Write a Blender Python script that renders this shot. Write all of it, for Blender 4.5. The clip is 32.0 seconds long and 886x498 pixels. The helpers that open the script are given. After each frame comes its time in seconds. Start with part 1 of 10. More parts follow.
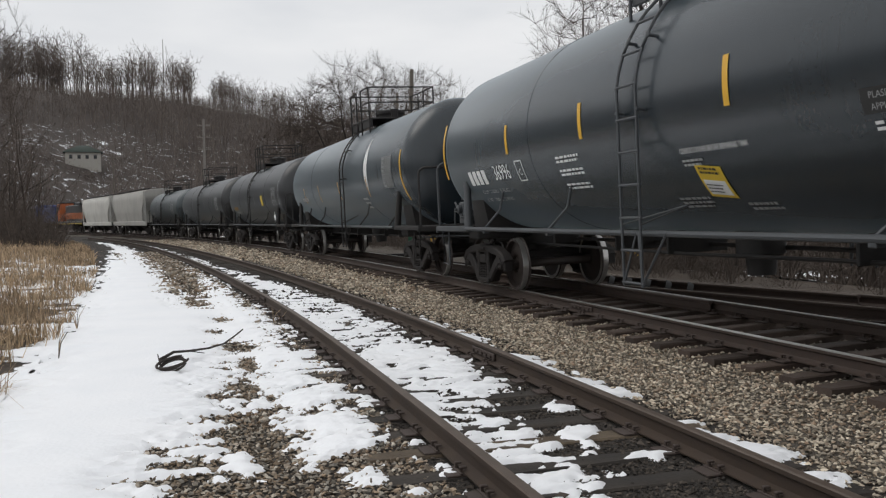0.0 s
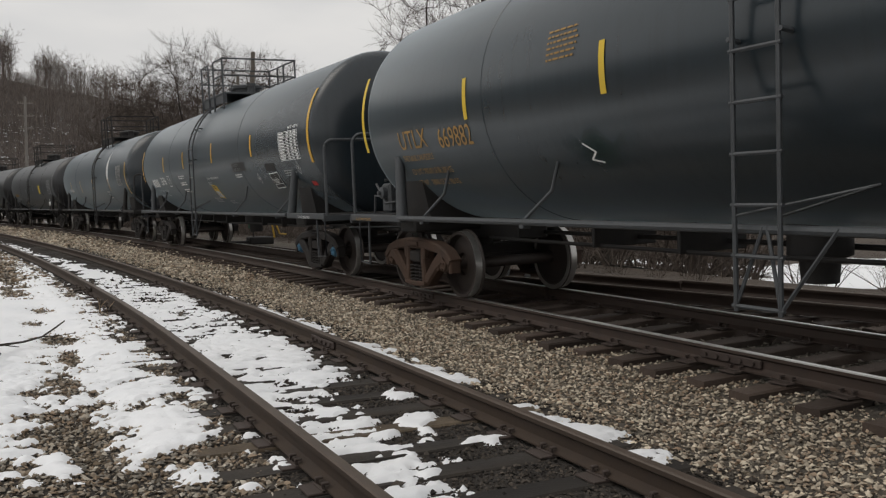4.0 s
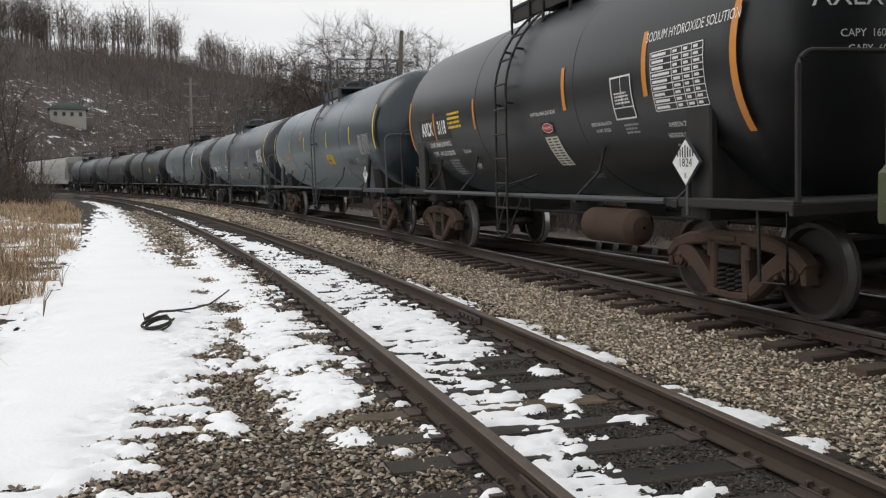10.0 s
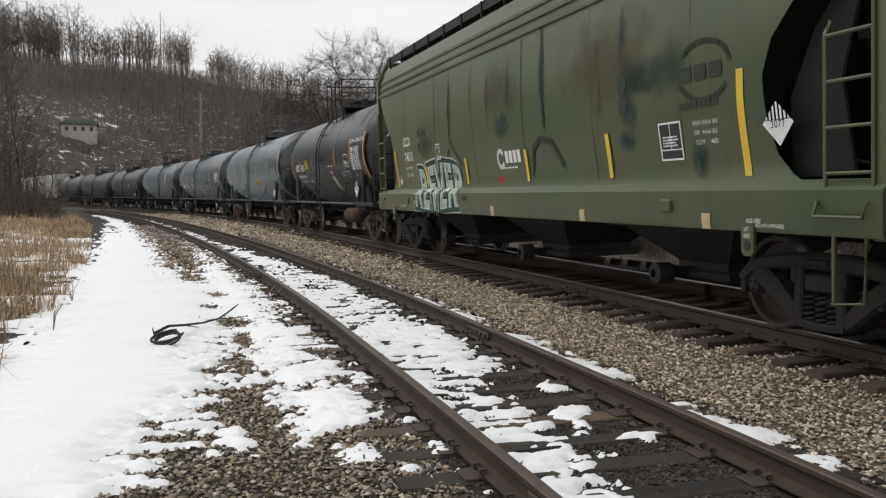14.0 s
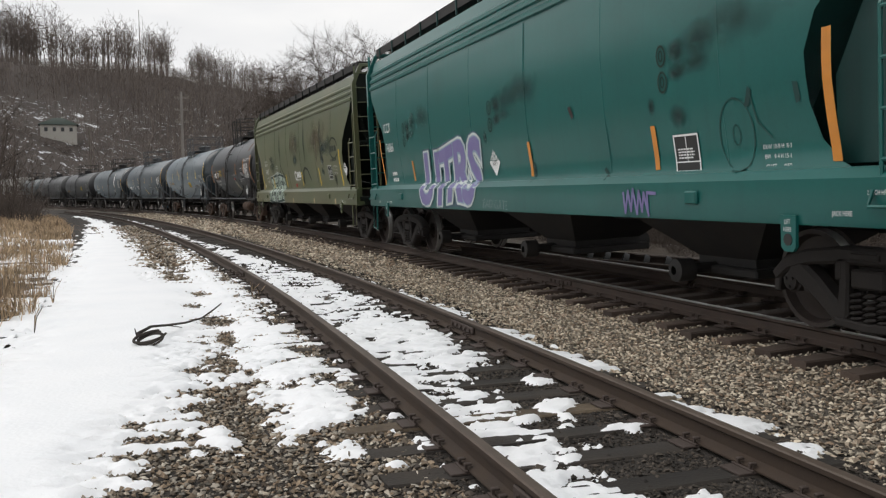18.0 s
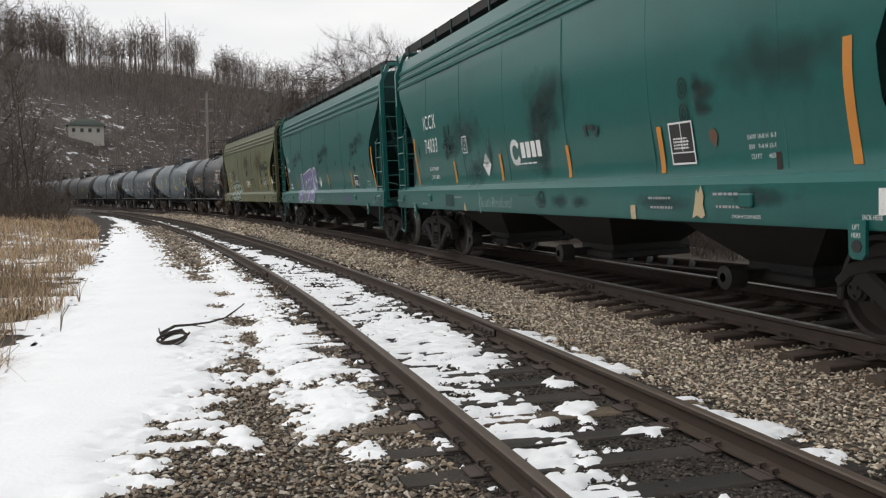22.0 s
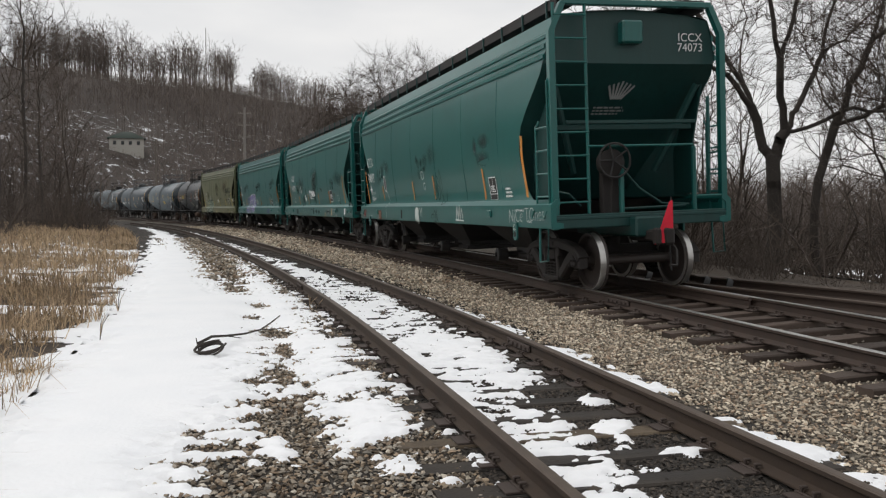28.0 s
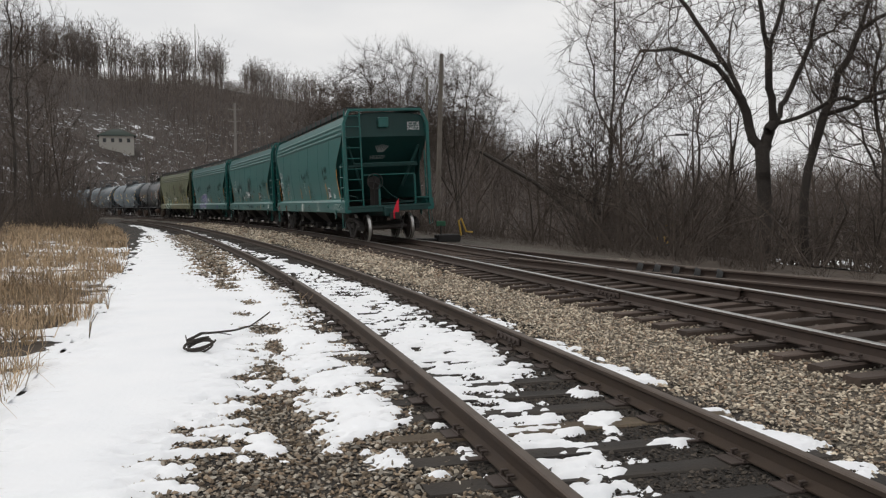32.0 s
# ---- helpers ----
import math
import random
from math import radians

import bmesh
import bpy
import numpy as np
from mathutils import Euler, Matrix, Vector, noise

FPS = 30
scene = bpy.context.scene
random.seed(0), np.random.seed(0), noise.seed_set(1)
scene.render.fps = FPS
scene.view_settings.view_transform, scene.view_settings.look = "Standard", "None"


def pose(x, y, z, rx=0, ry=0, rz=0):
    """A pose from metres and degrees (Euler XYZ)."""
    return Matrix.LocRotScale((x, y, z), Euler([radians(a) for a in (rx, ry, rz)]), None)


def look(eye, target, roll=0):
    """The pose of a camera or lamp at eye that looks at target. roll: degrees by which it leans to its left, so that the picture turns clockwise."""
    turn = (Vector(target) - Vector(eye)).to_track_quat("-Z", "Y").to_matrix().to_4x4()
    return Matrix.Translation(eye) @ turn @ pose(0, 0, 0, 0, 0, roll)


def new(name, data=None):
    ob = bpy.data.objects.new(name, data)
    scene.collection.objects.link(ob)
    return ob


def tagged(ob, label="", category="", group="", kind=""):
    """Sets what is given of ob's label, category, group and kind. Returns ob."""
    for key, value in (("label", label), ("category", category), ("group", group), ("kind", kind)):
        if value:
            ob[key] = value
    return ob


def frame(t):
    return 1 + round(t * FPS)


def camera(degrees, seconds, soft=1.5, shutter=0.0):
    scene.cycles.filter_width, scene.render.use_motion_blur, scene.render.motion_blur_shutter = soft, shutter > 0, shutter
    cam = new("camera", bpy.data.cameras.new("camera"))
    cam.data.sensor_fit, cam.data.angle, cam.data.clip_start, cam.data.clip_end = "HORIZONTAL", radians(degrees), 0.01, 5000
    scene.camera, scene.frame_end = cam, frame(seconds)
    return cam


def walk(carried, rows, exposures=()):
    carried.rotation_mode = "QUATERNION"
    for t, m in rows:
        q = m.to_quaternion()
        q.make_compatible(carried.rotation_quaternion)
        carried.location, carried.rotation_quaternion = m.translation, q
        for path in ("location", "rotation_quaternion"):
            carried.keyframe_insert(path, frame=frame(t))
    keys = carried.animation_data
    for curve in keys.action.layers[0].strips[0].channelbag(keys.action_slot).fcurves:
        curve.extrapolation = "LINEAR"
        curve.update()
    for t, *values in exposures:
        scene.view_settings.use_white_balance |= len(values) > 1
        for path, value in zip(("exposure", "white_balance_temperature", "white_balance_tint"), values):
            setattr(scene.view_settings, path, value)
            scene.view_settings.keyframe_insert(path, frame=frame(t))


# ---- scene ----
cam = camera(54.0, 32.0, 1.25)
# The camera: held by hand beside the siding
PATH = [
    (0, (-0.033, -0.002, 1.424), (0.033, 1.996, 1.352), -0.9),
    (0.5, (-0.03, -0.005, 1.421), (0.016, 1.992, 1.339), -1.3),
    (1, (-0.019, 0.0, 1.422), (0.012, 1.998, 1.324), -3.0),
    (1.5, (0.01, 0.034, 1.397), (0.198, 2.02, 1.248), -3.7),
    (2, (0.027, 0.161, 1.352), (0.434, 2.11, 1.163), -2.2),
    (2.5, (0.042, 0.18, 1.343), (0.551, 2.103, 1.136), -0.9),
    (4.5, (0.016, 0.063, 1.432), (0.349, 2.033, 1.351), -0.2),
    (5, (0.007, 0.052, 1.438), (0.226, 2.039, 1.352), -0.6),
    (5.5, (-0.017, 0.034, 1.426), (0.141, 2.023, 1.284), -1.1),
    (6, (-0.033, 0.131, 1.353), (0.151, 2.093, 1.008), -1.9),
    (6.5, (-0.038, 0.137, 1.327), (0.181, 2.06, 0.825), -0.6),
    (7, (-0.037, 0.058, 1.383), (0.132, 2.0, 0.936), 0.5),
    (7.5, (-0.043, 0.036, 1.402), (0.044, 2.013, 1.113), 1.0),
    (8, (-0.041, 0.017, 1.402), (-0.015, 2.003, 1.164), 1.1),
    (8.5, (-0.042, 0.016, 1.411), (-0.039, 2.004, 1.198), 0.4),
    (9, (-0.04, 0.002, 1.419), (-0.018, 1.993, 1.231), -0.0),
    (9.5, (-0.036, 0.016, 1.416), (0.025, 2.008, 1.249), 0.1),
    (10, (-0.032, 0.007, 1.418), (0.062, 1.999, 1.263), -0.0),
    (10.5, (-0.02, 0.019, 1.422), (0.063, 2.011, 1.268), -0.4),
    (11, (-0.021, 0.024, 1.42), (0.062, 2.016, 1.262), -0.1),
    (11.5, (-0.021, 0.021, 1.418), (0.066, 2.013, 1.254), -0.2),
    (12, (-0.025, 0.023, 1.42), (0.052, 2.015, 1.269), -0.2),
    (12.5, (-0.034, 0.008, 1.422), (0.03, 2.003, 1.294), 0.1),
    (13, (-0.04, 0.0, 1.422), (0.02, 1.996, 1.3), 0.3),
    (13.5, (-0.04, 0.008, 1.417), (0.03, 2.003, 1.295), 0.4),
    (14, (-0.036, -0.001, 1.424), (0.039, 1.994, 1.303), 0.1),
    (14.5, (-0.036, 0.0, 1.42), (0.027, 1.996, 1.304), -0.2),
    (16.5, (-0.027, 0.003, 1.421), (0.046, 1.998, 1.294), -0.5),
    (17, (-0.018, 0.009, 1.428), (0.07, 2.003, 1.295), -0.8),
    (17.5, (-0.016, 0.018, 1.42), (0.095, 2.01, 1.286), -0.7),
    (18, (-0.018, 0.014, 1.421), (0.092, 2.007, 1.289), -0.8),
    (18.5, (-0.019, 0.004, 1.423), (0.078, 1.998, 1.296), -0.8),
    (19, (-0.015, 0.004, 1.422), (0.076, 1.997, 1.291), -0.7),
    (19.5, (-0.016, 0.006, 1.421), (0.07, 2.0, 1.283), -0.6),
    (20, (-0.024, -0.012, 1.421), (0.044, 1.983, 1.286), -0.6),
    (20.5, (-0.021, -0.008, 1.419), (0.03, 1.987, 1.292), -0.6),
    (21, (-0.022, -0.006, 1.421), (0.022, 1.99, 1.297), -0.7),
    (21.5, (-0.02, -0.007, 1.42), (0.025, 1.988, 1.295), -0.6),
    (22, (-0.006, 0.004, 1.424), (0.052, 1.999, 1.296), -0.6),
    (22.5, (-0.011, 0.009, 1.424), (0.056, 2.003, 1.296), -0.3),
    (23, (-0.016, -0.004, 1.42), (0.05, 1.991, 1.298), 0.2),
    (23.5, (-0.025, -0.023, 1.423), (0.043, 1.973, 1.306), 0.6),
    (24, (-0.038, -0.022, 1.418), (0.03, 1.974, 1.306), 0.8),
    (24.5, (-0.037, -0.022, 1.419), (0.006, 1.974, 1.309), 0.6),
    (25, (-0.046, -0.016, 1.413), (-0.038, 1.981, 1.3), 0.5),
    (25.5, (-0.038, -0.006, 1.417), (-0.044, 1.99, 1.298), 0.2),
    (27.5, (-0.034, 0.002, 1.413), (-0.051, 1.999, 1.322), 0.3),
    (28, (-0.036, 0.003, 1.417), (-0.054, 2.001, 1.325), 0.1),
    (28.5, (-0.035, -0.007, 1.415), (-0.055, 1.991, 1.323), -0.0),
    (29, (-0.027, 0.004, 1.418), (-0.049, 2.002, 1.329), -0.1),
    (29.5, (-0.027, -0.006, 1.412), (-0.051, 1.992, 1.325), -0.0),
    (30, (-0.018, 0.01, 1.417), (-0.042, 2.008, 1.324), -0.3),
    (30.5, (-0.01, 0.007, 1.418), (-0.021, 2.005, 1.319), -0.3),
    (31, (-0.001, 0.008, 1.415), (-0.002, 2.005, 1.312), -0.4),
    (31.5, (-0.006, 0.011, 1.409), (-0.007, 2.008, 1.305), -0.3),
    (32, (0.004, 0.006, 1.414), (0.003, 2.004, 1.309), -0.5),
]
EXPOSURES = [(0, 0.0, 6450, 10), (1, 0.07, 6600, 10), (2, 0.28, 6900, 10), (2.5, 0.28, 6900, 10), (4.5, -0.3, 6650, 10), (5.2, -0.28, 6600, 10), (6, -0.05, 6600, 10), (7, 0.05, 6600, 10), (9, 0.15, 6550, 10),
             (13, 0.15, 6600, 10), (19, 0.2, 6600, 10), (23, 0.2, 6600, 10), (25.5, 0.2, 6600, 10), (28, 0.05, 6600, 10), (32, 0.0, 6600, 10)]
walk(cam, [(t, look(eye, target, roll)) for t, eye, target, roll in PATH], EXPOSURES)

# ---- light: an even overcast sky, with a wide weak sun behind the clouds ----
world = bpy.data.worlds.new("overcast")
scene.world = world
world.use_nodes = True
wn, wl = world.node_tree.nodes, world.node_tree.links
sky = wn.new("ShaderNodeTexSky")
sky.sky_type, sky.sun_disc = "NISHITA", False
sky.sun_elevation, sky.sun_rotation = radians(55), radians(270)
sky.air_density, sky.dust_density = 1.0, 3.0
grey = wn.new("ShaderNodeHueSaturation")
grey.inputs["Saturation"].default_value = 0.12
wl.new(sky.outputs[0], grey.inputs["Color"])
geo = wn.new("ShaderNodeTexCoord")
stretch = wn.new("ShaderNodeMapping")
stretch.inputs["Scale"].default_value = (1.0, 1.0, 3.2)
wl.new(geo.outputs["Generated"], stretch.inputs["Vector"])
cloud = wn.new("ShaderNodeTexNoise")
cloud.inputs["Scale"].default_value, cloud.inputs["Detail"].default_value = 2.6, 5.0
wl.new(stretch.outputs[0], cloud.inputs["Vector"])
ramp = wn.new("ShaderNodeValToRGB")
ramp.color_ramp.elements[0].position, ramp.color_ramp.elements[0].color = 0.3, (0.60, 0.62, 0.65, 1)
ramp.color_ramp.elements[1].position, ramp.color_ramp.elements[1].color = 0.7, (0.82, 0.82, 0.82, 1)
wl.new(cloud.outputs["Fac"], ramp.inputs["Fac"])
mixn = wn.new("ShaderNodeMix")
mixn.data_type = "RGBA"
mixn.inputs["Factor"].default_value = 0.985
wl.new(grey.outputs["Color"], mixn.inputs["A"])
wl.new(ramp.outputs["Color"], mixn.inputs["B"])
bg = wn["Background"]
bg.inputs["Strength"].default_value = 1.0
wl.new(mixn.outputs["Result"], bg.inputs["Color"])
sun = new("sun", bpy.data.lights.new("sun", "SUN"))
sun.data.energy, sun.data.angle, sun.data.color = 0.8, radians(40), (1.0, 0.96, 0.9)
sun.matrix_world = look((-36, 14, 52), (0, 12, 0))


# ---- materials ----
def material(name, color, rough=0.8, metal=0.0, second=None, scale=3.0, fine=60.0, bump=0.2, depth=0.004, streak=None, vary=0.0, amount=0.5, fine_amount=0.35, spec=0.5, dirt=None, alt=None):
    """A surface with stains at a large scale, grain at a small one and relief; streak: (colour, amount) of marks that run down."""
    m = bpy.data.materials.new(name)
    m.use_nodes = True
    n, l = m.node_tree.nodes, m.node_tree.links
    b = n["Principled BSDF"]
    b.inputs["Roughness"].default_value, b.inputs["Metallic"].default_value = rough, metal
    b.inputs["Specular IOR Level"].default_value = spec
    tc = n.new("ShaderNodeTexCoord")

    def noise_at(s, detail, squash=None):
        t = n.new("ShaderNodeTexNoise")
        t.inputs["Scale"].default_value, t.inputs["Detail"].default_value = s, detail
        if squash:
            mp = n.new("ShaderNodeMapping")
            mp.inputs["Scale"].default_value = squash
            l.new(tc.outputs["Object"], mp.inputs["Vector"])
            l.new(mp.outputs[0], t.inputs["Vector"])
        else:
            l.new(tc.outputs["Object"], t.inputs["Vector"])
        return t

    def blend(a, bcol, fac_socket, lo, hi, top):
        r = n.new("ShaderNodeMapRange")
        r.inputs["From Min"].default_value, r.inputs["From Max"].default_value = lo, hi
        r.inputs["To Max"].default_value = top
        l.new(fac_socket, r.inputs["Value"])
        x = n.new("ShaderNodeMix")
        x.data_type = "RGBA"
        l.new(r.outputs[0], x.inputs["Factor"])
        if isinstance(a, tuple):
            x.inputs["A"].default_value = (*a, 1)
        else:
            l.new(a, x.inputs["A"])
        x.inputs["B"].default_value = (*bcol, 1)
        return x.outputs["Result"]

    second = second or tuple(c * 0.6 for c in color)
    big = noise_at(scale, 4.0)
    out = blend(color, second, big.outputs["Fac"], 0.4, 0.68, amount)
    small = noise_at(fine, 3.0)
    out = blend(out, tuple(c * 0.45 for c in color), small.outputs["Fac"], 0.45, 0.8, fine_amount)
    if streak:
        st = noise_at(1.0, 4.0, (9.0, 9.0, 0.35))
        out = blend(out, streak[0], st.outputs["Fac"], 0.52, 0.75, streak[1])
    if dirt:
        dn = noise_at(0.8, 6.0)
        out = blend(out, dirt[0], dn.outputs["Fac"], 0.48, 0.7, dirt[1])
    if vary:
        info = n.new("ShaderNodeNewGeometry")
        obi = n.new("ShaderNodeObjectInfo")
        add = n.new("ShaderNodeMath")
        add.operation = "ADD"
        l.new(info.outputs["Random Per Island"], add.inputs[0])
        l.new(obi.outputs["Random"], add.inputs[1])
        fr = n.new("ShaderNodeMath")
        fr.operation = "FRACT"
        l.new(add.outputs[0], fr.inputs[0])
        if alt:
            odd = n.new("ShaderNodeMath")
            odd.operation = "MULTIPLY"
            odd.inputs[1].default_value = 7.31
            l.new(fr.outputs[0], odd.inputs[0])
            od2 = n.new("ShaderNodeMath")
            od2.operation = "FRACT"
            l.new(odd.outputs[0], od2.inputs[0])
            out = blend(out, alt, od2.outputs[0], 0.35, 0.95, 0.95)
        hs = n.new("ShaderNodeHueSaturation")
        mr = n.new("ShaderNodeMapRange")
        mr.inputs["To Min"].default_value, mr.inputs["To Max"].default_value = 1 - vary, 1 + vary
        l.new(fr.outputs[0], mr.inputs["Value"])
        l.new(mr.outputs[0], hs.inputs["Value"])
        l.new(out, hs.inputs["Color"])
        out = hs.outputs["Color"]
    l.new(out, b.inputs["Base Color"])
    if bump:
        bp = n.new("ShaderNodeBump")
        bp.inputs["Strength"].default_value, bp.inputs["Distance"].default_value = bump, depth
        l.new(small.outputs["Fac"], bp.inputs["Height"])
        l.new(bp.outputs[0], b.inputs["Normal"])
    return m


RUST = material("rusty_steel", (0.044, 0.028, 0.018), 0.85, 0.0, (0.030, 0.021, 0.017), 5, 90, 0.5, 0.003)
RAILTOP = material("worn_railhead", (0.075, 0.054, 0.040), 0.6, 0.1, (0.12, 0.09, 0.07), 4, 80, 0.2, 0.002)
POLISHED = material("polished_railhead", (0.55, 0.54, 0.52), 0.28, 0.9, (0.4, 0.39, 0.37), 6, 120, 0.1, 0.001, fine_amount=0.1)
OILYRAIL = material("oily_rail", (0.050, 0.032, 0.024), 0.7, 0.0, (0.030, 0.022, 0.018), 5, 90, 0.4, 0.003)
PLATE = material("tie_plate_steel", (0.060, 0.044, 0.037), 0.75, 0.1, (0.05, 0.035, 0.03), 9, 120, 0.4, 0.002)
TIE = material("weathered_tie", (0.025, 0.021, 0.018), 0.9, 0.0, (0.056, 0.043, 0.031), 2.2, 45, 0.8, 0.006, vary=0.45)
BROWNTIE = material("split_brown_tie", (0.075, 0.055, 0.036), 0.9, 0.0, (0.17, 0.13, 0.085), 3.0, 45, 0.9, 0.008, streak=((0.03, 0.023, 0.018), 0.6))
MAINTIE = material("creosoted_tie", (0.050, 0.034, 0.026), 0.85, 0.0, (0.10, 0.075, 0.06), 2.0, 40, 0.8, 0.006, vary=0.4)
SNOW = material("old_snow", (0.88, 0.89, 0.91), 0.65, 0.0, (0.82, 0.84, 0.87), 1.2, 25, 0.5, 0.012, fine_amount=0.0, amount=0.6)
CINDER = material("damp_cinder_soil", (0.028, 0.023, 0.019), 0.95, 0.0, (0.052, 0.043, 0.035), 1.6, 70, 1.0, 0.02, vary=0.0, fine_amount=0.6)
GRAVEL = material("grey_gravel_bed", (0.10, 0.085, 0.068), 0.95, 0.0, (0.075, 0.065, 0.055), 2.0, 45, 1.0, 0.03, fine_amount=0.6)
STONE_LIGHT = material("pale_ballast_stone", (0.49, 0.43, 0.34), 0.9, 0.0, (0.38, 0.31, 0.23), 1.1, 60, 0.4, 0.003, vary=0.65, alt=(0.22, 0.155, 0.105))
STONE_DARK = material("brown_ballast_stone", (0.215, 0.165, 0.115), 0.9, 0.0, (0.14, 0.085, 0.052), 1.1, 60, 0.4, 0.003, vary=0.75, alt=(0.36, 0.33, 0.28))
STONE_FINE = material("sooty_fine_stone", (0.045, 0.037, 0.030), 0.9, 0.0, (0.085, 0.068, 0.053), 1.4, 60, 0.4, 0.002, vary=0.85)
EARTH = material("leaf_litter_earth", (0.070, 0.052, 0.038), 0.95, 0.0, (0.040, 0.031, 0.025), 0.35, 18, 1.0, 0.05, fine_amount=0.6)
DRYGRASS = material("dry_grass", (0.42, 0.31, 0.195), 0.9, 0.0, (0.20, 0.135, 0.085), 0.9, 9, 0.0, 0.001, vary=0.6, amount=0.8)
BARK = material("grey_brown_bark", (0.050, 0.042, 0.036), 0.95, 0.0, (0.030, 0.025, 0.022), 1.2, 22, 0.8, 0.02, vary=0.25)
# Grey winter bark, paler than BARK, with some distance haze in its colour
FARBARK = material("hazy_far_bark", (0.155, 0.128, 0.112), 0.95, 0.0, (0.10, 0.08, 0.07), 0.06, 2.0, 0.0, 0.01, vary=0.4)
TWIG = material("winter_twig", (0.074, 0.057, 0.046), 0.95, 0.0, (0.07, 0.055, 0.045), 1.0, 20, 0.0, 0.001, vary=0.35)


# ---- mesh building ----
class Geo:
    """Vertices and faces of one mesh."""

    def __init__(self):
        self.v, self.f = [], []

    def add(self, verts, faces):
        o = len(self.v)
        self.v += [tuple(p) for p in verts]
        self.f += [tuple(i + o for i in q) for q in faces]
        return self

    def box(self, x, y, z, sx, sy, sz, c=0.0, m=None):
        """A box by centre and size; c: the width of its chamfered edges."""
        hx, hy, hz = sx / 2, sy / 2, sz / 2
        if c <= 0:
            vs = [(x + i * hx, y + j * hy, z + k * hz) for i in (-1, 1) for j in (-1, 1) for k in (-1, 1)]
            fs = [(0, 1, 3, 2), (4, 6, 7, 5), (0, 4, 5, 1), (2, 3, 7, 6), (0, 2, 6, 4), (1, 5, 7, 3)]
        else:
            c = min(c, hx * 0.9, hy * 0.9, hz * 0.9)
            vs, fs, at = [], [], {}
            for i in (-1, 1):
                for j in (-1, 1):
                    for k in (-1, 1):
                        for a in range(3):
                            d = [hx - c, hy - c, hz - c]
                            d[a] += c
                            at[i, j, k, a] = len(vs)
                            vs.append((x + i * d[0], y + j * d[1], z + k * d[2]))
            for s in (-1, 1):
                for a, q in ((0, [(-1, -1), (1, -1), (1, 1), (-1, 1)]), (1, [(-1, -1), (1, -1), (1, 1), (-1, 1)]), (2, [(-1, -1), (1, -1), (1, 1), (-1, 1)])):
                    key = lambda u, w: (s, u, w) if a == 0 else ((u, s, w) if a == 1 else (u, w, s))
                    fs.append(tuple(at[(*key(u, w), a)] for u, w in q))
            for a, b_, e in ((0, 1, 2), (0, 2, 1), (1, 2, 0)):
                for s in (-1, 1):
                    for t in (-1, 1):
                        k0, k1 = [0] * 3, [0] * 3
                        k0[a] = k1[a] = s
                        k0[b_] = k1[b_] = t
                        k0[e], k1[e] = -1, 1
                        fs.append((at[(*k0, a)], at[(*k1, a)], at[(*k1, b_)], at[(*k0, b_)]))
            for i in (-1, 1):
                for j in (-1, 1):
                    for k in (-1, 1):
                        fs.append(tuple(at[i, j, k, a] for a in range(3)))
        if m is not None:
            vs = [tuple(m @ Vector(p)) for p in vs]
        return self.add(vs, fs)

    def tube(self, pts, r, n=6, r2=None, caps=True):
        """A round bar along points; r2: its radius at the far end."""
        pts = [Vector(p) for p in pts]
        r2 = r if r2 is None else r2
        up = Vector((0, 0, 1))
        rings = []
        for i, p in enumerate(pts):
            d = (pts[min(i + 1, len(pts) - 1)] - pts[max(i - 1, 0)]).normalized()
            a = d.cross(up if abs(d.z) < 0.9 else Vector((1, 0, 0))).normalized()
            b = d.cross(a)
            rr = r + (r2 - r) * i / max(1, len(pts) - 1)
            rings.append([p + (a * math.cos(2 * math.pi * k / n) + b * math.sin(2 * math.pi * k / n)) * rr for k in range(n)])
        vs = [q for ring in rings for q in ring]
        fs = [(i * n + k, i * n + (k + 1) % n, (i + 1) * n + (k + 1) % n, (i + 1) * n + k) for i in range(len(pts) - 1) for k in range(n)]
        if caps:
            fs += [tuple(range(n)), tuple(range((len(pts) - 1) * n, len(pts) * n))]
        return self.add(vs, fs)

    def lathe(self, profile, n=32, axis="x", origin=(0, 0, 0), closed=False):
        """A profile of (along, radius) turned round an axis."""
        ox, oy, oz = origin
        vs = []
        for a, r in profile:
            for k in range(n):
                c, s = r * math.cos(2 * math.pi * k / n), r * math.sin(2 * math.pi * k / n)
                vs.append((ox + a, oy + c, oz + s) if axis == "x" else ((ox + s, oy + a, oz + c) if axis == "y" else (ox + c, oy + s, oz + a)))
        m = len(profile)
        fs = [(i * n + k, i * n + (k + 1) % n, ((i + 1) % m) * n + (k + 1) % n, ((i + 1) % m) * n + k) for i in range(m if closed else m - 1) for k in range(n)]
        return self.add(vs, fs)

    def loft(self, rings, close=True, caps=True):
        n = len(rings[0])
        vs = [p for r in rings for p in r]
        kk = n if close else n - 1
        fs = [(i * n + k, i * n + (k + 1) % n, (i + 1) * n + (k + 1) % n, (i + 1) * n + k) for i in range(len(rings) - 1) for k in range(kk)]
        if caps:
            fs += [tuple(range(n)), tuple(range((len(rings) - 1) * n, len(rings) * n))]
        return self.add(vs, fs)

    def plate(self, outline, thick, m):
        """A flat plate: an outline in x and z, given a thickness along y, laid by m."""
        n = len(outline)
        vs = [tuple(m @ Vector((x, s * thick / 2, z))) for s in (-1, 1) for x, z in outline]
        fs = [tuple(range(n)), tuple(range(2 * n - 1, n - 1, -1))] + [(k, (k + 1) % n, n + (k + 1) % n, n + k) for k in range(n)]
        return self.add(vs, fs)

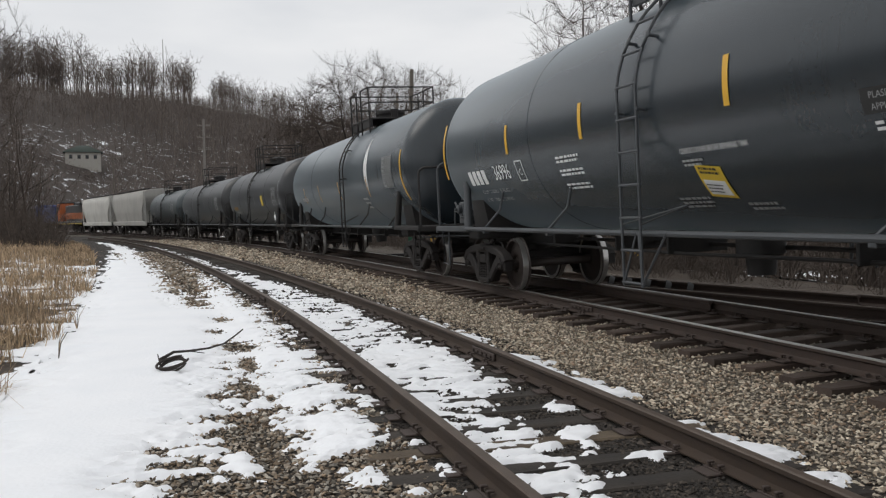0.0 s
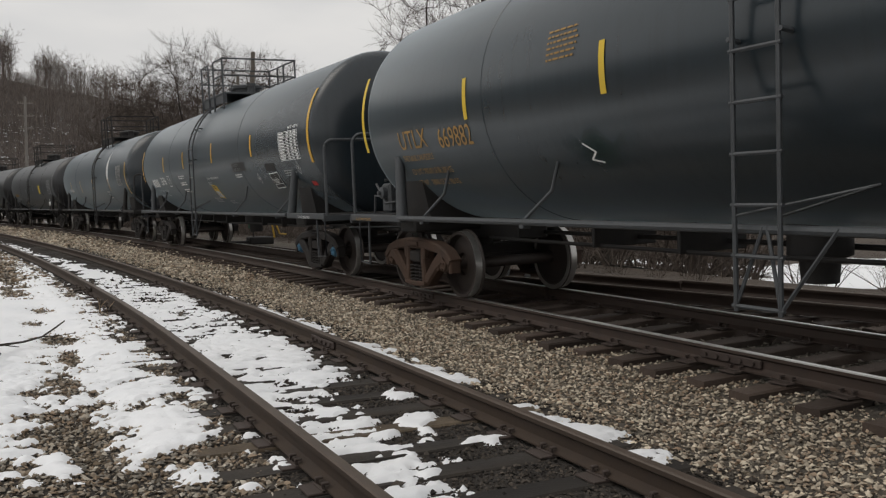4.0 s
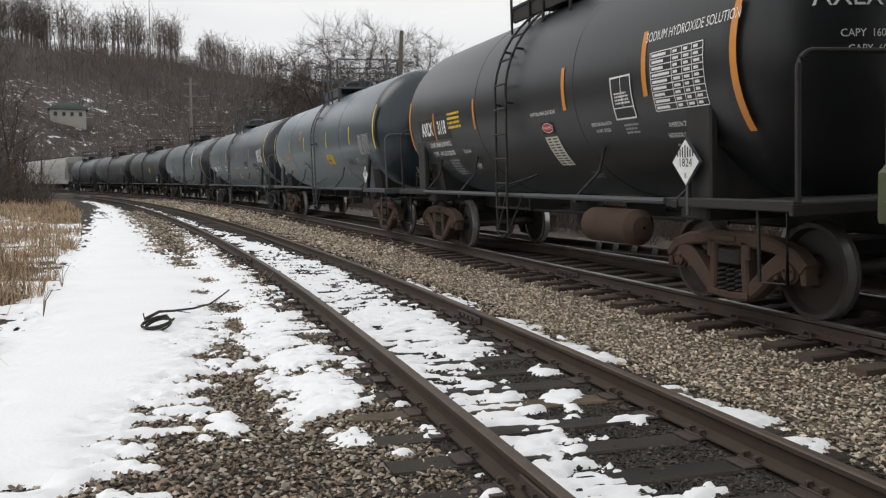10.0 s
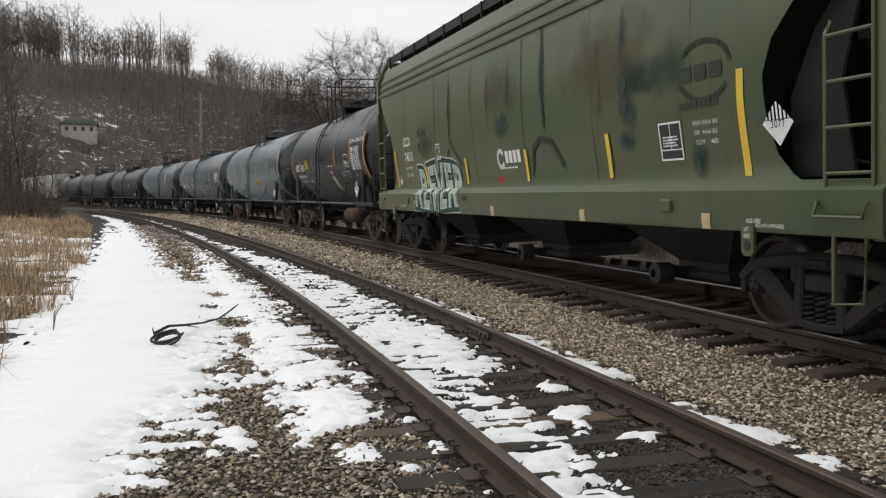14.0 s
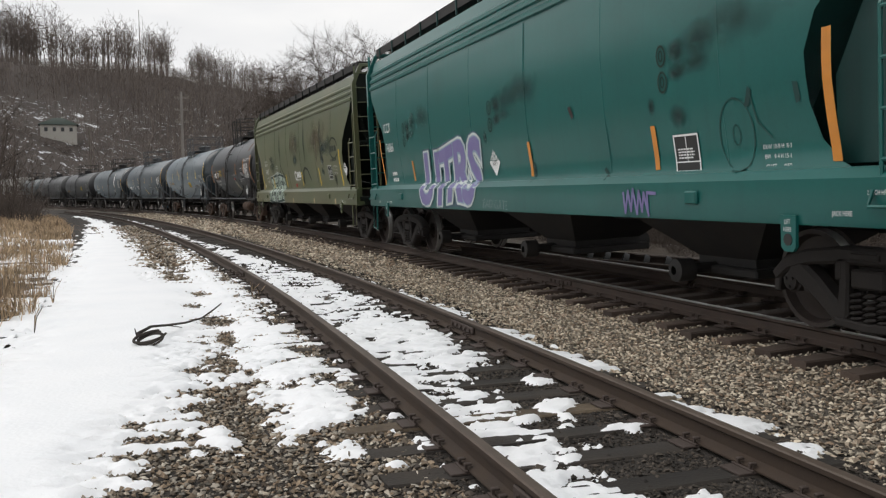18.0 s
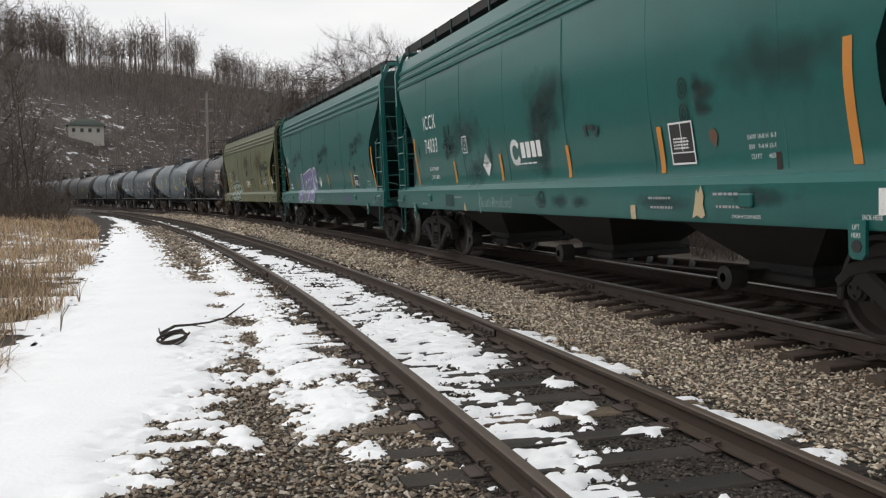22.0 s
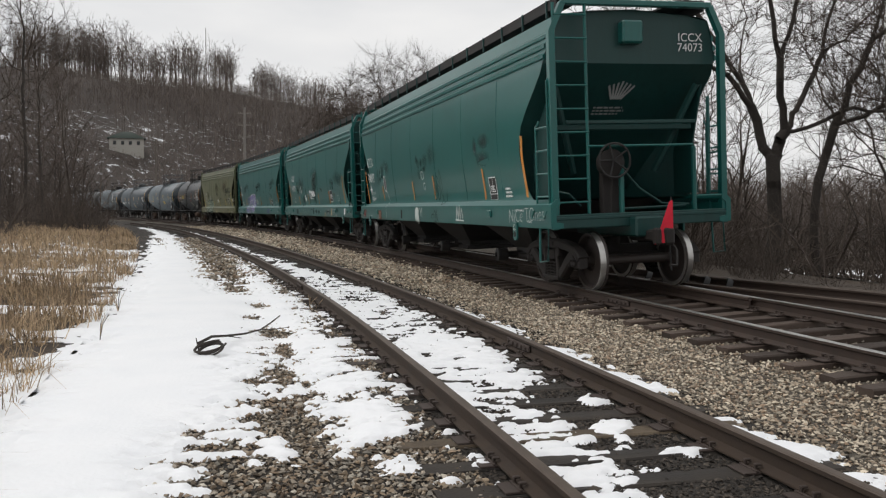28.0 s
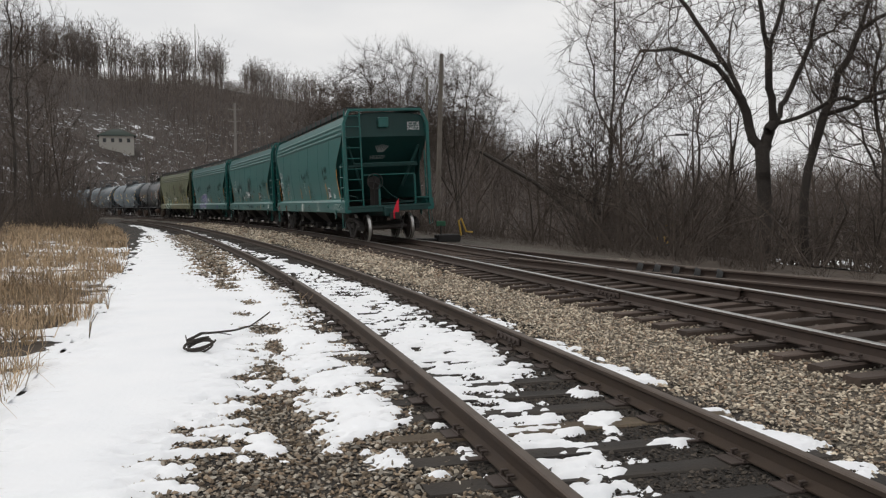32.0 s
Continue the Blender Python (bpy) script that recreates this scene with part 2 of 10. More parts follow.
    def mesh(self, name, smooth=35):
        me = bpy.data.meshes.new(name)
        me.from_pydata(self.v, [], self.f)
        bm = bmesh.new()
        bm.from_mesh(me)
        bmesh.ops.recalc_face_normals(bm, faces=bm.faces)
        bm.to_mesh(me)
        bm.free()
        if smooth:
            me.polygons.foreach_set("use_smooth", [True] * len(me.polygons))
            me.set_sharp_from_angle(angle=radians(smooth))
        me.update()
        return me


def part(name, g, mat, parent=None, label="", smooth=35, m=None):
    """One mesh object, under a thing or a part. g: a Geo or a mesh."""
    me = g.mesh(name, smooth) if isinstance(g, Geo) else g
    if mat is not None and not me.materials:
        me.materials.append(mat)
    ob = new(name, me)
    if parent is not None:
        ob.parent = parent
    if m is not None:
        ob.matrix_basis = m
    if label:
        ob["label"] = label
    return ob


def raw_mesh(name, verts, faces, mat, smooth=False):
    """A large mesh straight from arrays; faces all of one size."""
    verts, faces = np.asarray(verts, np.float32), np.asarray(faces, np.int32)
    me = bpy.data.meshes.new(name)
    k = faces.shape[1]
    me.vertices.add(len(verts))
    me.vertices.foreach_set("co", verts.ravel())
    me.loops.add(faces.size)
    me.loops.foreach_set("vertex_index", faces.ravel())
    me.polygons.add(len(faces))
    me.polygons.foreach_set("loop_start", np.arange(0, faces.size, k, dtype=np.int32))
    me.polygons.foreach_set("use_smooth", np.full(len(faces), smooth))
    me.update(calc_edges=True)
    me.validate()
    me.materials.append(mat)
    return me


# ---- the two tracks: a bend to the left, and its siding on the inside ----
GAUGE, LIFT, CANT = 1.505, 0.1235, 0.0589
MAIN_OFF = 4.1
STEP = 0.5
STATIONS = np.arange(-60, 420, STEP)


def alignment(x0, heading, bends):
    """Points and headings along a track line, one every half metre, from station -60 on."""
    u = np.clip(STATIONS, -30, 150) / 100
    phi = heading + sum(b * u ** (k + 1) for k, b in enumerate(bends))
    dx, dy = -np.sin(phi), np.cos(phi)
    ix = np.concatenate([[0], np.cumsum((dx[1:] + dx[:-1]) / 2 * STEP)])
    iy = np.concatenate([[0], np.cumsum((dy[1:] + dy[:-1]) / 2 * STEP)])
    zero = int(60 / STEP)
    return x0 + ix - ix[zero], 5 + iy - iy[zero], phi


MAIN_LINE = alignment(1.18317, 0.253924, (0.190855, 0.181604, -0.118961))


def on_line(line, s, d):
    """The place d metres to the right of a line at station s, and its heading."""
    x, y, p = (np.interp(s, STATIONS, c) for c in line)
    return x + d * np.cos(p), y + d * np.sin(p), p


def side_shift():
    """How far the siding strays from running beside the main line."""
    raw = np.interp(STATIONS, (-60, -15, 0, 8, 20, 30, 40, 55, 75, 150), (-0.3, -0.12, 0.01, 0.01, -0.29, -0.58, -0.77, -0.87, -0.95, -1.1))
    return np.convolve(np.pad(raw, 6, mode="edge"), np.ones(13) / 13, mode="valid")


SIDE_D = side_shift()


def side_d(s):
    return np.interp(s, STATIONS, SIDE_D)


def track_pose(s, d=MAIN_OFF, z=LIFT + CANT / 2, cant=CANT / GAUGE, line=MAIN_LINE):
    """The frame of a track: x ahead, y to the left, z up from the railheads, leaning into the bend."""
    x, y, p = on_line(line, s, d)
    return Matrix.Translation((float(x), float(y), z)) @ Matrix.Rotation(float(p) + math.pi / 2, 4, "Z") @ Matrix.Rotation(-cant, 4, "X")


# ---- ground ----
def hashed(ix, iy, seed):
    h = np.sin(ix * 127.1 + iy * 311.7 + seed * 74.7) * 43758.5453
    return h - np.floor(h)


def value_noise(x, y, seed=0):
    """Smooth noise from 0 to 1 over arrays, one cell per unit."""
    ix, iy = np.floor(x), np.floor(y)
    fx, fy = x - ix, y - iy
    fx, fy = fx * fx * (3 - 2 * fx), fy * fy * (3 - 2 * fy)
    a, b = hashed(ix, iy, seed), hashed(ix + 1, iy, seed)
    c, d = hashed(ix, iy + 1, seed), hashed(ix + 1, iy + 1, seed)
    return (a * (1 - fx) + b * fx) * (1 - fy) + (c * (1 - fx) + d * fx) * fy


def fractal(x, y, seed=0, octaves=4):
    out, amp, total = 0, 1.0, 0.0
    for k in range(octaves):
        out = out + amp * value_noise(x * 2**k + 17 * k, y * 2**k - 9 * k, seed + k)
        total += amp
        amp *= 0.5
    return out / total


def smooth(x, lo, hi):
    t = np.clip((x - lo) / (hi - lo), 0, 1)
    return t * t * (3 - 2 * t)


def to_track(x, y):
    """Station and distance to the right of the reference line for world places."""
    s = np.asarray(y, float) - 5
    for _ in range(6):
        px, py, p = on_line(MAIN_LINE, s, 0)
        s = np.clip(s + (x - px) * -np.sin(p) + (y - py) * np.cos(p), -60, 400)
    px, py, p = on_line(MAIN_LINE, s, 0)
    return s, (x - px) * np.cos(p) + (y - py) * np.sin(p)


def hill_height(x, y):
    """The wooded hill across the bend: high on the left, falling to the right."""
    foot = 175 + 0.25 * (x + 60) + 25 * (value_noise(x / 60, y / 60, 5) - 0.5)
    top = np.interp(x, (-600, -300, -170, -126, -103, -85, -60, -20, 20, 43, 69, 120, 300, 600), (57, 58, 60, 60, 58, 54.5, 50.5, 41, 33, 17, 9, 8, 8, 8))
    rise = smooth(y, foot, foot + 240)
    left_bank = 26 * smooth(-x, 70, 190) * smooth(y, 60, 160) * (1 - rise)
    bump = 2.3 * np.exp(-((x + 93.2) ** 2 + (y - 250) ** 2) / 150)
    return top * rise + left_bank + bump + 5 * rise * (fractal(x / 35, y / 35, 9) - 0.5)


def ground_height(x, y):
    s, d = to_track(x, y)
    ds = d - side_d(s)
    z = np.interp(ds, (-60, -14, -7, -4.2, -1.6, -1.25, 1.25, 1.6, 2.0), (0.6, 0.25, -0.05, -0.22, -0.24, -0.20, -0.20, -0.24, -0.22))
    zr = np.interp(d, (1.7, 2.3, 2.65, 2.9, 3.5, 4.8, 6.6, 9.5, 13, 20, 34, 60), (-0.24, -0.22, -0.18, -0.14, -0.115, -0.085, -0.06, -0.08, -0.35, -1.5, -2.6, -3.0))
    w = smooth(d, 1.6, 2.2)
    z = z * (1 - w) + zr * w
    z = z + 0.02 * (fractal(x * 1.3, y * 1.3, 3) - 0.5) + 0.25 * (fractal(x / 4, y / 4, 8) - 0.5) * smooth(np.abs(d - 2), 9, 20)
    return z + hill_height(x, y)


def spread(lo, hi, near_lo, near_hi, step, grow=1.12):
    """Coordinates: even steps between near_lo and near_hi, growing outwards."""
    mid = list(np.arange(near_lo, near_hi, step))
    a, h = [near_hi], step
    while a[-1] < hi:
        h *= grow
        a.append(a[-1] + min(h, 30))
    b, h = [near_lo], step
    while b[-1] > lo:
        h *= grow
        b.append(b[-1] - min(h, 30))
    return np.array(b[:0:-1] + mid + a)


def build_ground():
    gx, gy = spread(-1100, 1100, -7, 9, 0.16), spread(-250, 1400, 1, 24, 0.16)
    X, Y = np.meshgrid(gx, gy)
    Z = ground_height(X, Y)
    n = len(gx)
    i, j = np.meshgrid(np.arange(len(gx) - 1), np.arange(len(gy) - 1))
    a = (j * n + i).ravel()
    faces = np.stack([a, a + 1, a + n + 1, a + n], 1)
    me = raw_mesh("ground", np.stack([X.ravel(), Y.ravel(), Z.ravel()], 1), faces, CINDER, smooth=True)
    for m in (GRAVEL, EARTH, HILLFLOOR):
        me.materials.append(m)
    cx, cy = (X[:-1, :-1] + X[1:, 1:]).ravel() / 2, (Y[:-1, :-1] + Y[1:, 1:]).ravel() / 2
    s, d = to_track(cx, cy)
    ds = d - side_d(s)
    idx = np.where(ds < -4.3, 2, 0)
    idx = np.where((d > 1.5) & (d < 8.2), 1, idx)
    idx = np.where(d >= 8.2, 2, idx)
    idx = np.where((hill_height(cx, cy) > 1.0) | (np.hypot(cx, cy) > 140), 3, idx)
    me.polygons.foreach_set("material_index", idx.astype(np.int32))
    return tagged(new("ground", me), "trackside ground of cinders, gravel and leaf litter rising to a wooded hill", "ground", kind="structure")


def snowy_floor():
    """Woodland floor with patches of snow lying on it."""
    m = material("hill_floor", (0.050, 0.040, 0.035), 0.95, 0.0, (0.080, 0.063, 0.052), 0.09, 0.4, 0.0, fine_amount=0.5)
    n, l = m.node_tree.nodes, m.node_tree.links
    b = n["Principled BSDF"]
    old = b.inputs["Base Color"].links[0].from_socket
    tc = n.new("ShaderNodeTexCoord")
    t1 = n.new("ShaderNodeTexNoise")
    t1.inputs["Scale"].default_value, t1.inputs["Detail"].default_value, t1.inputs["Roughness"].default_value = 0.09, 9, 0.75
    l.new(tc.outputs["Object"], t1.inputs["Vector"])
    r = n.new("ShaderNodeMapRange")
    r.inputs["From Min"].default_value, r.inputs["From Max"].default_value = 0.665, 0.685
    sep, band, bonus = n.new("ShaderNodeSeparateXYZ"), n.new("ShaderNodeMapRange"), n.new("ShaderNodeMath")
    l.new(tc.outputs["Object"], sep.inputs[0])
    band.interpolation_type = "SMOOTHSTEP"
    for key, value in (("From Min", 48), ("From Max", 26), ("To Min", -0.05), ("To Max", 0.05)):
        band.inputs[key].default_value = value
    l.new(sep.outputs["Z"], band.inputs["Value"])
    l.new(t1.outputs["Fac"], bonus.inputs[0])
    side, both = n.new("ShaderNodeMapRange"), n.new("ShaderNodeMath")
    for key, value in (("From Min", 30), ("From Max", -25), ("To Min", -0.1), ("To Max", 0.0)):
        side.inputs[key].default_value = value
    l.new(sep.outputs["X"], side.inputs["Value"])
    l.new(band.outputs[0], both.inputs[0])
    l.new(side.outputs[0], both.inputs[1])
    l.new(both.outputs[0], bonus.inputs[1])
    l.new(bonus.outputs[0], r.inputs["Value"])
    t2, r2, top = n.new("ShaderNodeTexNoise"), n.new("ShaderNodeMapRange"), n.new("ShaderNodeMath")
    t2.inputs["Scale"].default_value, t2.inputs["Detail"].default_value, t2.inputs["Roughness"].default_value = 0.55, 7, 0.75
    l.new(tc.outputs["Object"], t2.inputs["Vector"])
    r2.inputs["From Min"].default_value, r2.inputs["From Max"].default_value = 0.635, 0.66
    bonus2 = n.new("ShaderNodeMath")
    l.new(t2.outputs["Fac"], bonus2.inputs[0])
    l.new(both.outputs[0], bonus2.inputs[1])
    l.new(bonus2.outputs[0], r2.inputs["Value"])
    top.operation = "MAXIMUM"
    l.new(r.outputs[0], top.inputs[0])
    l.new(r2.outputs[0], top.inputs[1])
    x = n.new("ShaderNodeMix")
    x.data_type = "RGBA"
    l.new(top.outputs[0], x.inputs["Factor"])
    l.new(old, x.inputs["A"])
    x.inputs["B"].default_value = (0.75, 0.77, 0.8, 1)
    l.new(x.outputs["Result"], b.inputs["Base Color"])
    return m


HILLFLOOR = snowy_floor()
build_ground()


# ---- snow lying along the siding ----
def snow_amount(s, ds):
    """Above nought where snow lies: a broad strip beside the siding, the shoulder, the cribs and a line outside the far rail."""
    fingers = fractal(s * 7.5, ds * 3.6, 31, 3) - 0.5
    ragged = 0.26 * (fractal(s * 2.4, ds * 1.6, 21, 3) - 0.5) + 0.72 * fingers + 0.62 * (fractal(s * 19, ds * 10, 37, 3) - 0.5)
    # the field's edge to the left, the gravel wedge to the right
    low = np.interp(s, (-3, 5, 17, 32, 66), (-4.3, -4.2, -4.05, -3.6, -1.9))
    wedge_left = np.interp(s, (-3, -1, 0.2, 0.55, 0.9, 1.3, 1.8, 2.7, 3.6, 4.8, 6.2, 7.0, 7.6), (-2.95, -2.72, -2.74, -2.68, -2.48, -2.58, -2.42, -2.2, -2.08, -2.02, -1.9, -1.6, -0.95))
    strip_left = np.interp(s, (12, 12.6, 15, 21, 37, 57), (-1.85, -2.0, -2.16, -2.12, -1.85, -1.56))
    strip_right = np.interp(s, (12, 12.9, 14.8, 20.5, 34, 50), (-1.85, -1.77, -1.65, -1.39, -0.97, -0.5))
    left = np.minimum(ds - low, np.where(s < 12, wedge_left, strip_left) - ds)
    # the shoulder beside the near rail
    wedge_right = np.interp(s, (1.3, 1.8, 2.5, 3.5, 4.7, 6.0, 7.0, 12), (-1.68, -1.67, -1.70, -1.76, -1.83, -1.9, -2.2, -2.2))
    shoulder = np.minimum(np.minimum(ds - np.where(s < 12, wedge_right, strip_right), -0.98 - ds), (s - np.interp(ds, (-1.7, -1.55, -1.3, -1.0), (1.52, 1.36, 1.40, 1.85))) * 0.8)
    shoulder = np.minimum(shoulder, (31 - s) * 0.12)
    # between the rails
    right = np.interp(s, (-0.45, -0.18, 0.17, 0.55, 0.95, 1.3, 1.8, 2.4, 2.7, 3.1, 3.6, 4.7, 8.2, 12.4, 17, 26), (-0.40, -0.18, -0.14, -0.06, -0.12, 0.04, -0.06, 0.02, 0.24, 0.46, 0.52, 0.46, 0.55, 0.66, 0.4, -0.1))
    inner = np.minimum(ds - np.interp(s, (9, 16, 26), (-0.74, -0.45, -0.2)), right - ds) - 0.045 * (1 + np.cos(2 * np.pi * s / 0.53)) * smooth(s, 0.5, 3)
    outer = np.minimum(ds - 0.80, np.interp(s, (-0.5, -0.2, 0.05, 0.35, 1.2, 1.5, 2.2, 2.4, 3.1, 4.9, 5.2, 6.0, 7, 10, 15, 22), (1.1, 1.36, 1.25, 1.46, 1.38, 1.1, 1.1, 1.42, 1.38, 1.36, 1.2, 1.38, 1.42, 1.28, 1.2, 1.14)) - ds) * 1.2 - 0.05
    outer = np.minimum(outer, np.minimum((s + 0.3) * 0.8, (26 - s) * 0.1))
    outer = np.minimum(outer, np.abs(s - 1.85) * 1.2 - 0.32)
    lumps = np.full(np.shape(s), -9.0)
    for s0, d0, rs, rd in ((2.22, 0.48, 0.12, 0.15), (1.34, 0.33, 0.13, 0.24), (1.05, 0.24, 0.20, 0.09), (0.78, 0.16, 0.07, 0.12), (0.60, 0.46, 0.08, 0.20), (0.78, -1.40, 0.14, 0.20), (0.36, -1.18, 0.07, 0.16), (1.38, -2.12, 0.32, 0.12), (1.14, -2.23, 0.1, 0.13),
                            (0.02, -0.36, 0.10, 0.16), (-0.40, -0.30, 0.16, 0.32), (-0.78, -0.30, 0.46, 0.46), (-0.72, 0.14, 0.13, 0.16), (-0.52, -1.5, 0.26, 0.17), (-0.65, -2.62, 0.2, 0.3), (-0.6, -3.1, 0.25, 0.3), (-1.68, -0.42, 0.75, 0.30)):
        lumps = np.maximum(lumps, (1 - np.hypot((s - s0) / rs, (ds - d0) / rd)) * 0.30 - 0.12)
    total = np.maximum.reduce([np.minimum(left * 0.75, 0.55), np.minimum(shoulder * 0.85, 0.24), np.minimum(inner * 0.9, 0.12)]) - 0.09
    total = total + 1.15 * ragged * np.interp(total, (-0.3, 0.25, 0.5), (1.0, 0.9, 0.25))
    small = np.maximum(outer - 0.10 + 0.8 * ragged, lumps + 0.8 * ragged)
    holes = np.full(np.shape(s), 9.0)
    for s0, d0, rs, rd in ((10.4, -1.74, 0.5, 0.16), (8.8, -1.95, 0.3, 0.14), (7.1, -1.80, 0.5, 0.22), (5.7, -1.76, 0.5, 0.14), (0.42, -3.25, 0.07, 0.14)):
        holes = np.minimum(holes, (np.hypot((s - s0) / rs, (ds - d0) / rd) - 1) * 0.2 + 0.3 * ragged)
    total = np.minimum(total, holes)
    rail = np.minimum(np.abs(ds - 0.7525), np.abs(ds + 0.7525)) - 0.08
    return np.minimum(np.maximum(total, small), rail * 3)


def build_snow():
    rows = np.concatenate([np.arange(-3.2, 5, 0.03), np.arange(5, 12, 0.06), np.arange(12, 30, 0.14), np.arange(30, 75, 0.4)])
    cols = np.concatenate([np.arange(-5.2, -2.8, 0.06), np.arange(-2.8, 1.75, 0.03)])
    S, D = np.meshgrid(rows, cols, indexing="ij")
    m = snow_amount(S, D)
    x, y, _ = on_line(MAIN_LINE, S, D + side_d(S))
    z = ground_height(x, y)
    thick = 0.032 * smooth(m, -0.02, 0.04) + 0.014 * smooth(m, 0.05, 0.3) + 0.012 * (fractal(S * 3, D * 3, 41) - 0.5) * smooth(m, 0.05, 0.3) - 0.012 + 0.02 * smooth(-D, 1.0, 3.0) * smooth(m, 0.1, 0.4)
    z = z + thick + np.where(np.abs(D) < 1.35, 0.012, 0.02)
    keep = m > -0.015
    n = len(cols)
    i, j = np.meshgrid(np.arange(len(rows) - 1), np.arange(n - 1), indexing="ij")
    a = (i * n + j).ravel()
    faces = np.stack([a, a + 1, a + n + 1, a + n], 1)
    faces = faces[keep.ravel()[faces].any(1)]
    used = np.unique(faces)
    remap = np.zeros(S.size, int)
    remap[used] = np.arange(len(used))
    v = np.stack([x.ravel(), y.ravel(), z.ravel()], 1)[used]
    ob = new("snow", raw_mesh("snow", v, remap[faces], SNOW, smooth=True))
    tagged(ob, "thin melting snow lying in ragged patches beside and between the rails", "snow", kind="stuff")


build_snow()


# ---- track ----
RAIL_SECTION = [(-0.07, -0.168), (0.07, -0.168), (0.07, -0.158), (0.022, -0.140), (0.009, -0.125), (0.009, -0.055), (0.020, -0.042), (0.0365, -0.036), (0.0365, -0.010), (0.028, -0.001), (0.012, 0.0),
                (-0.012, 0.0), (-0.028, -0.001), (-0.0365, -0.010), (-0.0365, -0.036), (-0.020, -0.042), (-0.009, -0.055), (-0.009, -0.125), (-0.022, -0.140), (-0.07, -0.158)]


def rail_mesh(s0, s1, side, d_of, z_of, mats, step=1.0):
    g = Geo()
    rings = []
    for s in np.arange(s0, s1 + 0.01, step):
        d = d_of(s) + side
        x, y, p = on_line(MAIN_LINE, s, d)
        z = z_of(side)
        rings.append([(float(x + u * np.cos(p)), float(y + u * np.sin(p)), z + w) for u, w in RAIL_SECTION])
    g.loft(rings)
    me = g.mesh("rail", 40)
    for m in mats:
        me.materials.append(m)
    k = len(RAIL_SECTION)
    top = [8 <= i % k <= 12 for i in range((len(rings) - 1) * k)] + [False, False]
    me.polygons.foreach_set("material_index", [1 if t else 0 for t in top])
    return me


def tie_mesh(rng, length=2.6, w=0.22, h=0.18):
    """A sawn timber with split, worn edges."""
    rings = []
    for i, x in enumerate(np.linspace(-length / 2, length / 2, 7)):
        j = lambda a: rng.uniform(-a, a)
        rings.append([(x + (j(0.02) if i in (0, 6) else 0), -w / 2 + j(0.008), -h), (x, w / 2 + j(0.008), -h), (x, w / 2 + j(0.008), -0.012 + j(0.006)),
                      (x, w / 2 - 0.015 + j(0.006), j(0.005)), (x, j(0.01), -0.006 + j(0.004)), (x, -w / 2 + 0.015 + j(0.006), j(0.005)), (x, -w / 2 + j(0.008), -0.012 + j(0.006))])
    return Geo().loft(rings)


def plate_mesh():
    g = Geo()
    g.box(0, 0, 0.008, 0.36, 0.19, 0.016, 0.004)
    g.box(-0.088, 0, 0.02, 0.02, 0.19, 0.012, 0.003)
    g.box(0.088, 0, 0.02, 0.02, 0.19, 0.012, 0.003)
    return g


def spike_mesh():
    return Geo().box(0, 0, 0.01, 0.016, 0.016, 0.05).box(0.012, 0, 0.038, 0.045, 0.03, 0.014, 0.004)


TIES = {}


def build_track(name, label, d_of, z_of, s0, s1, spacing, tie_mat, mats, near, cant=0.0, seed=1, tie_len=2.6, tie_len_of=None, plates_to=14.0):
    rng = random.Random(seed)
    track = tagged(new(name), label, "railway track", kind="structure")
    for side in (-GAUGE / 2, GAUGE / 2):
        part("rail", rail_mesh(s0, s1, side, d_of, z_of, mats), None, track)
    kinds = [tie_mesh(rng, tie_len).mesh("tie") for _ in range(6)]
    for k in kinds:
        k.materials.append(tie_mat)
    pm, sm = plate_mesh().mesh("tie_plate"), spike_mesh().mesh("spike")
    pm.materials.append(PLATE), sm.materials.append(PLATE)
    zt = (z_of(-GAUGE / 2) + z_of(GAUGE / 2)) / 2 - 0.184
    s = s0 + 0.2
    stations = TIES.setdefault(name, [])
    while s < s1:
        stations.append(s)
        d = d_of(s)
        x, y, p = on_line(MAIN_LINE, s, d + rng.uniform(-0.04, 0.04))
        m = Matrix.Translation((float(x), float(y), zt)) @ Matrix.Rotation(float(p) + rng.uniform(-0.02, 0.02), 4, "Z") @ Matrix.Rotation(-cant, 4, "Y")
        tie = part("tie", rng.choice(kinds), None, track, m=m)
        if name == "siding_track" and 0.7 < s < 1.25:
            tie.material_slots[0].link = "OBJECT"
            tie.material_slots[0].material = BROWNTIE
        if s < plates_to:
            for side in (-1, 1):
                x, y, p = on_line(MAIN_LINE, s, d + side * GAUGE / 2)
                mm = Matrix.Translation((float(x), float(y), z_of(side * GAUGE / 2) - 0.184)) @ Matrix.Rotation(float(p), 4, "Z")
                pl = part("tie_plate", pm, None, track, m=mm)
                for u, v, a in ((-0.082, 0.05, 0), (0.082, -0.05, math.pi), (-0.082, -0.06, 0)):
                    part("spike", sm, None, pl, m=Matrix.Translation((u, v, 0.016)) @ Matrix.Rotation(a, 4, "Z"))
        s += spacing + rng.uniform(-0.03, 0.03)
    return track


SIDING = build_track("siding_track", "rusty little-used siding on dark weathered timber ties", side_d, lambda side: 0.0, -8, 90, 0.53, TIE, (RUST, RAILTOP), 12, seed=3)
MAIN = build_track("main_track", "busy main track on creosoted ties with rust-brown rails", lambda s: MAIN_OFF, lambda side: LIFT + (CANT if side > 0 else 0.0), -25, 170, 0.56, MAINTIE, (OILYRAIL, POLISHED), 12, cant=CANT / GAUGE, seed=5, plates_to=10.0)
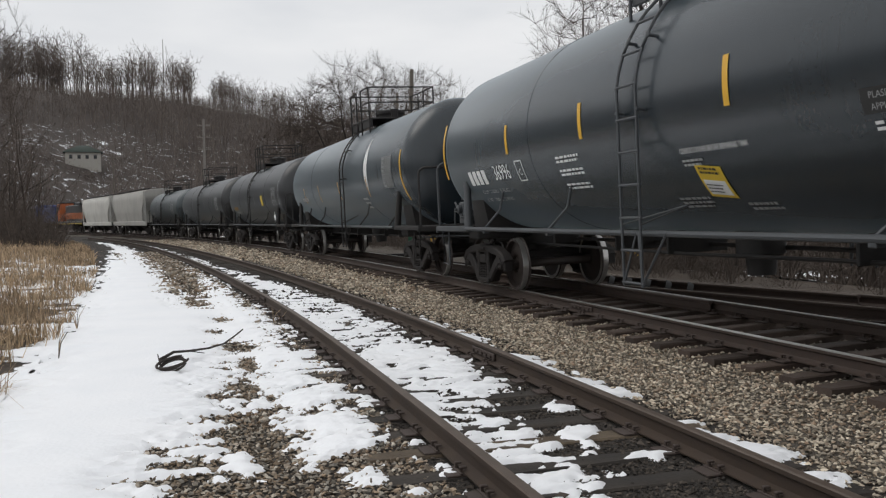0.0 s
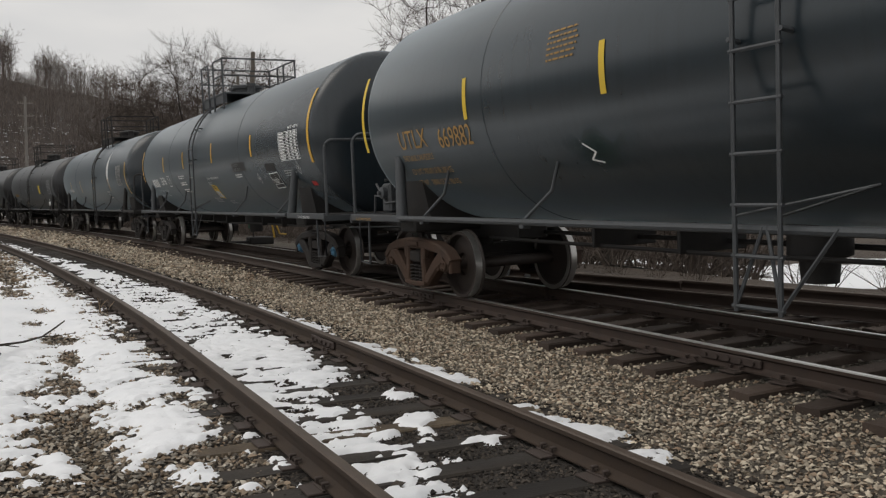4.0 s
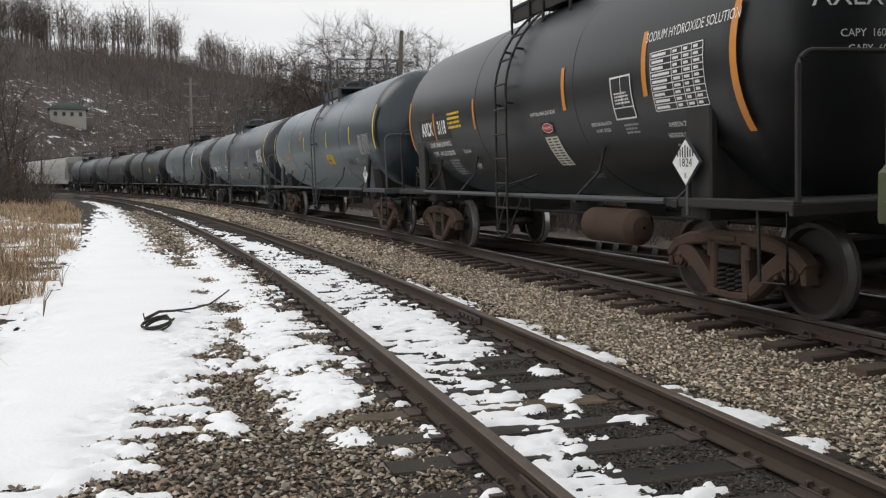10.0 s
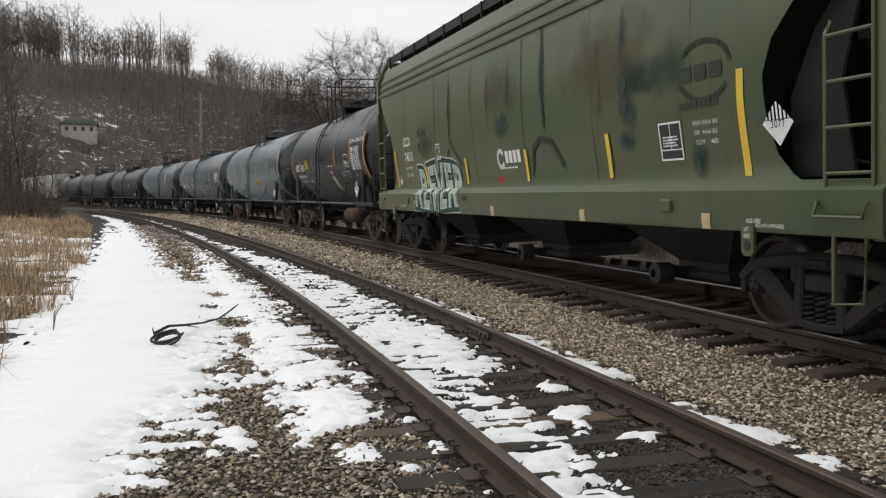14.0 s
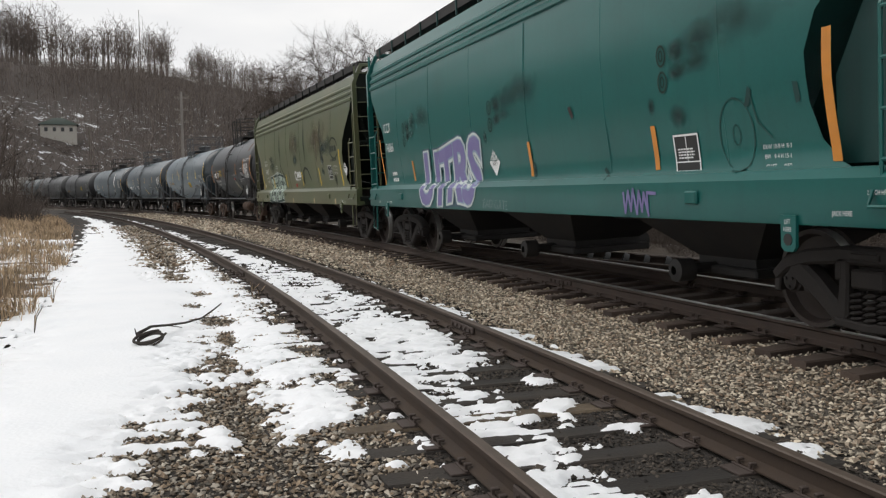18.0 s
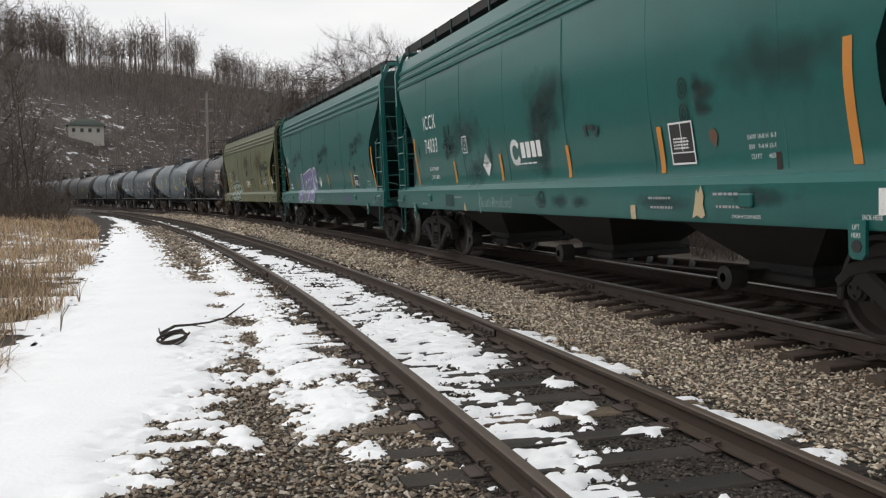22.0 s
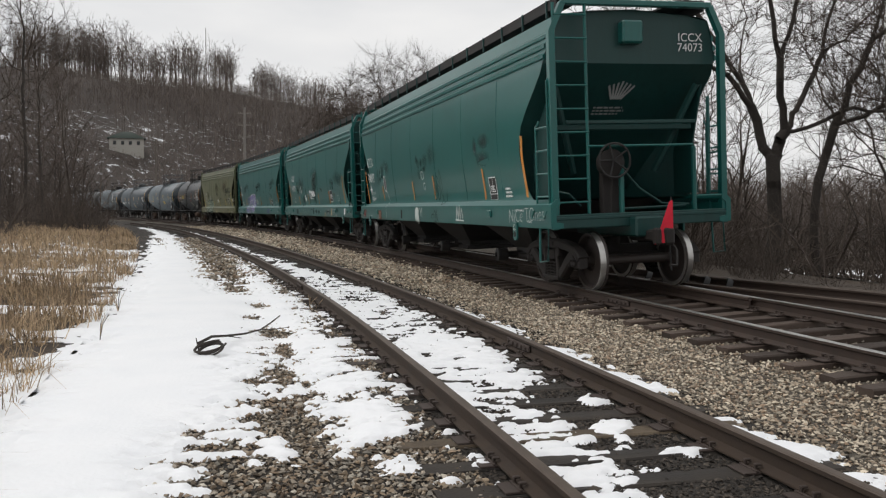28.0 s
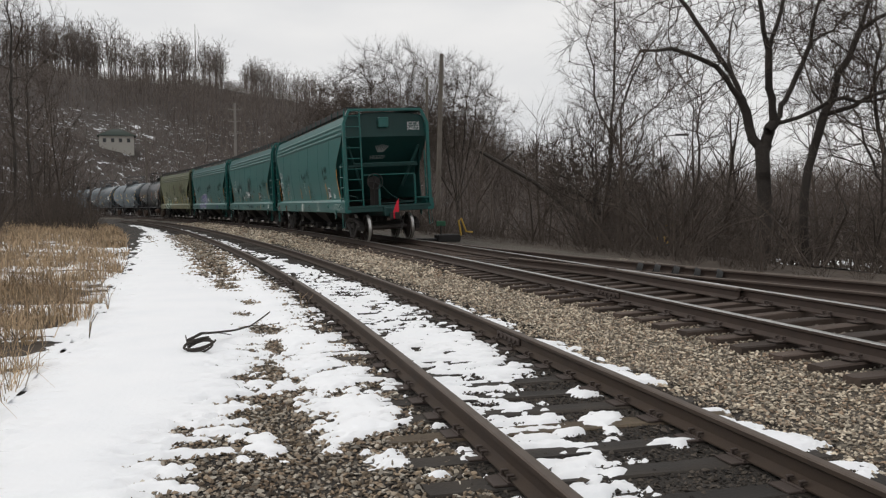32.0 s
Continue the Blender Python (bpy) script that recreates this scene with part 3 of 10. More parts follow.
# ---- the turnout beyond the main track ----
def spur_d(s):
    """The diverging track's middle: it leaves the main track far off and draws away towards the viewer."""
    return float(np.interp(s, (-60, -20, -10, 0, 4.66, 6.45, 10.5, 13.5, 18, 24), (20, 12.4, 10.1, 7.9, 6.85, 6.45, 5.5, 5.0, 4.5, 4.12)))


def build_spur():
    rng = random.Random(11)
    track = tagged(new("spur_track"), "rusty diverging track joining the main track at a turnout", "railway track", kind="structure")
    top = LIFT + CANT
    for side, s1 in ((-GAUGE / 2, 14.5), (GAUGE / 2, 23.5)):
        part("rail", rail_mesh(-25, s1, side, spur_d, lambda side: top, (OILYRAIL, RAILTOP)), None, track)
    wing = rail_mesh(6.2, 10.2, 0.0, lambda s: 4.72 + abs(s - 8.2) * 0.02, lambda side: top - 0.003, (OILYRAIL, RAILTOP))
    part("guard_rail", wing, None, track)
    part("guard_rail", rail_mesh(6.0, 10.0, GAUGE / 2 - 0.13, spur_d, lambda side: top - 0.003, (OILYRAIL, RAILTOP)), None, track)
    kinds = [tie_mesh(rng).mesh("tie") for _ in range(4)]
    for k in kinds:
        k.materials.append(MAINTIE)
    s = -24.0
    while s < 3.6:
        x, y, p = on_line(MAIN_LINE, s, spur_d(s))
        part("tie", rng.choice(kinds), None, track, m=Matrix.Translation((float(x), float(y), top - 0.19)) @ Matrix.Rotation(float(p) - 0.2 + rng.uniform(-0.02, 0.02), 4, "Z"))
        s += 0.56
    while s < 23:
        d1 = spur_d(s) + 1.25
        x, y, p = on_line(MAIN_LINE, s, (d1 + 5.2) / 2)
        g = tie_mesh(rng, max(0.6, d1 - 5.2))
        part("tie", g, MAINTIE, track, m=Matrix.Translation((float(x), float(y), top - 0.188)) @ Matrix.Rotation(float(p) + rng.uniform(-0.02, 0.02), 4, "Z"))
        s += 0.56
    for k in range(5):
        s = 9.2 + 0.52 * k
        x, y, p = on_line(MAIN_LINE, s, spur_d(s) + GAUGE / 2 - 0.20)
        g = Geo()
        rings = []
        for a in np.linspace(0, math.pi, 11):
            c, sn = math.cos(a), math.sin(a)
            rings.append([(c * r, v, sn * r) for r, v in ((0.20, -0.05), (0.20, 0.05), (0.145, 0.05), (0.145, -0.05))])
        g.loft(rings)
        part("rail_brace", g, BRACE, track, m=Matrix.Translation((float(x), float(y), top - 0.19)) @ Matrix.Rotation(float(p) + 1.1, 4, "Z") @ Matrix.Rotation(0.35, 4, "X"))


BRACE = material("black_rubber", (0.018, 0.018, 0.018), 0.7, 0.0, (0.03, 0.03, 0.03), 5, 60, 0.2)
build_spur()


def joint_bar(track, s, d, z):
    """A bolted splice plate on both sides of a rail."""
    x, y, p = on_line(MAIN_LINE, s, d)
    m = Matrix.Translation((float(x), float(y), z)) @ Matrix.Rotation(float(p) + math.pi / 2, 4, "Z")
    g = Geo()
    for side in (1, -1):
        g.box(0, side * 0.026, -0.09, 0.72, 0.026, 0.075, 0.008)
        for k in (-0.28, -0.14, 0.0, 0.14, 0.28):
            g.lathe([(0.036, 0.001), (0.036, 0.02), (0.06, 0.02), (0.06, 0.001)], 6, "y", (k, 0, -0.09)) if side > 0 else g.lathe([(-0.036, 0.001), (-0.036, 0.018), (-0.052, 0.018), (-0.052, 0.001)], 6, "y", (k, 0, -0.09))
    part("joint_bar", g, PLATE, track, m=m)


joint_bar(SIDING, 4.6, GAUGE / 2 + float(side_d(4.6)), 0.0)
joint_bar(SIDING, 12.6, -GAUGE / 2 + float(side_d(12.6)), 0.0)
joint_bar(SIDING, -0.9, -GAUGE / 2 + float(side_d(-0.9)), 0.0)
joint_bar(MAIN, 7.4, MAIN_OFF - GAUGE / 2, LIFT)
joint_bar(MAIN, 1.2, MAIN_OFF - GAUGE / 2, LIFT)


# ---- ballast stones ----
ICO_V = np.array([(0, 0, -1), (0.72, -0.53, -0.45), (-0.28, -0.85, -0.45), (-0.89, 0, -0.45), (-0.28, 0.85, -0.45), (0.72, 0.53, -0.45), (0.28, -0.85, 0.45), (-0.72, -0.53, 0.45), (-0.72, 0.53, 0.45), (0.28, 0.85, 0.45), (0.89, 0, 0.45), (0, 0, 1)])
ICO_F = np.array([(0, 1, 2), (1, 0, 5), (0, 2, 3), (0, 3, 4), (0, 4, 5), (1, 5, 10), (2, 1, 6), (3, 2, 7), (4, 3, 8), (5, 4, 9), (1, 10, 6), (2, 6, 7), (3, 7, 8), (4, 8, 9), (5, 9, 10), (6, 10, 11), (7, 6, 11), (8, 7, 11), (9, 8, 11), (10, 9, 11)])
OCT_V = np.array([(1, 0, 0), (-1, 0, 0), (0, 1, 0), (0, -1, 0), (0, 0, 1), (0, 0, -1.0)])
OCT_F = np.array([(0, 2, 4), (2, 1, 4), (1, 3, 4), (3, 0, 4), (2, 0, 5), (1, 2, 5), (3, 1, 5), (0, 3, 5)])


def stones(name, label, mat, s, d, size, rng, fine=False, sink=0.15, skip=None):
    """Broken stones at stations s and distances d, each its own shape, joined as one bed."""
    if skip is not None:
        s, d, size = s[~skip], d[~skip], size[~skip]
    x, y, _ = on_line(MAIN_LINE, s, d)
    z = ground_height(x, y)
    v0, f0 = (OCT_V, OCT_F) if fine else (ICO_V, ICO_F)
    n, k = len(s), len(v0)
    v = v0[None] * rng.uniform(0.7, 1.2, (n, k, 1)) + rng.uniform(-0.3, 0.3, (n, k, 3))
    v = v * (rng.uniform(0.6, 1.25, (n, 1, 3)) * np.array([1, 0.85, 0.58]))
    a, b = rng.uniform(0, 2 * np.pi, n), rng.normal(0, 0.35, n)
    ca, sa, cb, sb = np.cos(a)[:, None], np.sin(a)[:, None], np.cos(b)[:, None], np.sin(b)[:, None]
    vx, vy, vz = v[..., 0], v[..., 1], v[..., 2]
    vx, vz = vx * cb + vz * sb, -vx * sb + vz * cb
    vx, vy = vx * ca - vy * sa, vx * sa + vy * ca
    h = size[:, None] / 2
    P = np.stack([x[:, None] + vx * h, y[:, None] + vy * h, (z + size * (0.29 - sink) + rng.uniform(-0.1, 0.25, n) * size)[:, None] + vz * h], -1)
    F = f0[None] + (np.arange(n) * k)[:, None, None]
    return tagged(new(name, raw_mesh(name, P.reshape(-1, 3), F.reshape(-1, 3), mat)), label, "gravel", kind="stuff")


def scatter(rng, s0, s1, d0, d1, spacing):
    """Jittered places over a strip of track."""
    ss, dd = np.meshgrid(np.arange(s0, s1, spacing), np.arange(d0, d1, spacing))
    j = spacing * 0.5
    return (ss + rng.uniform(-j, j, ss.shape)).ravel(), (dd + rng.uniform(-j, j, dd.shape)).ravel()


def build_ballast():
    rng = np.random.default_rng(4)
    # brown stones beside the siding
    a = [scatter(rng, -3.6, 7, -3.4, -0.95, 0.033), scatter(rng, 7, 16, -2.6, -0.95, 0.05), scatter(rng, 16, 45, -3.0, -0.95, 0.11)]
    sz = [np.full(len(q[0]), w) for q, w in zip(a, (0.043, 0.058, 0.11))]
    s, d, size = np.concatenate([q[0] for q in a]), np.concatenate([q[1] for q in a]), np.concatenate(sz)
    size = size * rng.uniform(0.55, 1.35, len(s))
    d = d + side_d(s)
    ties = np.array([q for q in TIES["siding_track"] if q < 5])
    covered = snow_amount(s, d - side_d(s)) > 0.22
    covered |= (s < 4.5) & (d - side_d(s) > -1.27) & (np.abs(s[:, None] - ties[None]).min(1) < 0.10) & (rng.random(len(s)) < 0.9)
    stones("brown_gravel", "loose grey and brown ballast stones beside the siding", STONE_DARK, s, d, size, rng, fine=True, skip=covered)
    # fine sooty stone in the siding's cribs
    a = [scatter(rng, -3.6, 6, -1.3, 1.6, 0.030), scatter(rng, 6, 16, -1.2, 1.7, 0.05)]
    s, d = np.concatenate([q[0] for q in a]), np.concatenate([q[1] for q in a])
    size = np.where(s < 6, 0.028, 0.05) * rng.uniform(0.5, 1.5, len(s))
    ties = np.array(TIES["siding_track"])
    near = np.abs(s[:, None] - ties[None]).min(1) if len(s) * len(ties) < 3e7 else np.interp(s, ties, ties * 0)
    bare = (near < 0.10) & (rng.random(len(s)) < 0.93)
    covered = bare | (snow_amount(s, d) > 0.15) | (np.abs(np.abs(d) - 0.7525) < 0.08)
    size = np.where(rng.random(len(s)) < 0.03, size * 1.8, size)
    stones("crib_gravel", "fine dark cinders and small stones between siding ties", STONE_FINE, s, d + side_d(s), size, rng, fine=True, sink=0.2, skip=covered)
    # pale ballast of the main track
    a = [scatter(rng, -3.0, 9, 1.25, 3.3, 0.037), scatter(rng, 9, 14, 1.25, 3.3, 0.050), scatter(rng, 14, 32, 1.1, 3.3, 0.075), scatter(rng, 32, 75, 0.6, 3.2, 0.15)]
    sz = [np.full(len(q[0]), w) for q, w in zip(a, (0.046, 0.058, 0.085, 0.16))]
    s, d, size = np.concatenate([q[0] for q in a]), np.concatenate([q[1] for q in a]), np.concatenate(sz)
    size = size * rng.uniform(0.55, 1.3, len(s))
    thin = (d < 1.75) & (rng.random(len(s)) < (1.75 - d) * 1.3) & (s < 32)
    thin |= (d > 2.95) & (rng.random(len(s)) < 0.5)
    thin |= (np.abs(d - side_d(s)) < 1.15)
    thin |= snow_amount(s, d - side_d(s)) > 0.2
    stones("pale_ballast", "clean pale limestone ballast sloping up to the main track", STONE_LIGHT, s, d, size, rng, fine=True, skip=thin | (s > 14))
    stones("pale_ballast", "pale limestone ballast along the bend", STONE_LIGHT, s, d, size * 1.1, rng, fine=True, skip=thin | (s <= 14))
    a = [scatter(rng, -4, 16, 3.3, 8.1, 0.095), scatter(rng, 16, 30, 3.3, 6.5, 0.13)]
    s, d = np.concatenate([q[0] for q in a]), np.concatenate([q[1] for q in a])
    size = np.where(s < 16, 0.07, 0.10) * rng.uniform(0.55, 1.3, len(s))
    stones("crib_ballast", "weathered ballast stones between main track ties", STONE_DIM, s, d, size, rng, fine=True, sink=0.32)


STONE_DIM = material("dusty_ballast_stone", (0.21, 0.18, 0.15), 0.9, 0.0, (0.13, 0.11, 0.09), 1.1, 60, 0.4, 0.003, vary=0.5)
build_ballast()
# ---- rolling stock: x ahead, y towards the siding, z up from the railheads ----
def paint(name, color, worn, dark, rough=0.36, amount=0.5, spec=0.6, dust=0.0, film=(0.78, 0.92, 1.0)):
    """Weathered paint under a film of dust."""
    m = material(name, color, rough, 0.0, worn, 0.45, 25, 0.05, 0.002, spec=spec, streak=(dark, amount), fine_amount=0.12, dirt=(tuple(c * 0.55 for c in color), 0.35))
    b = m.node_tree.nodes["Principled BSDF"]
    b.inputs["Sheen Weight"].default_value, b.inputs["Sheen Roughness"].default_value = dust, 0.32
    b.inputs["Sheen Tint"].default_value = (*film, 1)
    return m


GREY_A = paint("weathered_slate_grey_paint", (0.016, 0.023, 0.029), (0.023, 0.031, 0.037), (0.011, 0.016, 0.020), 0.27, 0.45, 0.65, dust=0.38)
GREY_B = paint("weathered_blue_grey_paint", (0.017, 0.027, 0.034), (0.026, 0.037, 0.044), (0.012, 0.018, 0.023), 0.25, 0.45, 0.65, dust=0.50)
GREY_C = paint("faded_green_grey_paint", (0.060, 0.076, 0.082), (0.05, 0.06, 0.06), (0.03, 0.035, 0.035))
BLACK_A = paint("weathered_black_paint", (0.016, 0.017, 0.018), (0.023, 0.023, 0.024), (0.010, 0.010, 0.010), dust=0.10)
BLACK_B = paint("brownish_black_paint", (0.013, 0.014, 0.016), (0.019, 0.019, 0.020), (0.009, 0.009, 0.009), dust=0.10)
DULLBLACK = paint("dull_black_coating", (0.022, 0.023, 0.025), (0.030, 0.031, 0.033), (0.014, 0.014, 0.014), 0.6)
TEAL = paint("weathered_teal_paint", (0.008, 0.104, 0.094), (0.013, 0.114, 0.101), (0.006, 0.073, 0.065), 0.30, 0.3, 0.45, dust=0.09)
# Near-black olive: the shade of the recessed hopper ends is in the colour
OLIVE_SHADED = paint("shaded_dark_olive_paint", (0.008, 0.012, 0.010), (0.011, 0.014, 0.010), (0.006, 0.008, 0.007), 0.5, spec=0.2)
OLIVE_FADE = material("faded_dark_stencil", (0.020, 0.029, 0.018), 0.6, 0.0, (0.030, 0.042, 0.022), 4, 50, 0.0)
# Dark teal with the hopper ends' shade painted in; also scrapes and patches
TEAL_DARK = paint("shaded_worn_teal_paint", (0.009, 0.050, 0.046), (0.009, 0.040, 0.037), (0.006, 0.026, 0.024), 0.45, spec=0.4)
OLIVE = paint("weathered_olive_green_paint", (0.048, 0.071, 0.029), (0.120, 0.096, 0.045), (0.027, 0.041, 0.019), 0.40, 0.5, dust=0.22, film=(1.0, 0.95, 0.66))
PALEGREY = paint("pale_grey_car_paint", (0.42, 0.41, 0.38), (0.34, 0.33, 0.31), (0.22, 0.21, 0.19), 0.6)
PALEWHITE = paint("off_white_car_paint", (0.58, 0.57, 0.53), (0.46, 0.45, 0.42), (0.30, 0.29, 0.27), 0.6)
BLACKSTEEL = material("grimy_black_steel", (0.016, 0.015, 0.015), 0.7, 0.0, (0.030, 0.025, 0.021), 3, 40, 0.3, 0.003)
GREYSTEEL = material("grey_painted_steel", (0.060, 0.066, 0.072), 0.55, 0.0, (0.05, 0.052, 0.055), 3, 40, 0.2, 0.002)
CAST = material("rusty_cast_steel", (0.072, 0.041, 0.027), 0.85, 0.0, (0.030, 0.021, 0.017), 4, 45, 0.5, 0.004)
CASTDARK = material("oily_cast_steel", (0.014, 0.011, 0.010), 0.75, 0.0, (0.026, 0.020, 0.017), 4, 45, 0.5, 0.004)
WHEELSTEEL = material("wheel_steel", (0.040, 0.030, 0.026), 0.6, 0.1, (0.03, 0.026, 0.024), 3, 40, 0.3, 0.002)
TREAD = material("bright_wheel_tread", (0.5, 0.49, 0.47), 0.35, 0.85, (0.3, 0.29, 0.28), 6, 60, 0.1, 0.001, fine_amount=0.1)
WHITE = material("white_stencil_paint", (0.80, 0.81, 0.80), 0.6, 0.0, (0.66, 0.66, 0.65), 5, 60, 0.0)
CREAM = material("cream_sticker", (0.66, 0.63, 0.52), 0.6, 0.0, (0.54, 0.51, 0.42), 5, 60, 0.0)
DULLWHITE = material("faded_white_stencil", (0.36, 0.37, 0.37), 0.6, 0.0, (0.24, 0.25, 0.25), 5, 60, 0.0)
SIGNYELLOW = material("yellow_sticker", (0.72, 0.50, 0.04), 0.5, 0.0, (0.6, 0.42, 0.05), 3, 60, 0.0, fine_amount=0.1)
AMBER = material("amber_reflective_tape", (0.70, 0.40, 0.04), 0.4, 0.0, (0.6, 0.34, 0.04), 3, 60, 0.0, fine_amount=0.1)
ORANGE = material("orange_reflective_tape", (0.62, 0.24, 0.035), 0.45, 0.0, (0.5, 0.2, 0.04), 3, 60, 0.0, fine_amount=0.1)
DIMORANGE = material("worn_orange_stencil", (0.085, 0.060, 0.036), 0.6, 0.0, (0.04, 0.036, 0.03), 4, 50, 0.0)
FADEDORANGE = material("faded_orange_stencil", (0.42, 0.24, 0.06), 0.6, 0.0, (0.28, 0.16, 0.06), 2, 50, 0.0)
SIGNRED = material("red_sign_paint", (0.50, 0.035, 0.03), 0.5, 0.0, (0.4, 0.03, 0.03), 3, 60, 0.0, fine_amount=0.1)
FLAGRED = material("red_flag_cloth", (0.60, 0.012, 0.035), 0.8, 0.0, (0.45, 0.01, 0.03), 5, 60, 0.2, 0.002, fine_amount=0.1)
SIGNBLACK = material("black_sign_paint", (0.02, 0.02, 0.02), 0.6, 0.0, (0.03, 0.03, 0.03), 3, 60, 0.0)
PURPLE = material("purple_spray_paint", (0.17, 0.145, 0.32), 0.6, 0.0, (0.22, 0.21, 0.36), 3, 50, 0.0, fine_amount=0.1)
SPRAYWHITE = material("white_spray_paint", (0.55, 0.60, 0.58), 0.6, 0.0, (0.36, 0.42, 0.38), 4, 50, 0.0, fine_amount=0.2)
def soft_spray(name, color, most=0.8):
    """Spray paint that fades out towards the edge of its patch."""
    m = material(name, color, 0.7, 0.0, tuple(c * 1.4 for c in color), 4, 50, 0.0, fine_amount=0.2)
    n, l = m.node_tree.nodes, m.node_tree.links
    tc, mp = n.new("ShaderNodeTexCoord"), n.new("ShaderNodeMapping")
    mp.inputs["Scale"].default_value, mp.inputs["Location"].default_value = (2, 0, 2), (-1, 0, -1)
    ln, ns, ad, mr = n.new("ShaderNodeVectorMath"), n.new("ShaderNodeTexNoise"), n.new("ShaderNodeMath"), n.new("ShaderNodeMapRange")
    ln.operation = "LENGTH"
    ns.inputs["Scale"].default_value = 3.0
    l.new(tc.outputs["Generated"], mp.inputs["Vector"])
    l.new(mp.outputs[0], ln.inputs[0])
    l.new(tc.outputs["Object"], ns.inputs["Vector"])
    l.new(ln.outputs["Value"], ad.inputs[0])
    l.new(ns.outputs["Fac"], ad.inputs[1])
    for key, value in (("From Min", 0.55), ("From Max", 1.25), ("To Min", most), ("To Max", 0.0)):
        mr.inputs[key].default_value = value
    l.new(ad.outputs[0], mr.inputs["Value"])
    l.new(mr.outputs[0], n["Principled BSDF"].inputs["Alpha"])
    return m


SOFTBLACK = soft_spray("soft_black_spray", (0.011, 0.036, 0.033))
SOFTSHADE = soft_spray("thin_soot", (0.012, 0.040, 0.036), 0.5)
BLUESPRAY = material("pale_blue_spray_paint", (0.25, 0.33, 0.42), 0.6, 0.0, (0.2, 0.25, 0.38), 4, 50, 0.0, fine_amount=0.2)
RUSTDARK = material("dark_rust_mark", (0.035, 0.020, 0.018), 0.8, 0.0, (0.05, 0.03, 0.025), 4, 40, 0.1)
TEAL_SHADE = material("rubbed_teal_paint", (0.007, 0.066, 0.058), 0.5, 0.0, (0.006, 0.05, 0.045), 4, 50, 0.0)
DULLTEAL = material("rubbed_teal_chalk", (0.06, 0.13, 0.12), 0.8, 0.0, (0.04, 0.1, 0.09), 5, 60, 0.0)
SPRAYBLACK = material("black_spray_smudge", (0.02, 0.045, 0.035), 0.7, 0.0, (0.03, 0.06, 0.05), 4, 50, 0.0, fine_amount=0.2)
BLUECAP = material("blue_painted_cap", (0.05, 0.16, 0.26), 0.6, 0.0, (0.04, 0.1, 0.16), 5, 60, 0.2)
RUSTSTAIN = material("rust_brown_stain", (0.16, 0.085, 0.055), 0.8, 0.0, (0.10, 0.06, 0.045), 4, 40, 0.1)

CACHE = {}


def shared(key, make, mat):
    """One mesh for all alike parts."""
    if key not in CACHE:
        me = make().mesh(key if isinstance(key, str) else key[0])
        me.materials.append(mat)
        CACHE[key] = me
    return CACHE[key]


def beam(g, pts, wide, high):
    """A square bar along points in the x-z plane; wide: along y; high: a number or one for each point."""
    rings = []
    pts = [Vector(p) for p in pts]
    for i, p in enumerate(pts):
        d = (pts[min(i + 1, len(pts) - 1)] - pts[max(i - 1, 0)]).normalized()
        nrm = Vector((-d.z, 0, d.x))
        h = high[i] if isinstance(high, (list, tuple)) else high
        c = min(wide, h) * 0.18
        a, b = wide / 2, h / 2
        rings.append([p + Vector((0, y, 0)) + nrm * z for y, z in ((-a + c, -b), (a - c, -b), (a, -b + c), (a, b - c), (a - c, b), (-a + c, b), (-a, b - c), (-a, -b + c))])
    return g.loft(rings)


# -- trucks --
def wheelset_mesh():
    r = WHEEL_R
    prof = [(0.0, 0.085), (0.02, 0.14), (-0.02, 0.16), (-0.022, 0.20), (0.010, 0.30), (0.015, 0.385), (-0.03, 0.405), (-0.065, 0.412), (-0.067, 0.455), (-0.06, r), (0.03, r + 0.004), (0.045, r + 0.020), (0.060, r + 0.026), (0.070, r + 0.018), (0.071, 0.41), (0.05, 0.39), (0.045, 0.30), (0.06, 0.20), (0.08, 0.15), (0.085, 0.085)]
    g = Geo()
    n = 30
    g.lathe([(0.7525 - a, rr) for a, rr in prof], n, "y")
    g.lathe([(-0.7525 + a, rr) for a, rr in prof], n, "y")
    g.lathe([(-0.98, 0.02), (-0.98, 0.07), (-0.7, 0.085), (-0.3, 0.075), (0.3, 0.075), (0.7, 0.085), (0.98, 0.07), (0.98, 0.02)], 14, "y")
    me = g.mesh("wheelset", 40)
    me.materials.append(WHEELSTEEL)
    me.materials.append(TREAD)
    k = len(prof) - 1
    idx = [0] * len(me.polygons)
    for w in range(2):
        for i in range(k):
            if i in (9, 8) or i in (13,):
                for q in range(n):
                    idx[w * k * n + i * n + q] = 1
    me.polygons.foreach_set("material_index", idx)
    return me


WHEEL_R = 0.457
HALF_BASE = 0.89


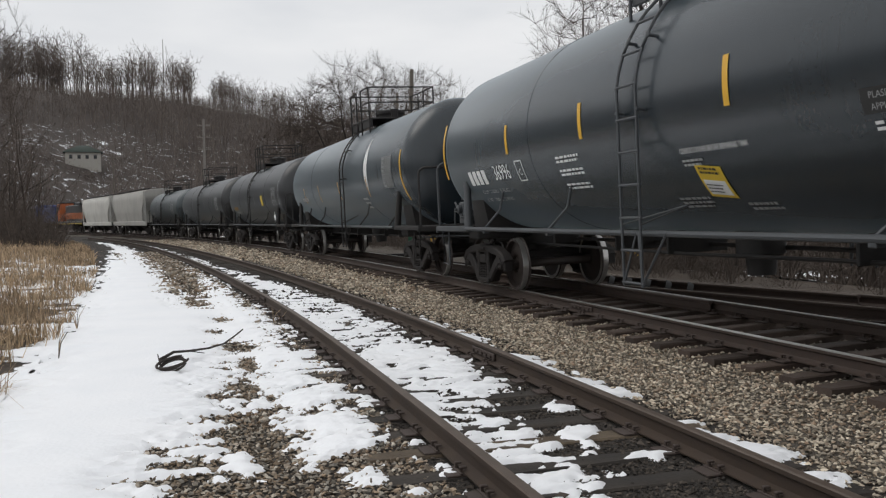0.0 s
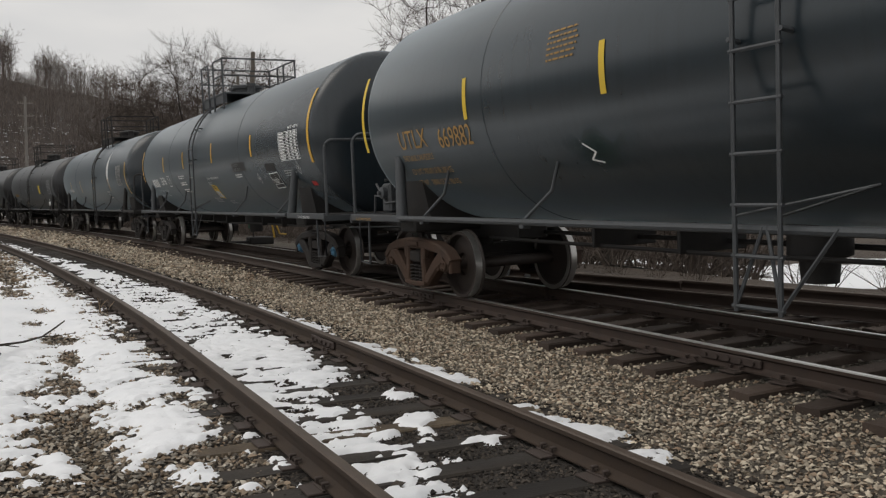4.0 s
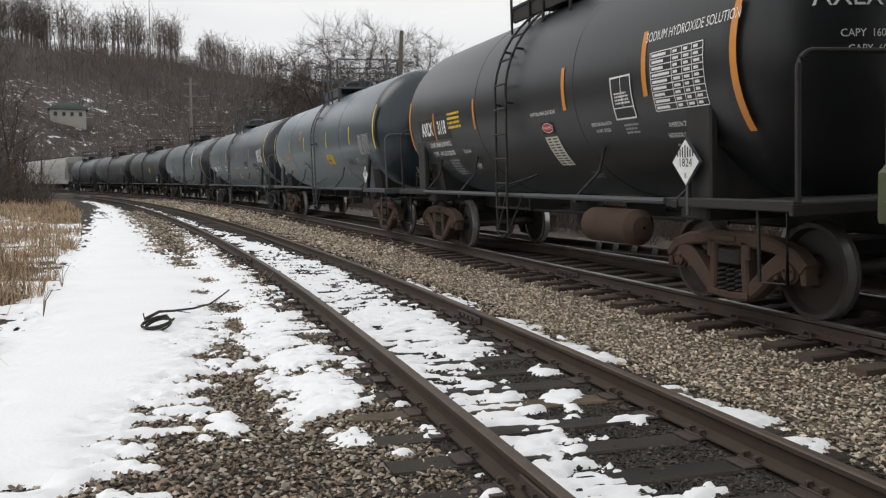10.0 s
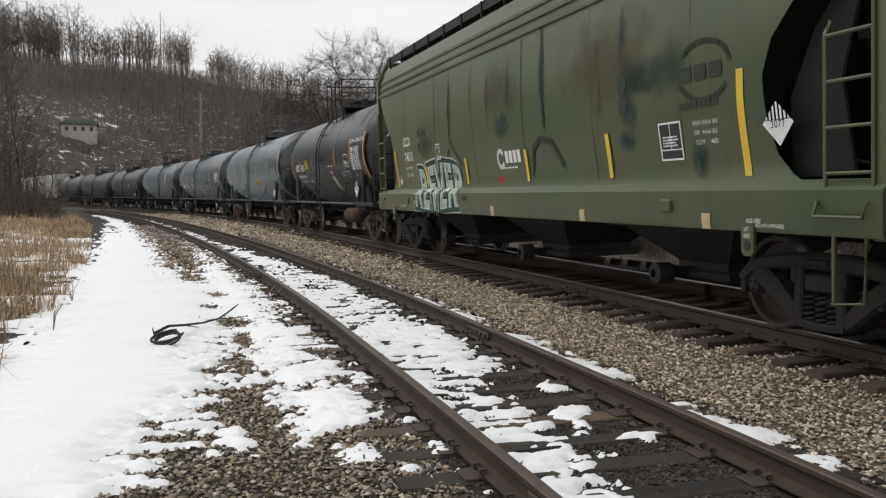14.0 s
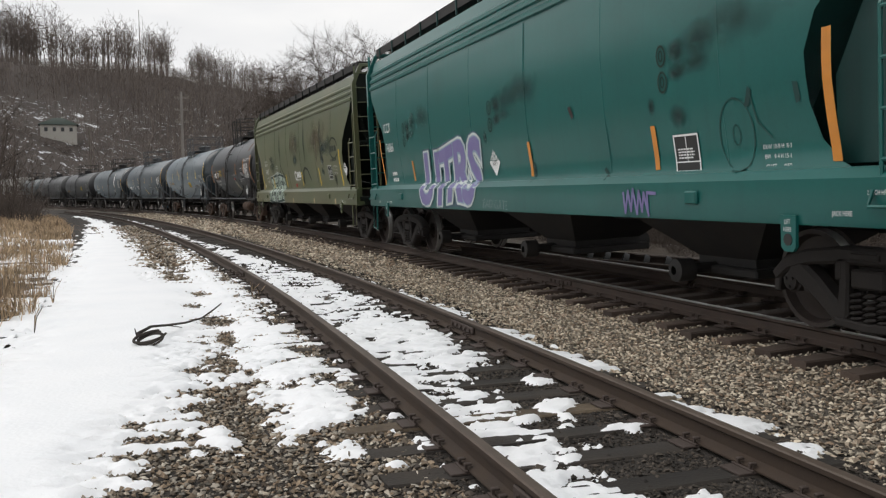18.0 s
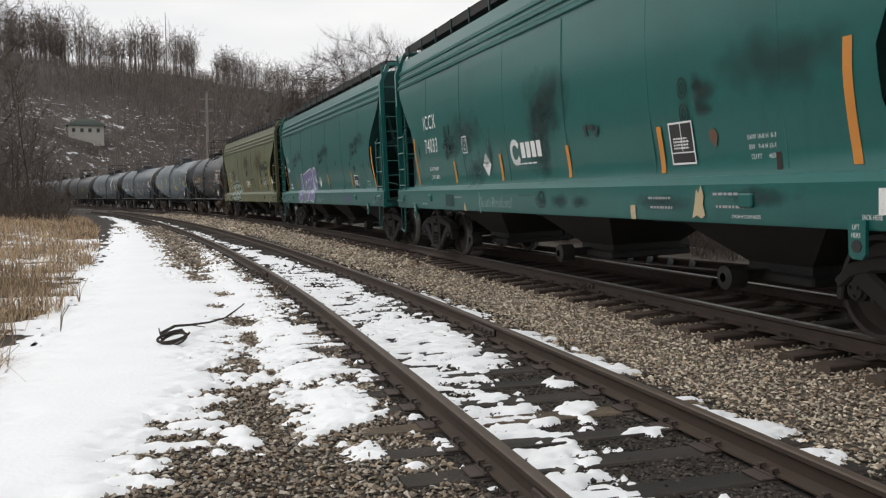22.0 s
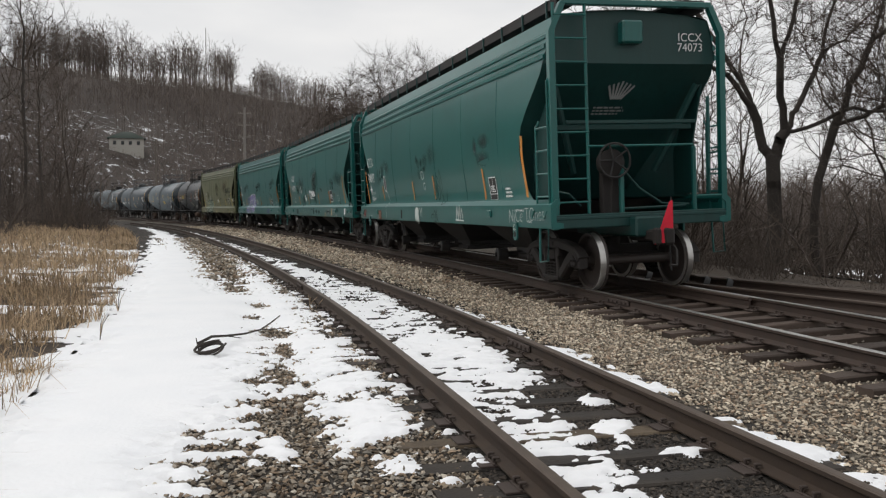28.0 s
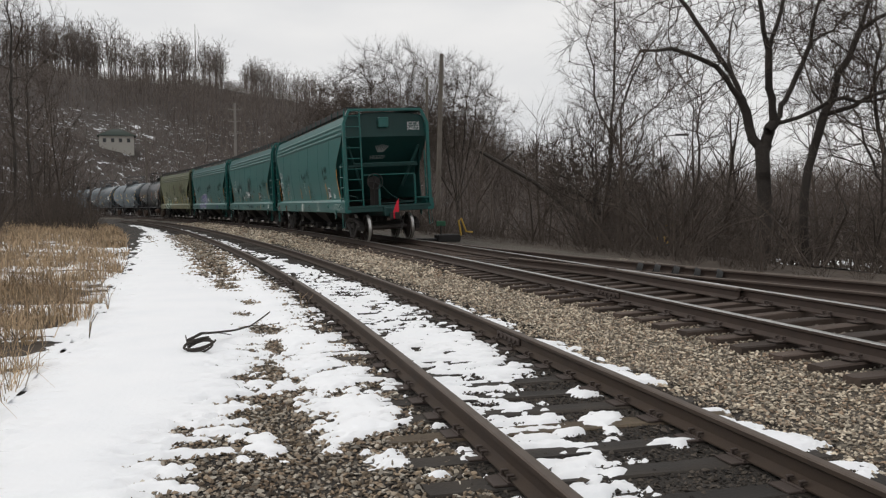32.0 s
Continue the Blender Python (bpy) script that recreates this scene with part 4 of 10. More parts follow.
def side_frame_mesh():
    g = Geo()
    hb = HALF_BASE
    beam(g, [(-hb - 0.20, 0, 0.50), (-hb - 0.05, 0, 0.62), (-hb + 0.2, 0, 0.69), (-0.3, 0, 0.73), (0.3, 0, 0.73), (hb - 0.2, 0, 0.69), (hb + 0.05, 0, 0.62), (hb + 0.20, 0, 0.50)], 0.19, [0.13, 0.13, 0.14, 0.15, 0.15, 0.14, 0.13, 0.10])
    for s in (-1, 1):
        beam(g, [(s * (hb - 0.02), 0, 0.60), (s * 0.62, 0, 0.45), (s * 0.36, 0, 0.24), (s * 0.24, 0, 0.175)], 0.18, [0.22, 0.19, 0.17, 0.14])
        beam(g, [(s * 0.27, 0, 0.70), (s * 0.25, 0, 0.5), (s * 0.28, 0, 0.2)], 0.19, [0.15, 0.11, 0.13])
        beam(g, [(s * (hb + 0.17), 0, 0.54), (s * (hb + 0.19), 0, 0.36)], 0.16, [0.09, 0.07])
        beam(g, [(s * (hb - 0.17), 0, 0.58), (s * (hb - 0.19), 0, 0.38)], 0.16, [0.09, 0.07])
        g.box(s * 0.30, 0.06, 0.60, 0.09, 0.08, 0.16, 0.015)
    beam(g, [(-0.33, 0, 0.165), (0, 0, 0.145), (0.33, 0, 0.165)], 0.22, [0.07, 0.075, 0.07])
    g.box(0, 0.10, 0.73, 0.30, 0.04, 0.06, 0.01)
    return g


SPRING_X = (-0.145, 0.0, 0.145)


def springs_mesh():
    g = Geo()
    for x in (0.0,):
        pts = [(x + 0.055 * math.cos(a), 0.03 + 0.055 * math.sin(a), 0.19 + 0.25 * a / (2 * math.pi * 5)) for a in np.linspace(0, 2 * math.pi * 5, 36)]
        g.tube(pts, 0.018, 4)
    return g


def bolster_mesh():
    g = Geo()
    g.box(0, 0, 0.56, 0.40, 2.0, 0.20, 0.03)
    g.box(0, 1.03, 0.54, 0.36, 0.12, 0.16, 0.02)
    g.box(0, -1.03, 0.54, 0.36, 0.12, 0.16, 0.02)
    g.lathe([(0.62, 0.02), (0.62, 0.2), (0.80, 0.2), (0.80, 0.02)], 16, "z")
    for s in (-1, 1):
        g.box(s * 0.52, 0, 0.50, 0.08, 1.5, 0.10, 0.02)
        g.box(s * 0.43, 0.72, 0.46, 0.06, 0.10, 0.26, 0.02)
        g.box(s * 0.43, -0.72, 0.46, 0.06, 0.10, 0.26, 0.02)
    return g


def bearing_mesh():
    g = Geo()
    g.lathe([(-0.12, 0.03), (-0.12, 0.10), (0.02, 0.105), (0.03, 0.085), (0.06, 0.08), (0.065, 0.03), (0.066, 0.001)], 18, "y")
    for k in range(3):
        a = k * 2 * math.pi / 3 + 0.5
        g.lathe([(0.06, 0.001), (0.06, 0.016), (0.082, 0.016), (0.082, 0.001)], 6, "y", (0.05 * math.cos(a), 0, 0.05 * math.sin(a)))
    g.box(0, -0.03, 0.12, 0.24, 0.15, 0.07, 0.015)
    return g


WHEELSET = None


def add_trucks(car, pivot, cast=CAST, cap=None):
    """Two four-wheel trucks; returns the wheelsets with their poses on the car."""
    global WHEELSET
    if WHEELSET is None:
        WHEELSET = wheelset_mesh()
    wheels = []
    for s in (1, -1):
        truck = part("truck", shared("truck", bolster_mesh, CASTDARK), None, car, m=Matrix.Translation((s * pivot, 0, 0)))
        for y in (1, -1):
            turn = Matrix.Translation((0, y * 1.0, 0)) @ (Matrix.Identity(4) if y > 0 else Matrix.Rotation(math.pi, 4, "Z"))
            part("side_frame", shared(("side_frame", cast.name), side_frame_mesh, cast), None, truck, m=turn)
            for dx in SPRING_X:
                part("spring", shared("spring", springs_mesh, CASTDARK), None, truck, m=turn @ Matrix.Translation((dx, 0, 0)))
            for x in (HALF_BASE, -HALF_BASE):
                c = cap if cap and s < 0 and y > 0 else cast
                part("bearing_cap", shared(("bearing_cap", c.name), bearing_mesh, c), None, truck, m=Matrix.Translation((x, y * 1.03, WHEEL_R)) @ (Matrix.Identity(4) if y > 0 else Matrix.Rotation(math.pi, 4, "Z")))
        for x in (HALF_BASE, -HALF_BASE):
            base = Matrix.Translation((s * pivot + x, 0, WHEEL_R))
            wheels.append((part("wheelset", WHEELSET, None, car, m=base), base))
    return wheels


def coupler_mesh():
    g = Geo()
    g.box(-0.45, 0, 0.86, 0.9, 0.16, 0.18, 0.03)
    g.box(0.06, 0.06, 0.86, 0.20, 0.20, 0.28, 0.04)
    g.box(0.10, -0.13, 0.86, 0.16, 0.10, 0.26, 0.03)
    g.tube([(-0.3, 0.3, 0.80), (-0.1, 0.32, 0.62), (0.1, 0.2, 0.40), (0.16, 0.05, 0.42)], 0.022, 6)
    g.tube([(-0.6, 0.3, 0.82), (-0.3, 0.3, 0.80)], 0.03, 6)
    return g


def add_couplers(car, half):
    for s in (1, -1):
        part("coupler", shared("coupler", coupler_mesh, CASTDARK), None, car, m=Matrix.Translation((s * (half - 0.12), 0, 0)) @ (Matrix.Identity(4) if s > 0 else Matrix.Rotation(math.pi, 4, "Z")))


# -- lettering and signs on curved sides --
def flat_text(body, size, offset=0.0, space=1.0):
    """The outline of words as (vertices, faces) in a plane, from their middle."""
    cu = bpy.data.curves.new("words", "FONT")
    cu.body, cu.size, cu.offset, cu.space_character = body, size, offset, space
    cu.align_x, cu.align_y, cu.resolution_u = "CENTER", "CENTER", 3
    ob = bpy.data.objects.new("words", cu)
    me = ob.to_mesh()
    vs, fs = [tuple(v.co) for v in me.vertices], [tuple(p.vertices) for p in me.polygons]
    ob.to_mesh_clear()
    bpy.data.objects.remove(ob)
    bpy.data.curves.remove(cu)
    return vs, fs


def rect(w, h, x=0.0, y=0.0, n=1, k=1):
    """A sheet with n by k cells."""
    vs = [(x + w * (i / n - 0.5), y + h * (j / k - 0.5), 0) for j in range(k + 1) for i in range(n + 1)]
    fs = [(j * (n + 1) + i, j * (n + 1) + i + 1, (j + 1) * (n + 1) + i + 1, (j + 1) * (n + 1) + i) for j in range(k) for i in range(n)]
    return vs, fs


def merge(*sheets):
    vs, fs = [], []
    for v, f in sheets:
        o = len(vs)
        vs += list(v)
        fs += [tuple(i + o for i in q) for q in f]
    return vs, fs


def bars(w, h, rows, seed, fill=0.55):
    """Lines of writing too small to read, as broken bars."""
    rng = random.Random(seed)
    out = []
    for r in range(rows):
        y = h / 2 - (r + 0.5) * h / rows
        x, end = -w / 2, w / 2 * rng.uniform(0.55, 1.0)
        while x < end:
            l = min(rng.uniform(0.05, 0.18) * w, end - x)
            out.append(rect(l, h / rows * fill, x + l / 2, y))
            x += l + 0.035 * w
    return merge(*out)


def poly(points):
    return [(x, y, 0) for x, y in points], [tuple(range(len(points)))]


def stroke(points, w):
    """A painted line of width w through points."""
    out = []
    for (x0, y0), (x1, y1) in zip(points, points[1:]):
        l = math.hypot(x1 - x0, y1 - y0) or 1e-6
        nx, ny = -(y1 - y0) / l * w / 2, (x1 - x0) / l * w / 2
        ex, ey = (x1 - x0) / l * w * 0.3, (y1 - y0) / l * w * 0.3
        out.append(poly([(x0 - ex + nx, y0 - ey + ny), (x0 - ex - nx, y0 - ey - ny), (x1 + ex - nx, y1 + ey - ny), (x1 + ex + nx, y1 + ey + ny)]))
    return merge(*out)


def ring_of(rx, ry, w, n=28):
    return merge(*[stroke([(rx * math.cos(a), ry * math.sin(a)), (rx * math.cos(b), ry * math.sin(b))], w) for a, b in ((2 * math.pi * k / n, 2 * math.pi * (k + 1) / n) for k in range(n))])


class Side:
    """A car's side, on which marks are laid: place(u to the right, v up) gives a point on it."""

    def __init__(self, car, tank=None, lift=0.004):
        self.car, self.tank, self.lift = car, tank, lift

    def place(self, x0, z0, u, v, lift):
        if self.tank:
            r, zc = self.tank
            a = math.asin(max(-1, min(1, (z0 - zc) / r))) + v / r
            return (x0 - u, (r + lift) * math.cos(a), zc + (r + lift) * math.sin(a))
        z = z0 + v
        y = max(hopper_y(z), float(np.interp(z, (1.0, 1.06, 1.39, 1.47, 1.48), (1.575, 1.591, 1.588, 1.505, 1.45))))
        return (x0 - u, y + lift, z)

    def bendable(self, sheet, most=0.13):
        """Cuts a flat sheet up finely enough to follow the car's curve."""
        vs, fs = sheet
        if max((abs(vs[i][1] - vs[j][1]) for q in fs for i, j in zip(q, q[1:])), default=0) < most:
            return sheet
        bm = bmesh.new()
        made = [bm.verts.new(p) for p in vs]
        for q in fs:
            if len(set(q)) > 2:
                try:
                    bm.faces.new([made[i] for i in q])
                except ValueError:
                    pass
        bmesh.ops.triangulate(bm, faces=bm.faces)
        for _ in range(5):
            long = [e for e in bm.edges if abs(e.verts[0].co.y - e.verts[1].co.y) > most]
            if not long:
                break
            bmesh.ops.subdivide_edges(bm, edges=long, cuts=1)
            bmesh.ops.triangulate(bm, faces=[f for f in bm.faces if len(f.verts) > 3])
        bm.verts.index_update()
        out = [tuple(v.co) for v in bm.verts], [tuple(v.index for v in f.verts) for f in bm.faces]
        bm.free()
        return out

    def put(self, name, sheet, mat, x0, z0, tilt=0.0, level=0, label=""):
        vs, fs = self.bendable(sheet)
        c, s = math.cos(radians(tilt)), math.sin(radians(tilt))
        g = Geo()
        g.v = [self.place(x0, z0, u * c - v * s, u * s + v * c, self.lift + 0.003 * level) for u, v, _ in vs]
        g.f = fs
        return part(name, g, mat, self.car, label, smooth=0)

    def words(self, body, size, mat, x0, z0, tilt=0.0, level=1, stretch=1.0, offset=0.0, name="lettering", space=1.0):
        vs, fs = flat_text(body, size, offset, space)
        return self.put(name, ([(u * stretch, v, 0) for u, v, _ in vs], fs), mat, x0, z0, tilt, level)

    def tape(self, mat, x0, z0, z1, w=0.10, bend=0.0, level=1):
        n = 8
        h = z1 - z0
        vs, fs = rect(w, h, 0, 0, 1, n)
        vs = [(u + bend * (v / h) ** 2, v, 0) for u, v, _ in vs]
        return self.put("reflective_stripe", (vs, fs), mat, x0, (z0 + z1) / 2, level=level)

    def diamond(self, x0, z0, size, number, small=""):
        """A placard standing upright before the tank on its bracket."""
        h = size / 2
        part("placard_holder", Geo().plate([(0, -h - 0.02), (h + 0.02, 0), (0, h + 0.02), (-h - 0.02, 0)], 0.02, Matrix.Translation((x0, 1.488, z0))).box(x0, 1.488, z0 - h - 0.14, 0.04, 0.02, 0.34, 0.004), GREYSTEEL, self.car)
        self = Upright(self.car)
        self.put("hazard_placard", poly([(0, -h), (h, 0), (0, h), (-h, 0)]), WHITE, x0, z0, level=1)
        marks = []
        for k in range(-3, 4):
            x = k * h * 0.19
            marks.append(rect(h * 0.09, (h - abs(x)) * 0.55, x, 0.30 * h + (h - abs(x)) * 0.16))
        marks.append(ring_of(0.001, 0.001, 0.001, 3))
        self.put("placard_striping", merge(*marks), SIGNBLACK, x0, z0, level=2)
        self.words(number, size * 0.26, SIGNBLACK, x0, z0 - size * 0.02, level=2)
        if small:
            self.words(small, size * 0.16, SIGNBLACK, x0, z0 - size * 0.30, level=2)

    def frame_sign(self, x0, z0, w, h, seed, tilt=0.0):
        """A black panel with white-framed boxes of small writing."""
        self.put("data_panel", rect(w, h, n=2, k=4), SIGNBLACK, x0, z0, tilt, 1)
        edge = [rect(w, 0.02, 0, h / 2 - 0.01), rect(w, 0.02, 0, -h / 2 + 0.01), rect(0.02, h, -w / 2 + 0.01, 0), rect(0.02, h, w / 2 - 0.01, 0), rect(0.012, h * 0.7, 0, h * 0.13), rect(w, 0.012, 0, -h * 0.22)]
        edge.append(bars(w * 0.7, h * 0.3, 4, seed))
        self.put("data_panel_border", merge(*edge), WHITE, x0, z0, tilt, 2)

    def table(self, x0, z0, w, h, mat, rows=8, cols=4, tilt=0.0, seed=1, back=None):
        if back:
            self.put("inspection_table_panel", rect(w, h, n=3, k=6), back, x0, z0, tilt, 1)
        lines = [rect(w, 0.010, 0, h * (r / rows - 0.5)) for r in range(rows + 1)] + [rect(0.010, h, w * (c - 0.5), 0) for c in (0, 0.42, 0.62, 0.8, 1.0)]
        rng = random.Random(seed)
        for r in range(rows):
            for c0, c1 in ((0.03, 0.38), (0.45, 0.58), (0.65, 0.77), (0.83, 0.95)):
                ww = (c1 - c0) * rng.uniform(0.6, 1.0)
                lines.append(rect(w * ww, h / rows * 0.42, w * (c0 + ww / 2 - 0.5), h * ((r + 0.5) / rows - 0.5)))
        self.put("inspection_table", merge(*lines), mat, x0, z0, tilt, 2)


class Upright(Side):
    """A plane standing along the car's side."""

    def place(self, x0, z0, u, v, lift):
        return (x0 - u, 1.50 + lift, z0 + v)


# -- tank cars --
def tank_car(name, label, length, pivot, r=1.5, zc=2.55, mat=GREY_A, trim=BLACKSTEEL, cast=CAST, cap=None, ladder_x=0.0, style=0, seams=(-3.6, 3.6), head=None, rear=0.0):
    car = tagged(new(name), label, "tank car", "cars of the train")
    half = length / 2
    tip, dome = half - 0.86, 0.72
    prof = [(-tip + dome * (1 - math.cos(a)), r * math.sin(a) ** 0.92) for a in np.linspace(0.03, math.pi / 2, 12)]
    for x in sorted(seams):
        prof += [(x - 0.02, r), (x - 0.012, r + 0.006), (x + 0.012, r + 0.006), (x + 0.02, r)]
    prof += [(-x, y) for x, y in prof[11::-1]]
    if rear:
        # a flatter, fuller rear head
        prof = [(-tip - rear + 0.55 * dome * (1 - math.cos(a)), r * math.sin(a) ** 0.55) for a in np.linspace(0.004, math.pi / 2, 12)] + prof[12:]
    part("tank", Geo().lathe(prof, 64, "x", (0, 0, zc)), mat, car)
    if head:
        part("head_jacket", Geo().lathe([(-x * 1.002, y + 0.004) for x, y in prof[:12]], 64, "x", (0, 0, zc)), head, car, "dull black rear head")
    for s in (1, -1):
        part("draft_sill", Geo().box(s * (half - 1.9), 0, 0.94, 3.3, 0.5, 0.32, 0.03), BLACKSTEEL, car)
    zp = 1.12
    for s in (1, -1):
        m = Matrix.Identity(4) if s > 0 else Matrix.Rotation(math.pi, 4, "Z")
        plat = Geo()
        plat.box(half - 1.05, 0, zp, 0.95, 2.9, 0.05, 0.01)
        part("end_platform", plat, BLACKSTEEL, car, m=m)
        part("end_sill", Geo().box(half - 0.60, 0, zp - 0.04, 0.06, 3.0, 0.11, 0.01), trim, car, m=m)
        for y in (1.44, -1.44):
            part("side_sill", Geo().box(half - 1.55, y, zp - 0.01, 1.95, 0.11, 0.10, 0.012), trim, car, m=m)
        saddle = Geo()
        for y in (1, -1):
            if style == 1:
                saddle.box(half - 2.05, y * 1.36, 1.6, 0.42, 0.10, 1.1, 0.02)
                saddle.box(half - 2.05, y * 1.30, 2.12, 0.46, 0.20, 0.14, 0.03)
            else:
                part("saddle_strut", Geo().tube([(half - 2.42, y * 1.42, zp), (half - 2.28, y * 1.36, zp + 0.85)], 0.085, 12, 0.065), trim, car, m=m)
        saddle.box(half - 2.3, 0, 1.02, 0.5, 2.6, 0.22, 0.03)
        saddle.loft([[(half - 2.7, -1.1, 1.05), (half - 1.9, -1.1, 1.05), (half - 1.9, 1.1, 1.05), (half - 2.7, 1.1, 1.05)], [(half - 2.6, -1.2, 1.75), (half - 2.0, -1.2, 1.75), (half - 2.0, 1.2, 1.75), (half - 2.6, 1.2, 1.75)]])
        part("saddle", saddle, trim if style else BLACKSTEEL, car, m=m)
        hoop = Geo()
        bend = [(1.42 - 0.16 * (1 - math.cos(a)), 2.26 + 0.16 * math.sin(a)) for a in np.linspace(0, math.pi / 2, 6)]
        line = [(1.42, zp)] + bend + [(-y, z) for y, z in bend[::-1]] + [(-1.42, zp)]
        hoop.tube([(half - 0.60, y, z) for y, z in line], 0.026, 8)
        part("handrail_hoop", hoop, trim, car, m=m)
        for y in (1.406, -1.406):
            part("corner_step", Geo().tube([(half - 0.75, y, zp), (half - 0.75, y, 0.42), (half - 1.12, y, 0.40), (half - 1.14, y, zp)], 0.02, 6), trim, car, m=m)
        part("uncoupling_lever", Geo().tube([(half - 0.42, 1.45, 0.95), (half - 0.42, 0.4, 0.90), (half - 0.30, 0.15, 0.98)], 0.016, 5), trim, car, m=m)
    for y in (1.5, -1.5):
        part("running_pipe", Geo().tube([(half - 2.5, y, zp), (-half + 2.5, y, zp)], 0.036, 8), GREYSTEEL, car)
    for x in (-half * 0.66, -half * 0.33, half * 0.33, half * 0.62):
        for y in (1, -1):
            part("pipe_strut", Geo().tube([(x, y * 1.5, zp), (x - 0.28, y * 1.30, zp + 0.32), (x - 0.34, y * 1.25, zp + 0.62)], 0.02, 6).box(x, y * 1.47, zp - 0.03, 0.09, 0.10, 0.08, 0.01), trim, car)
    # ladders over the middle
    for y in (1, -1):
        lad = Geo()
        for e in (-0.21, 0.21):
            x = ladder_x + e
            arc = [(x, y * (r + 0.11) * math.cos(a), zc + (r + 0.11) * math.sin(a)) for a in np.linspace(radians(8), radians(66), 9)]
            lad.tube([(x - 0.02 * e, y * 1.60, 0.52), (x, y * 1.60, 1.3)] + arc, 0.020, 6)
        for k in range(9):
            z = 0.56 + k * 0.37
            a = math.asin(max(-1, min(0.92, (z - zc) / (r + 0.11))))
            yy = 1.60 if z < zc + 0.2 else (r + 0.11) * math.cos(a)
            lad.tube([(ladder_x - 0.24, y * yy, z), (ladder_x + 0.24, y * yy, z)], 0.017, 6)
        for z, back in ((2.5, 0.16), (3.3, 0.14)):
            yy = (r + 0.11) * math.cos(math.asin((z - zc) / (r + 0.11)))
            for e in (-0.24, 0.24):
                lad.tube([(ladder_x + e, y * yy, z), (ladder_x + e, y * (yy - back), z - 0.02)], 0.02, 6)
        for e, f in ((-0.21, -0.75), (0.21, -0.35), (-0.21, 0.35)):
            lad.tube([(ladder_x + e, y * 1.6, 0.55), (ladder_x + e + f * 0.55, y * 1.52, zp + 0.02)], 0.016, 5)
            lad.tube([(ladder_x + e, y * 1.6, zp + 0.1), (ladder_x - 0.8, y * 1.35, zp + 0.3)], 0.012, 5)
        part("ladder", lad, trim, car)
    # the manway and its fenced platform
    top = zc + r
    plat = Geo().box(ladder_x - 0.1, 0, top + 0.06, 2.1, 1.9, 0.05, 0.01)
    for y in (0.9, -0.9):
        plat.box(ladder_x - 0.1, y, top - 0.06, 2.1, 0.06, 0.22, 0.01)
    part("top_platform", plat, trim, car)
    x0, x1, y1, zt = ladder_x - 1.15, ladder_x + 0.95, 0.95, top + 0.92
    for x in (x0, ladder_x - 0.25, ladder_x + 0.25, x1):
        for y in (y1, -y1):
            part("railing_post", Geo().tube([(x, y, top - 0.35), (x, y, zt)], 0.024, 6), trim, car)
    for z in (zt, top + 0.5):
        part("top_rail", Geo().tube([(ladder_x - 0.25, y1, z), (x0, y1, z), (x0, -y1, z), (x1, -y1, z), (x1, y1, z), (ladder_x + 0.25, y1, z)], 0.022, 6), trim, car)
    part("manway", Geo().lathe([(top - 0.12, 0.02), (top - 0.12, 0.34), (top + 0.28, 0.34), (top + 0.29, 0.40), (top + 0.36, 0.40), (top + 0.42, 0.20), (top + 0.43, 0.01)], 20, "z", (ladder_x - 0.05, 0, 0)), trim, car)
    for x, y, h in ((0.55, 0.2, 0.34), (0.62, -0.25, 0.28), (-0.72, 0.1, 0.30)):
        valve = Geo().lathe([(top - 0.1, 0.01), (top - 0.1, 0.10), (top + h, 0.10), (top + h, 0.13), (top + h + 0.06, 0.12), (top + h + 0.07, 0.01)], 10, "z", (ladder_x + x, y, 0))
        part("valve", valve, trim, car)
    # piping under the belly and brake gear
    belly = Geo()
    belly.tube([(half - 3.0, 0.35, 0.80), (1.2, 0.35, 0.78), (-1.2, 0.3, 0.80), (-half + 3.0, 0.35, 0.80)], 0.025, 6)
    belly.tube([(half - 3.0, -0.2, 0.86), (-half + 3.0, -0.2, 0.86)], 0.03, 6)
    belly.lathe([(0.55, 0.02), (0.55, 0.16), (0.75, 0.18), (0.8, 0.28), (1.12, 0.28)], 14, "z", (0.3, 0, 0))
    for x in (1.6, -1.7, -3.2, 3.0):
        belly.box(x, 0, 0.92, 0.05, 0.9, 0.30, 0.01)
    part("underside_piping", belly, BLACKSTEEL, car)
    brake = Geo()
    bx = half - 1.1
    brake.box(bx - 0.2, 1.05, zp + 0.28, 0.30, 0.26, 0.44, 0.03)
    gear = GREYSTEEL if style == 0 else BLACKSTEEL
    valve = part("brake_valve", brake, gear, car)
    part("brake_cylinder", Geo().lathe([(-0.25, 0.02), (-0.25, 0.16), (-0.2, 0.18), (-0.17, 0.16), (0.15, 0.16), (0.18, 0.18), (0.22, 0.16), (0.28, 0.05)], 14, "y", (bx - 0.30, 0.55, zp + 0.30)), gear, car)
    for line, r in (([(bx, 1.1, zp + 0.55), (bx - 0.1, 0.7, zp + 0.62), (bx - 0.2, 0.3, zp + 0.3)], 0.025), ([(bx + 0.1, 1.2, zp + 0.5), (bx - 0.3, 1.22, zp + 0.2), (bx - 0.5, 0.9, zp + 0.25)], 0.02),
                    ([(bx - 0.36, 1.1, zp + 0.42), (bx - 0.52, 1.12, zp + 0.44), (bx - 0.56, 1.12, zp + 0.06)], 0.018), ([(bx - 0.05, 1.16, zp + 0.3), (bx + 0.22, 1.18, zp + 0.32), (bx + 0.26, 1.18, zp + 0.04)], 0.018)):
        part("air_pipe", Geo().tube(line, r, 6), gear, car)
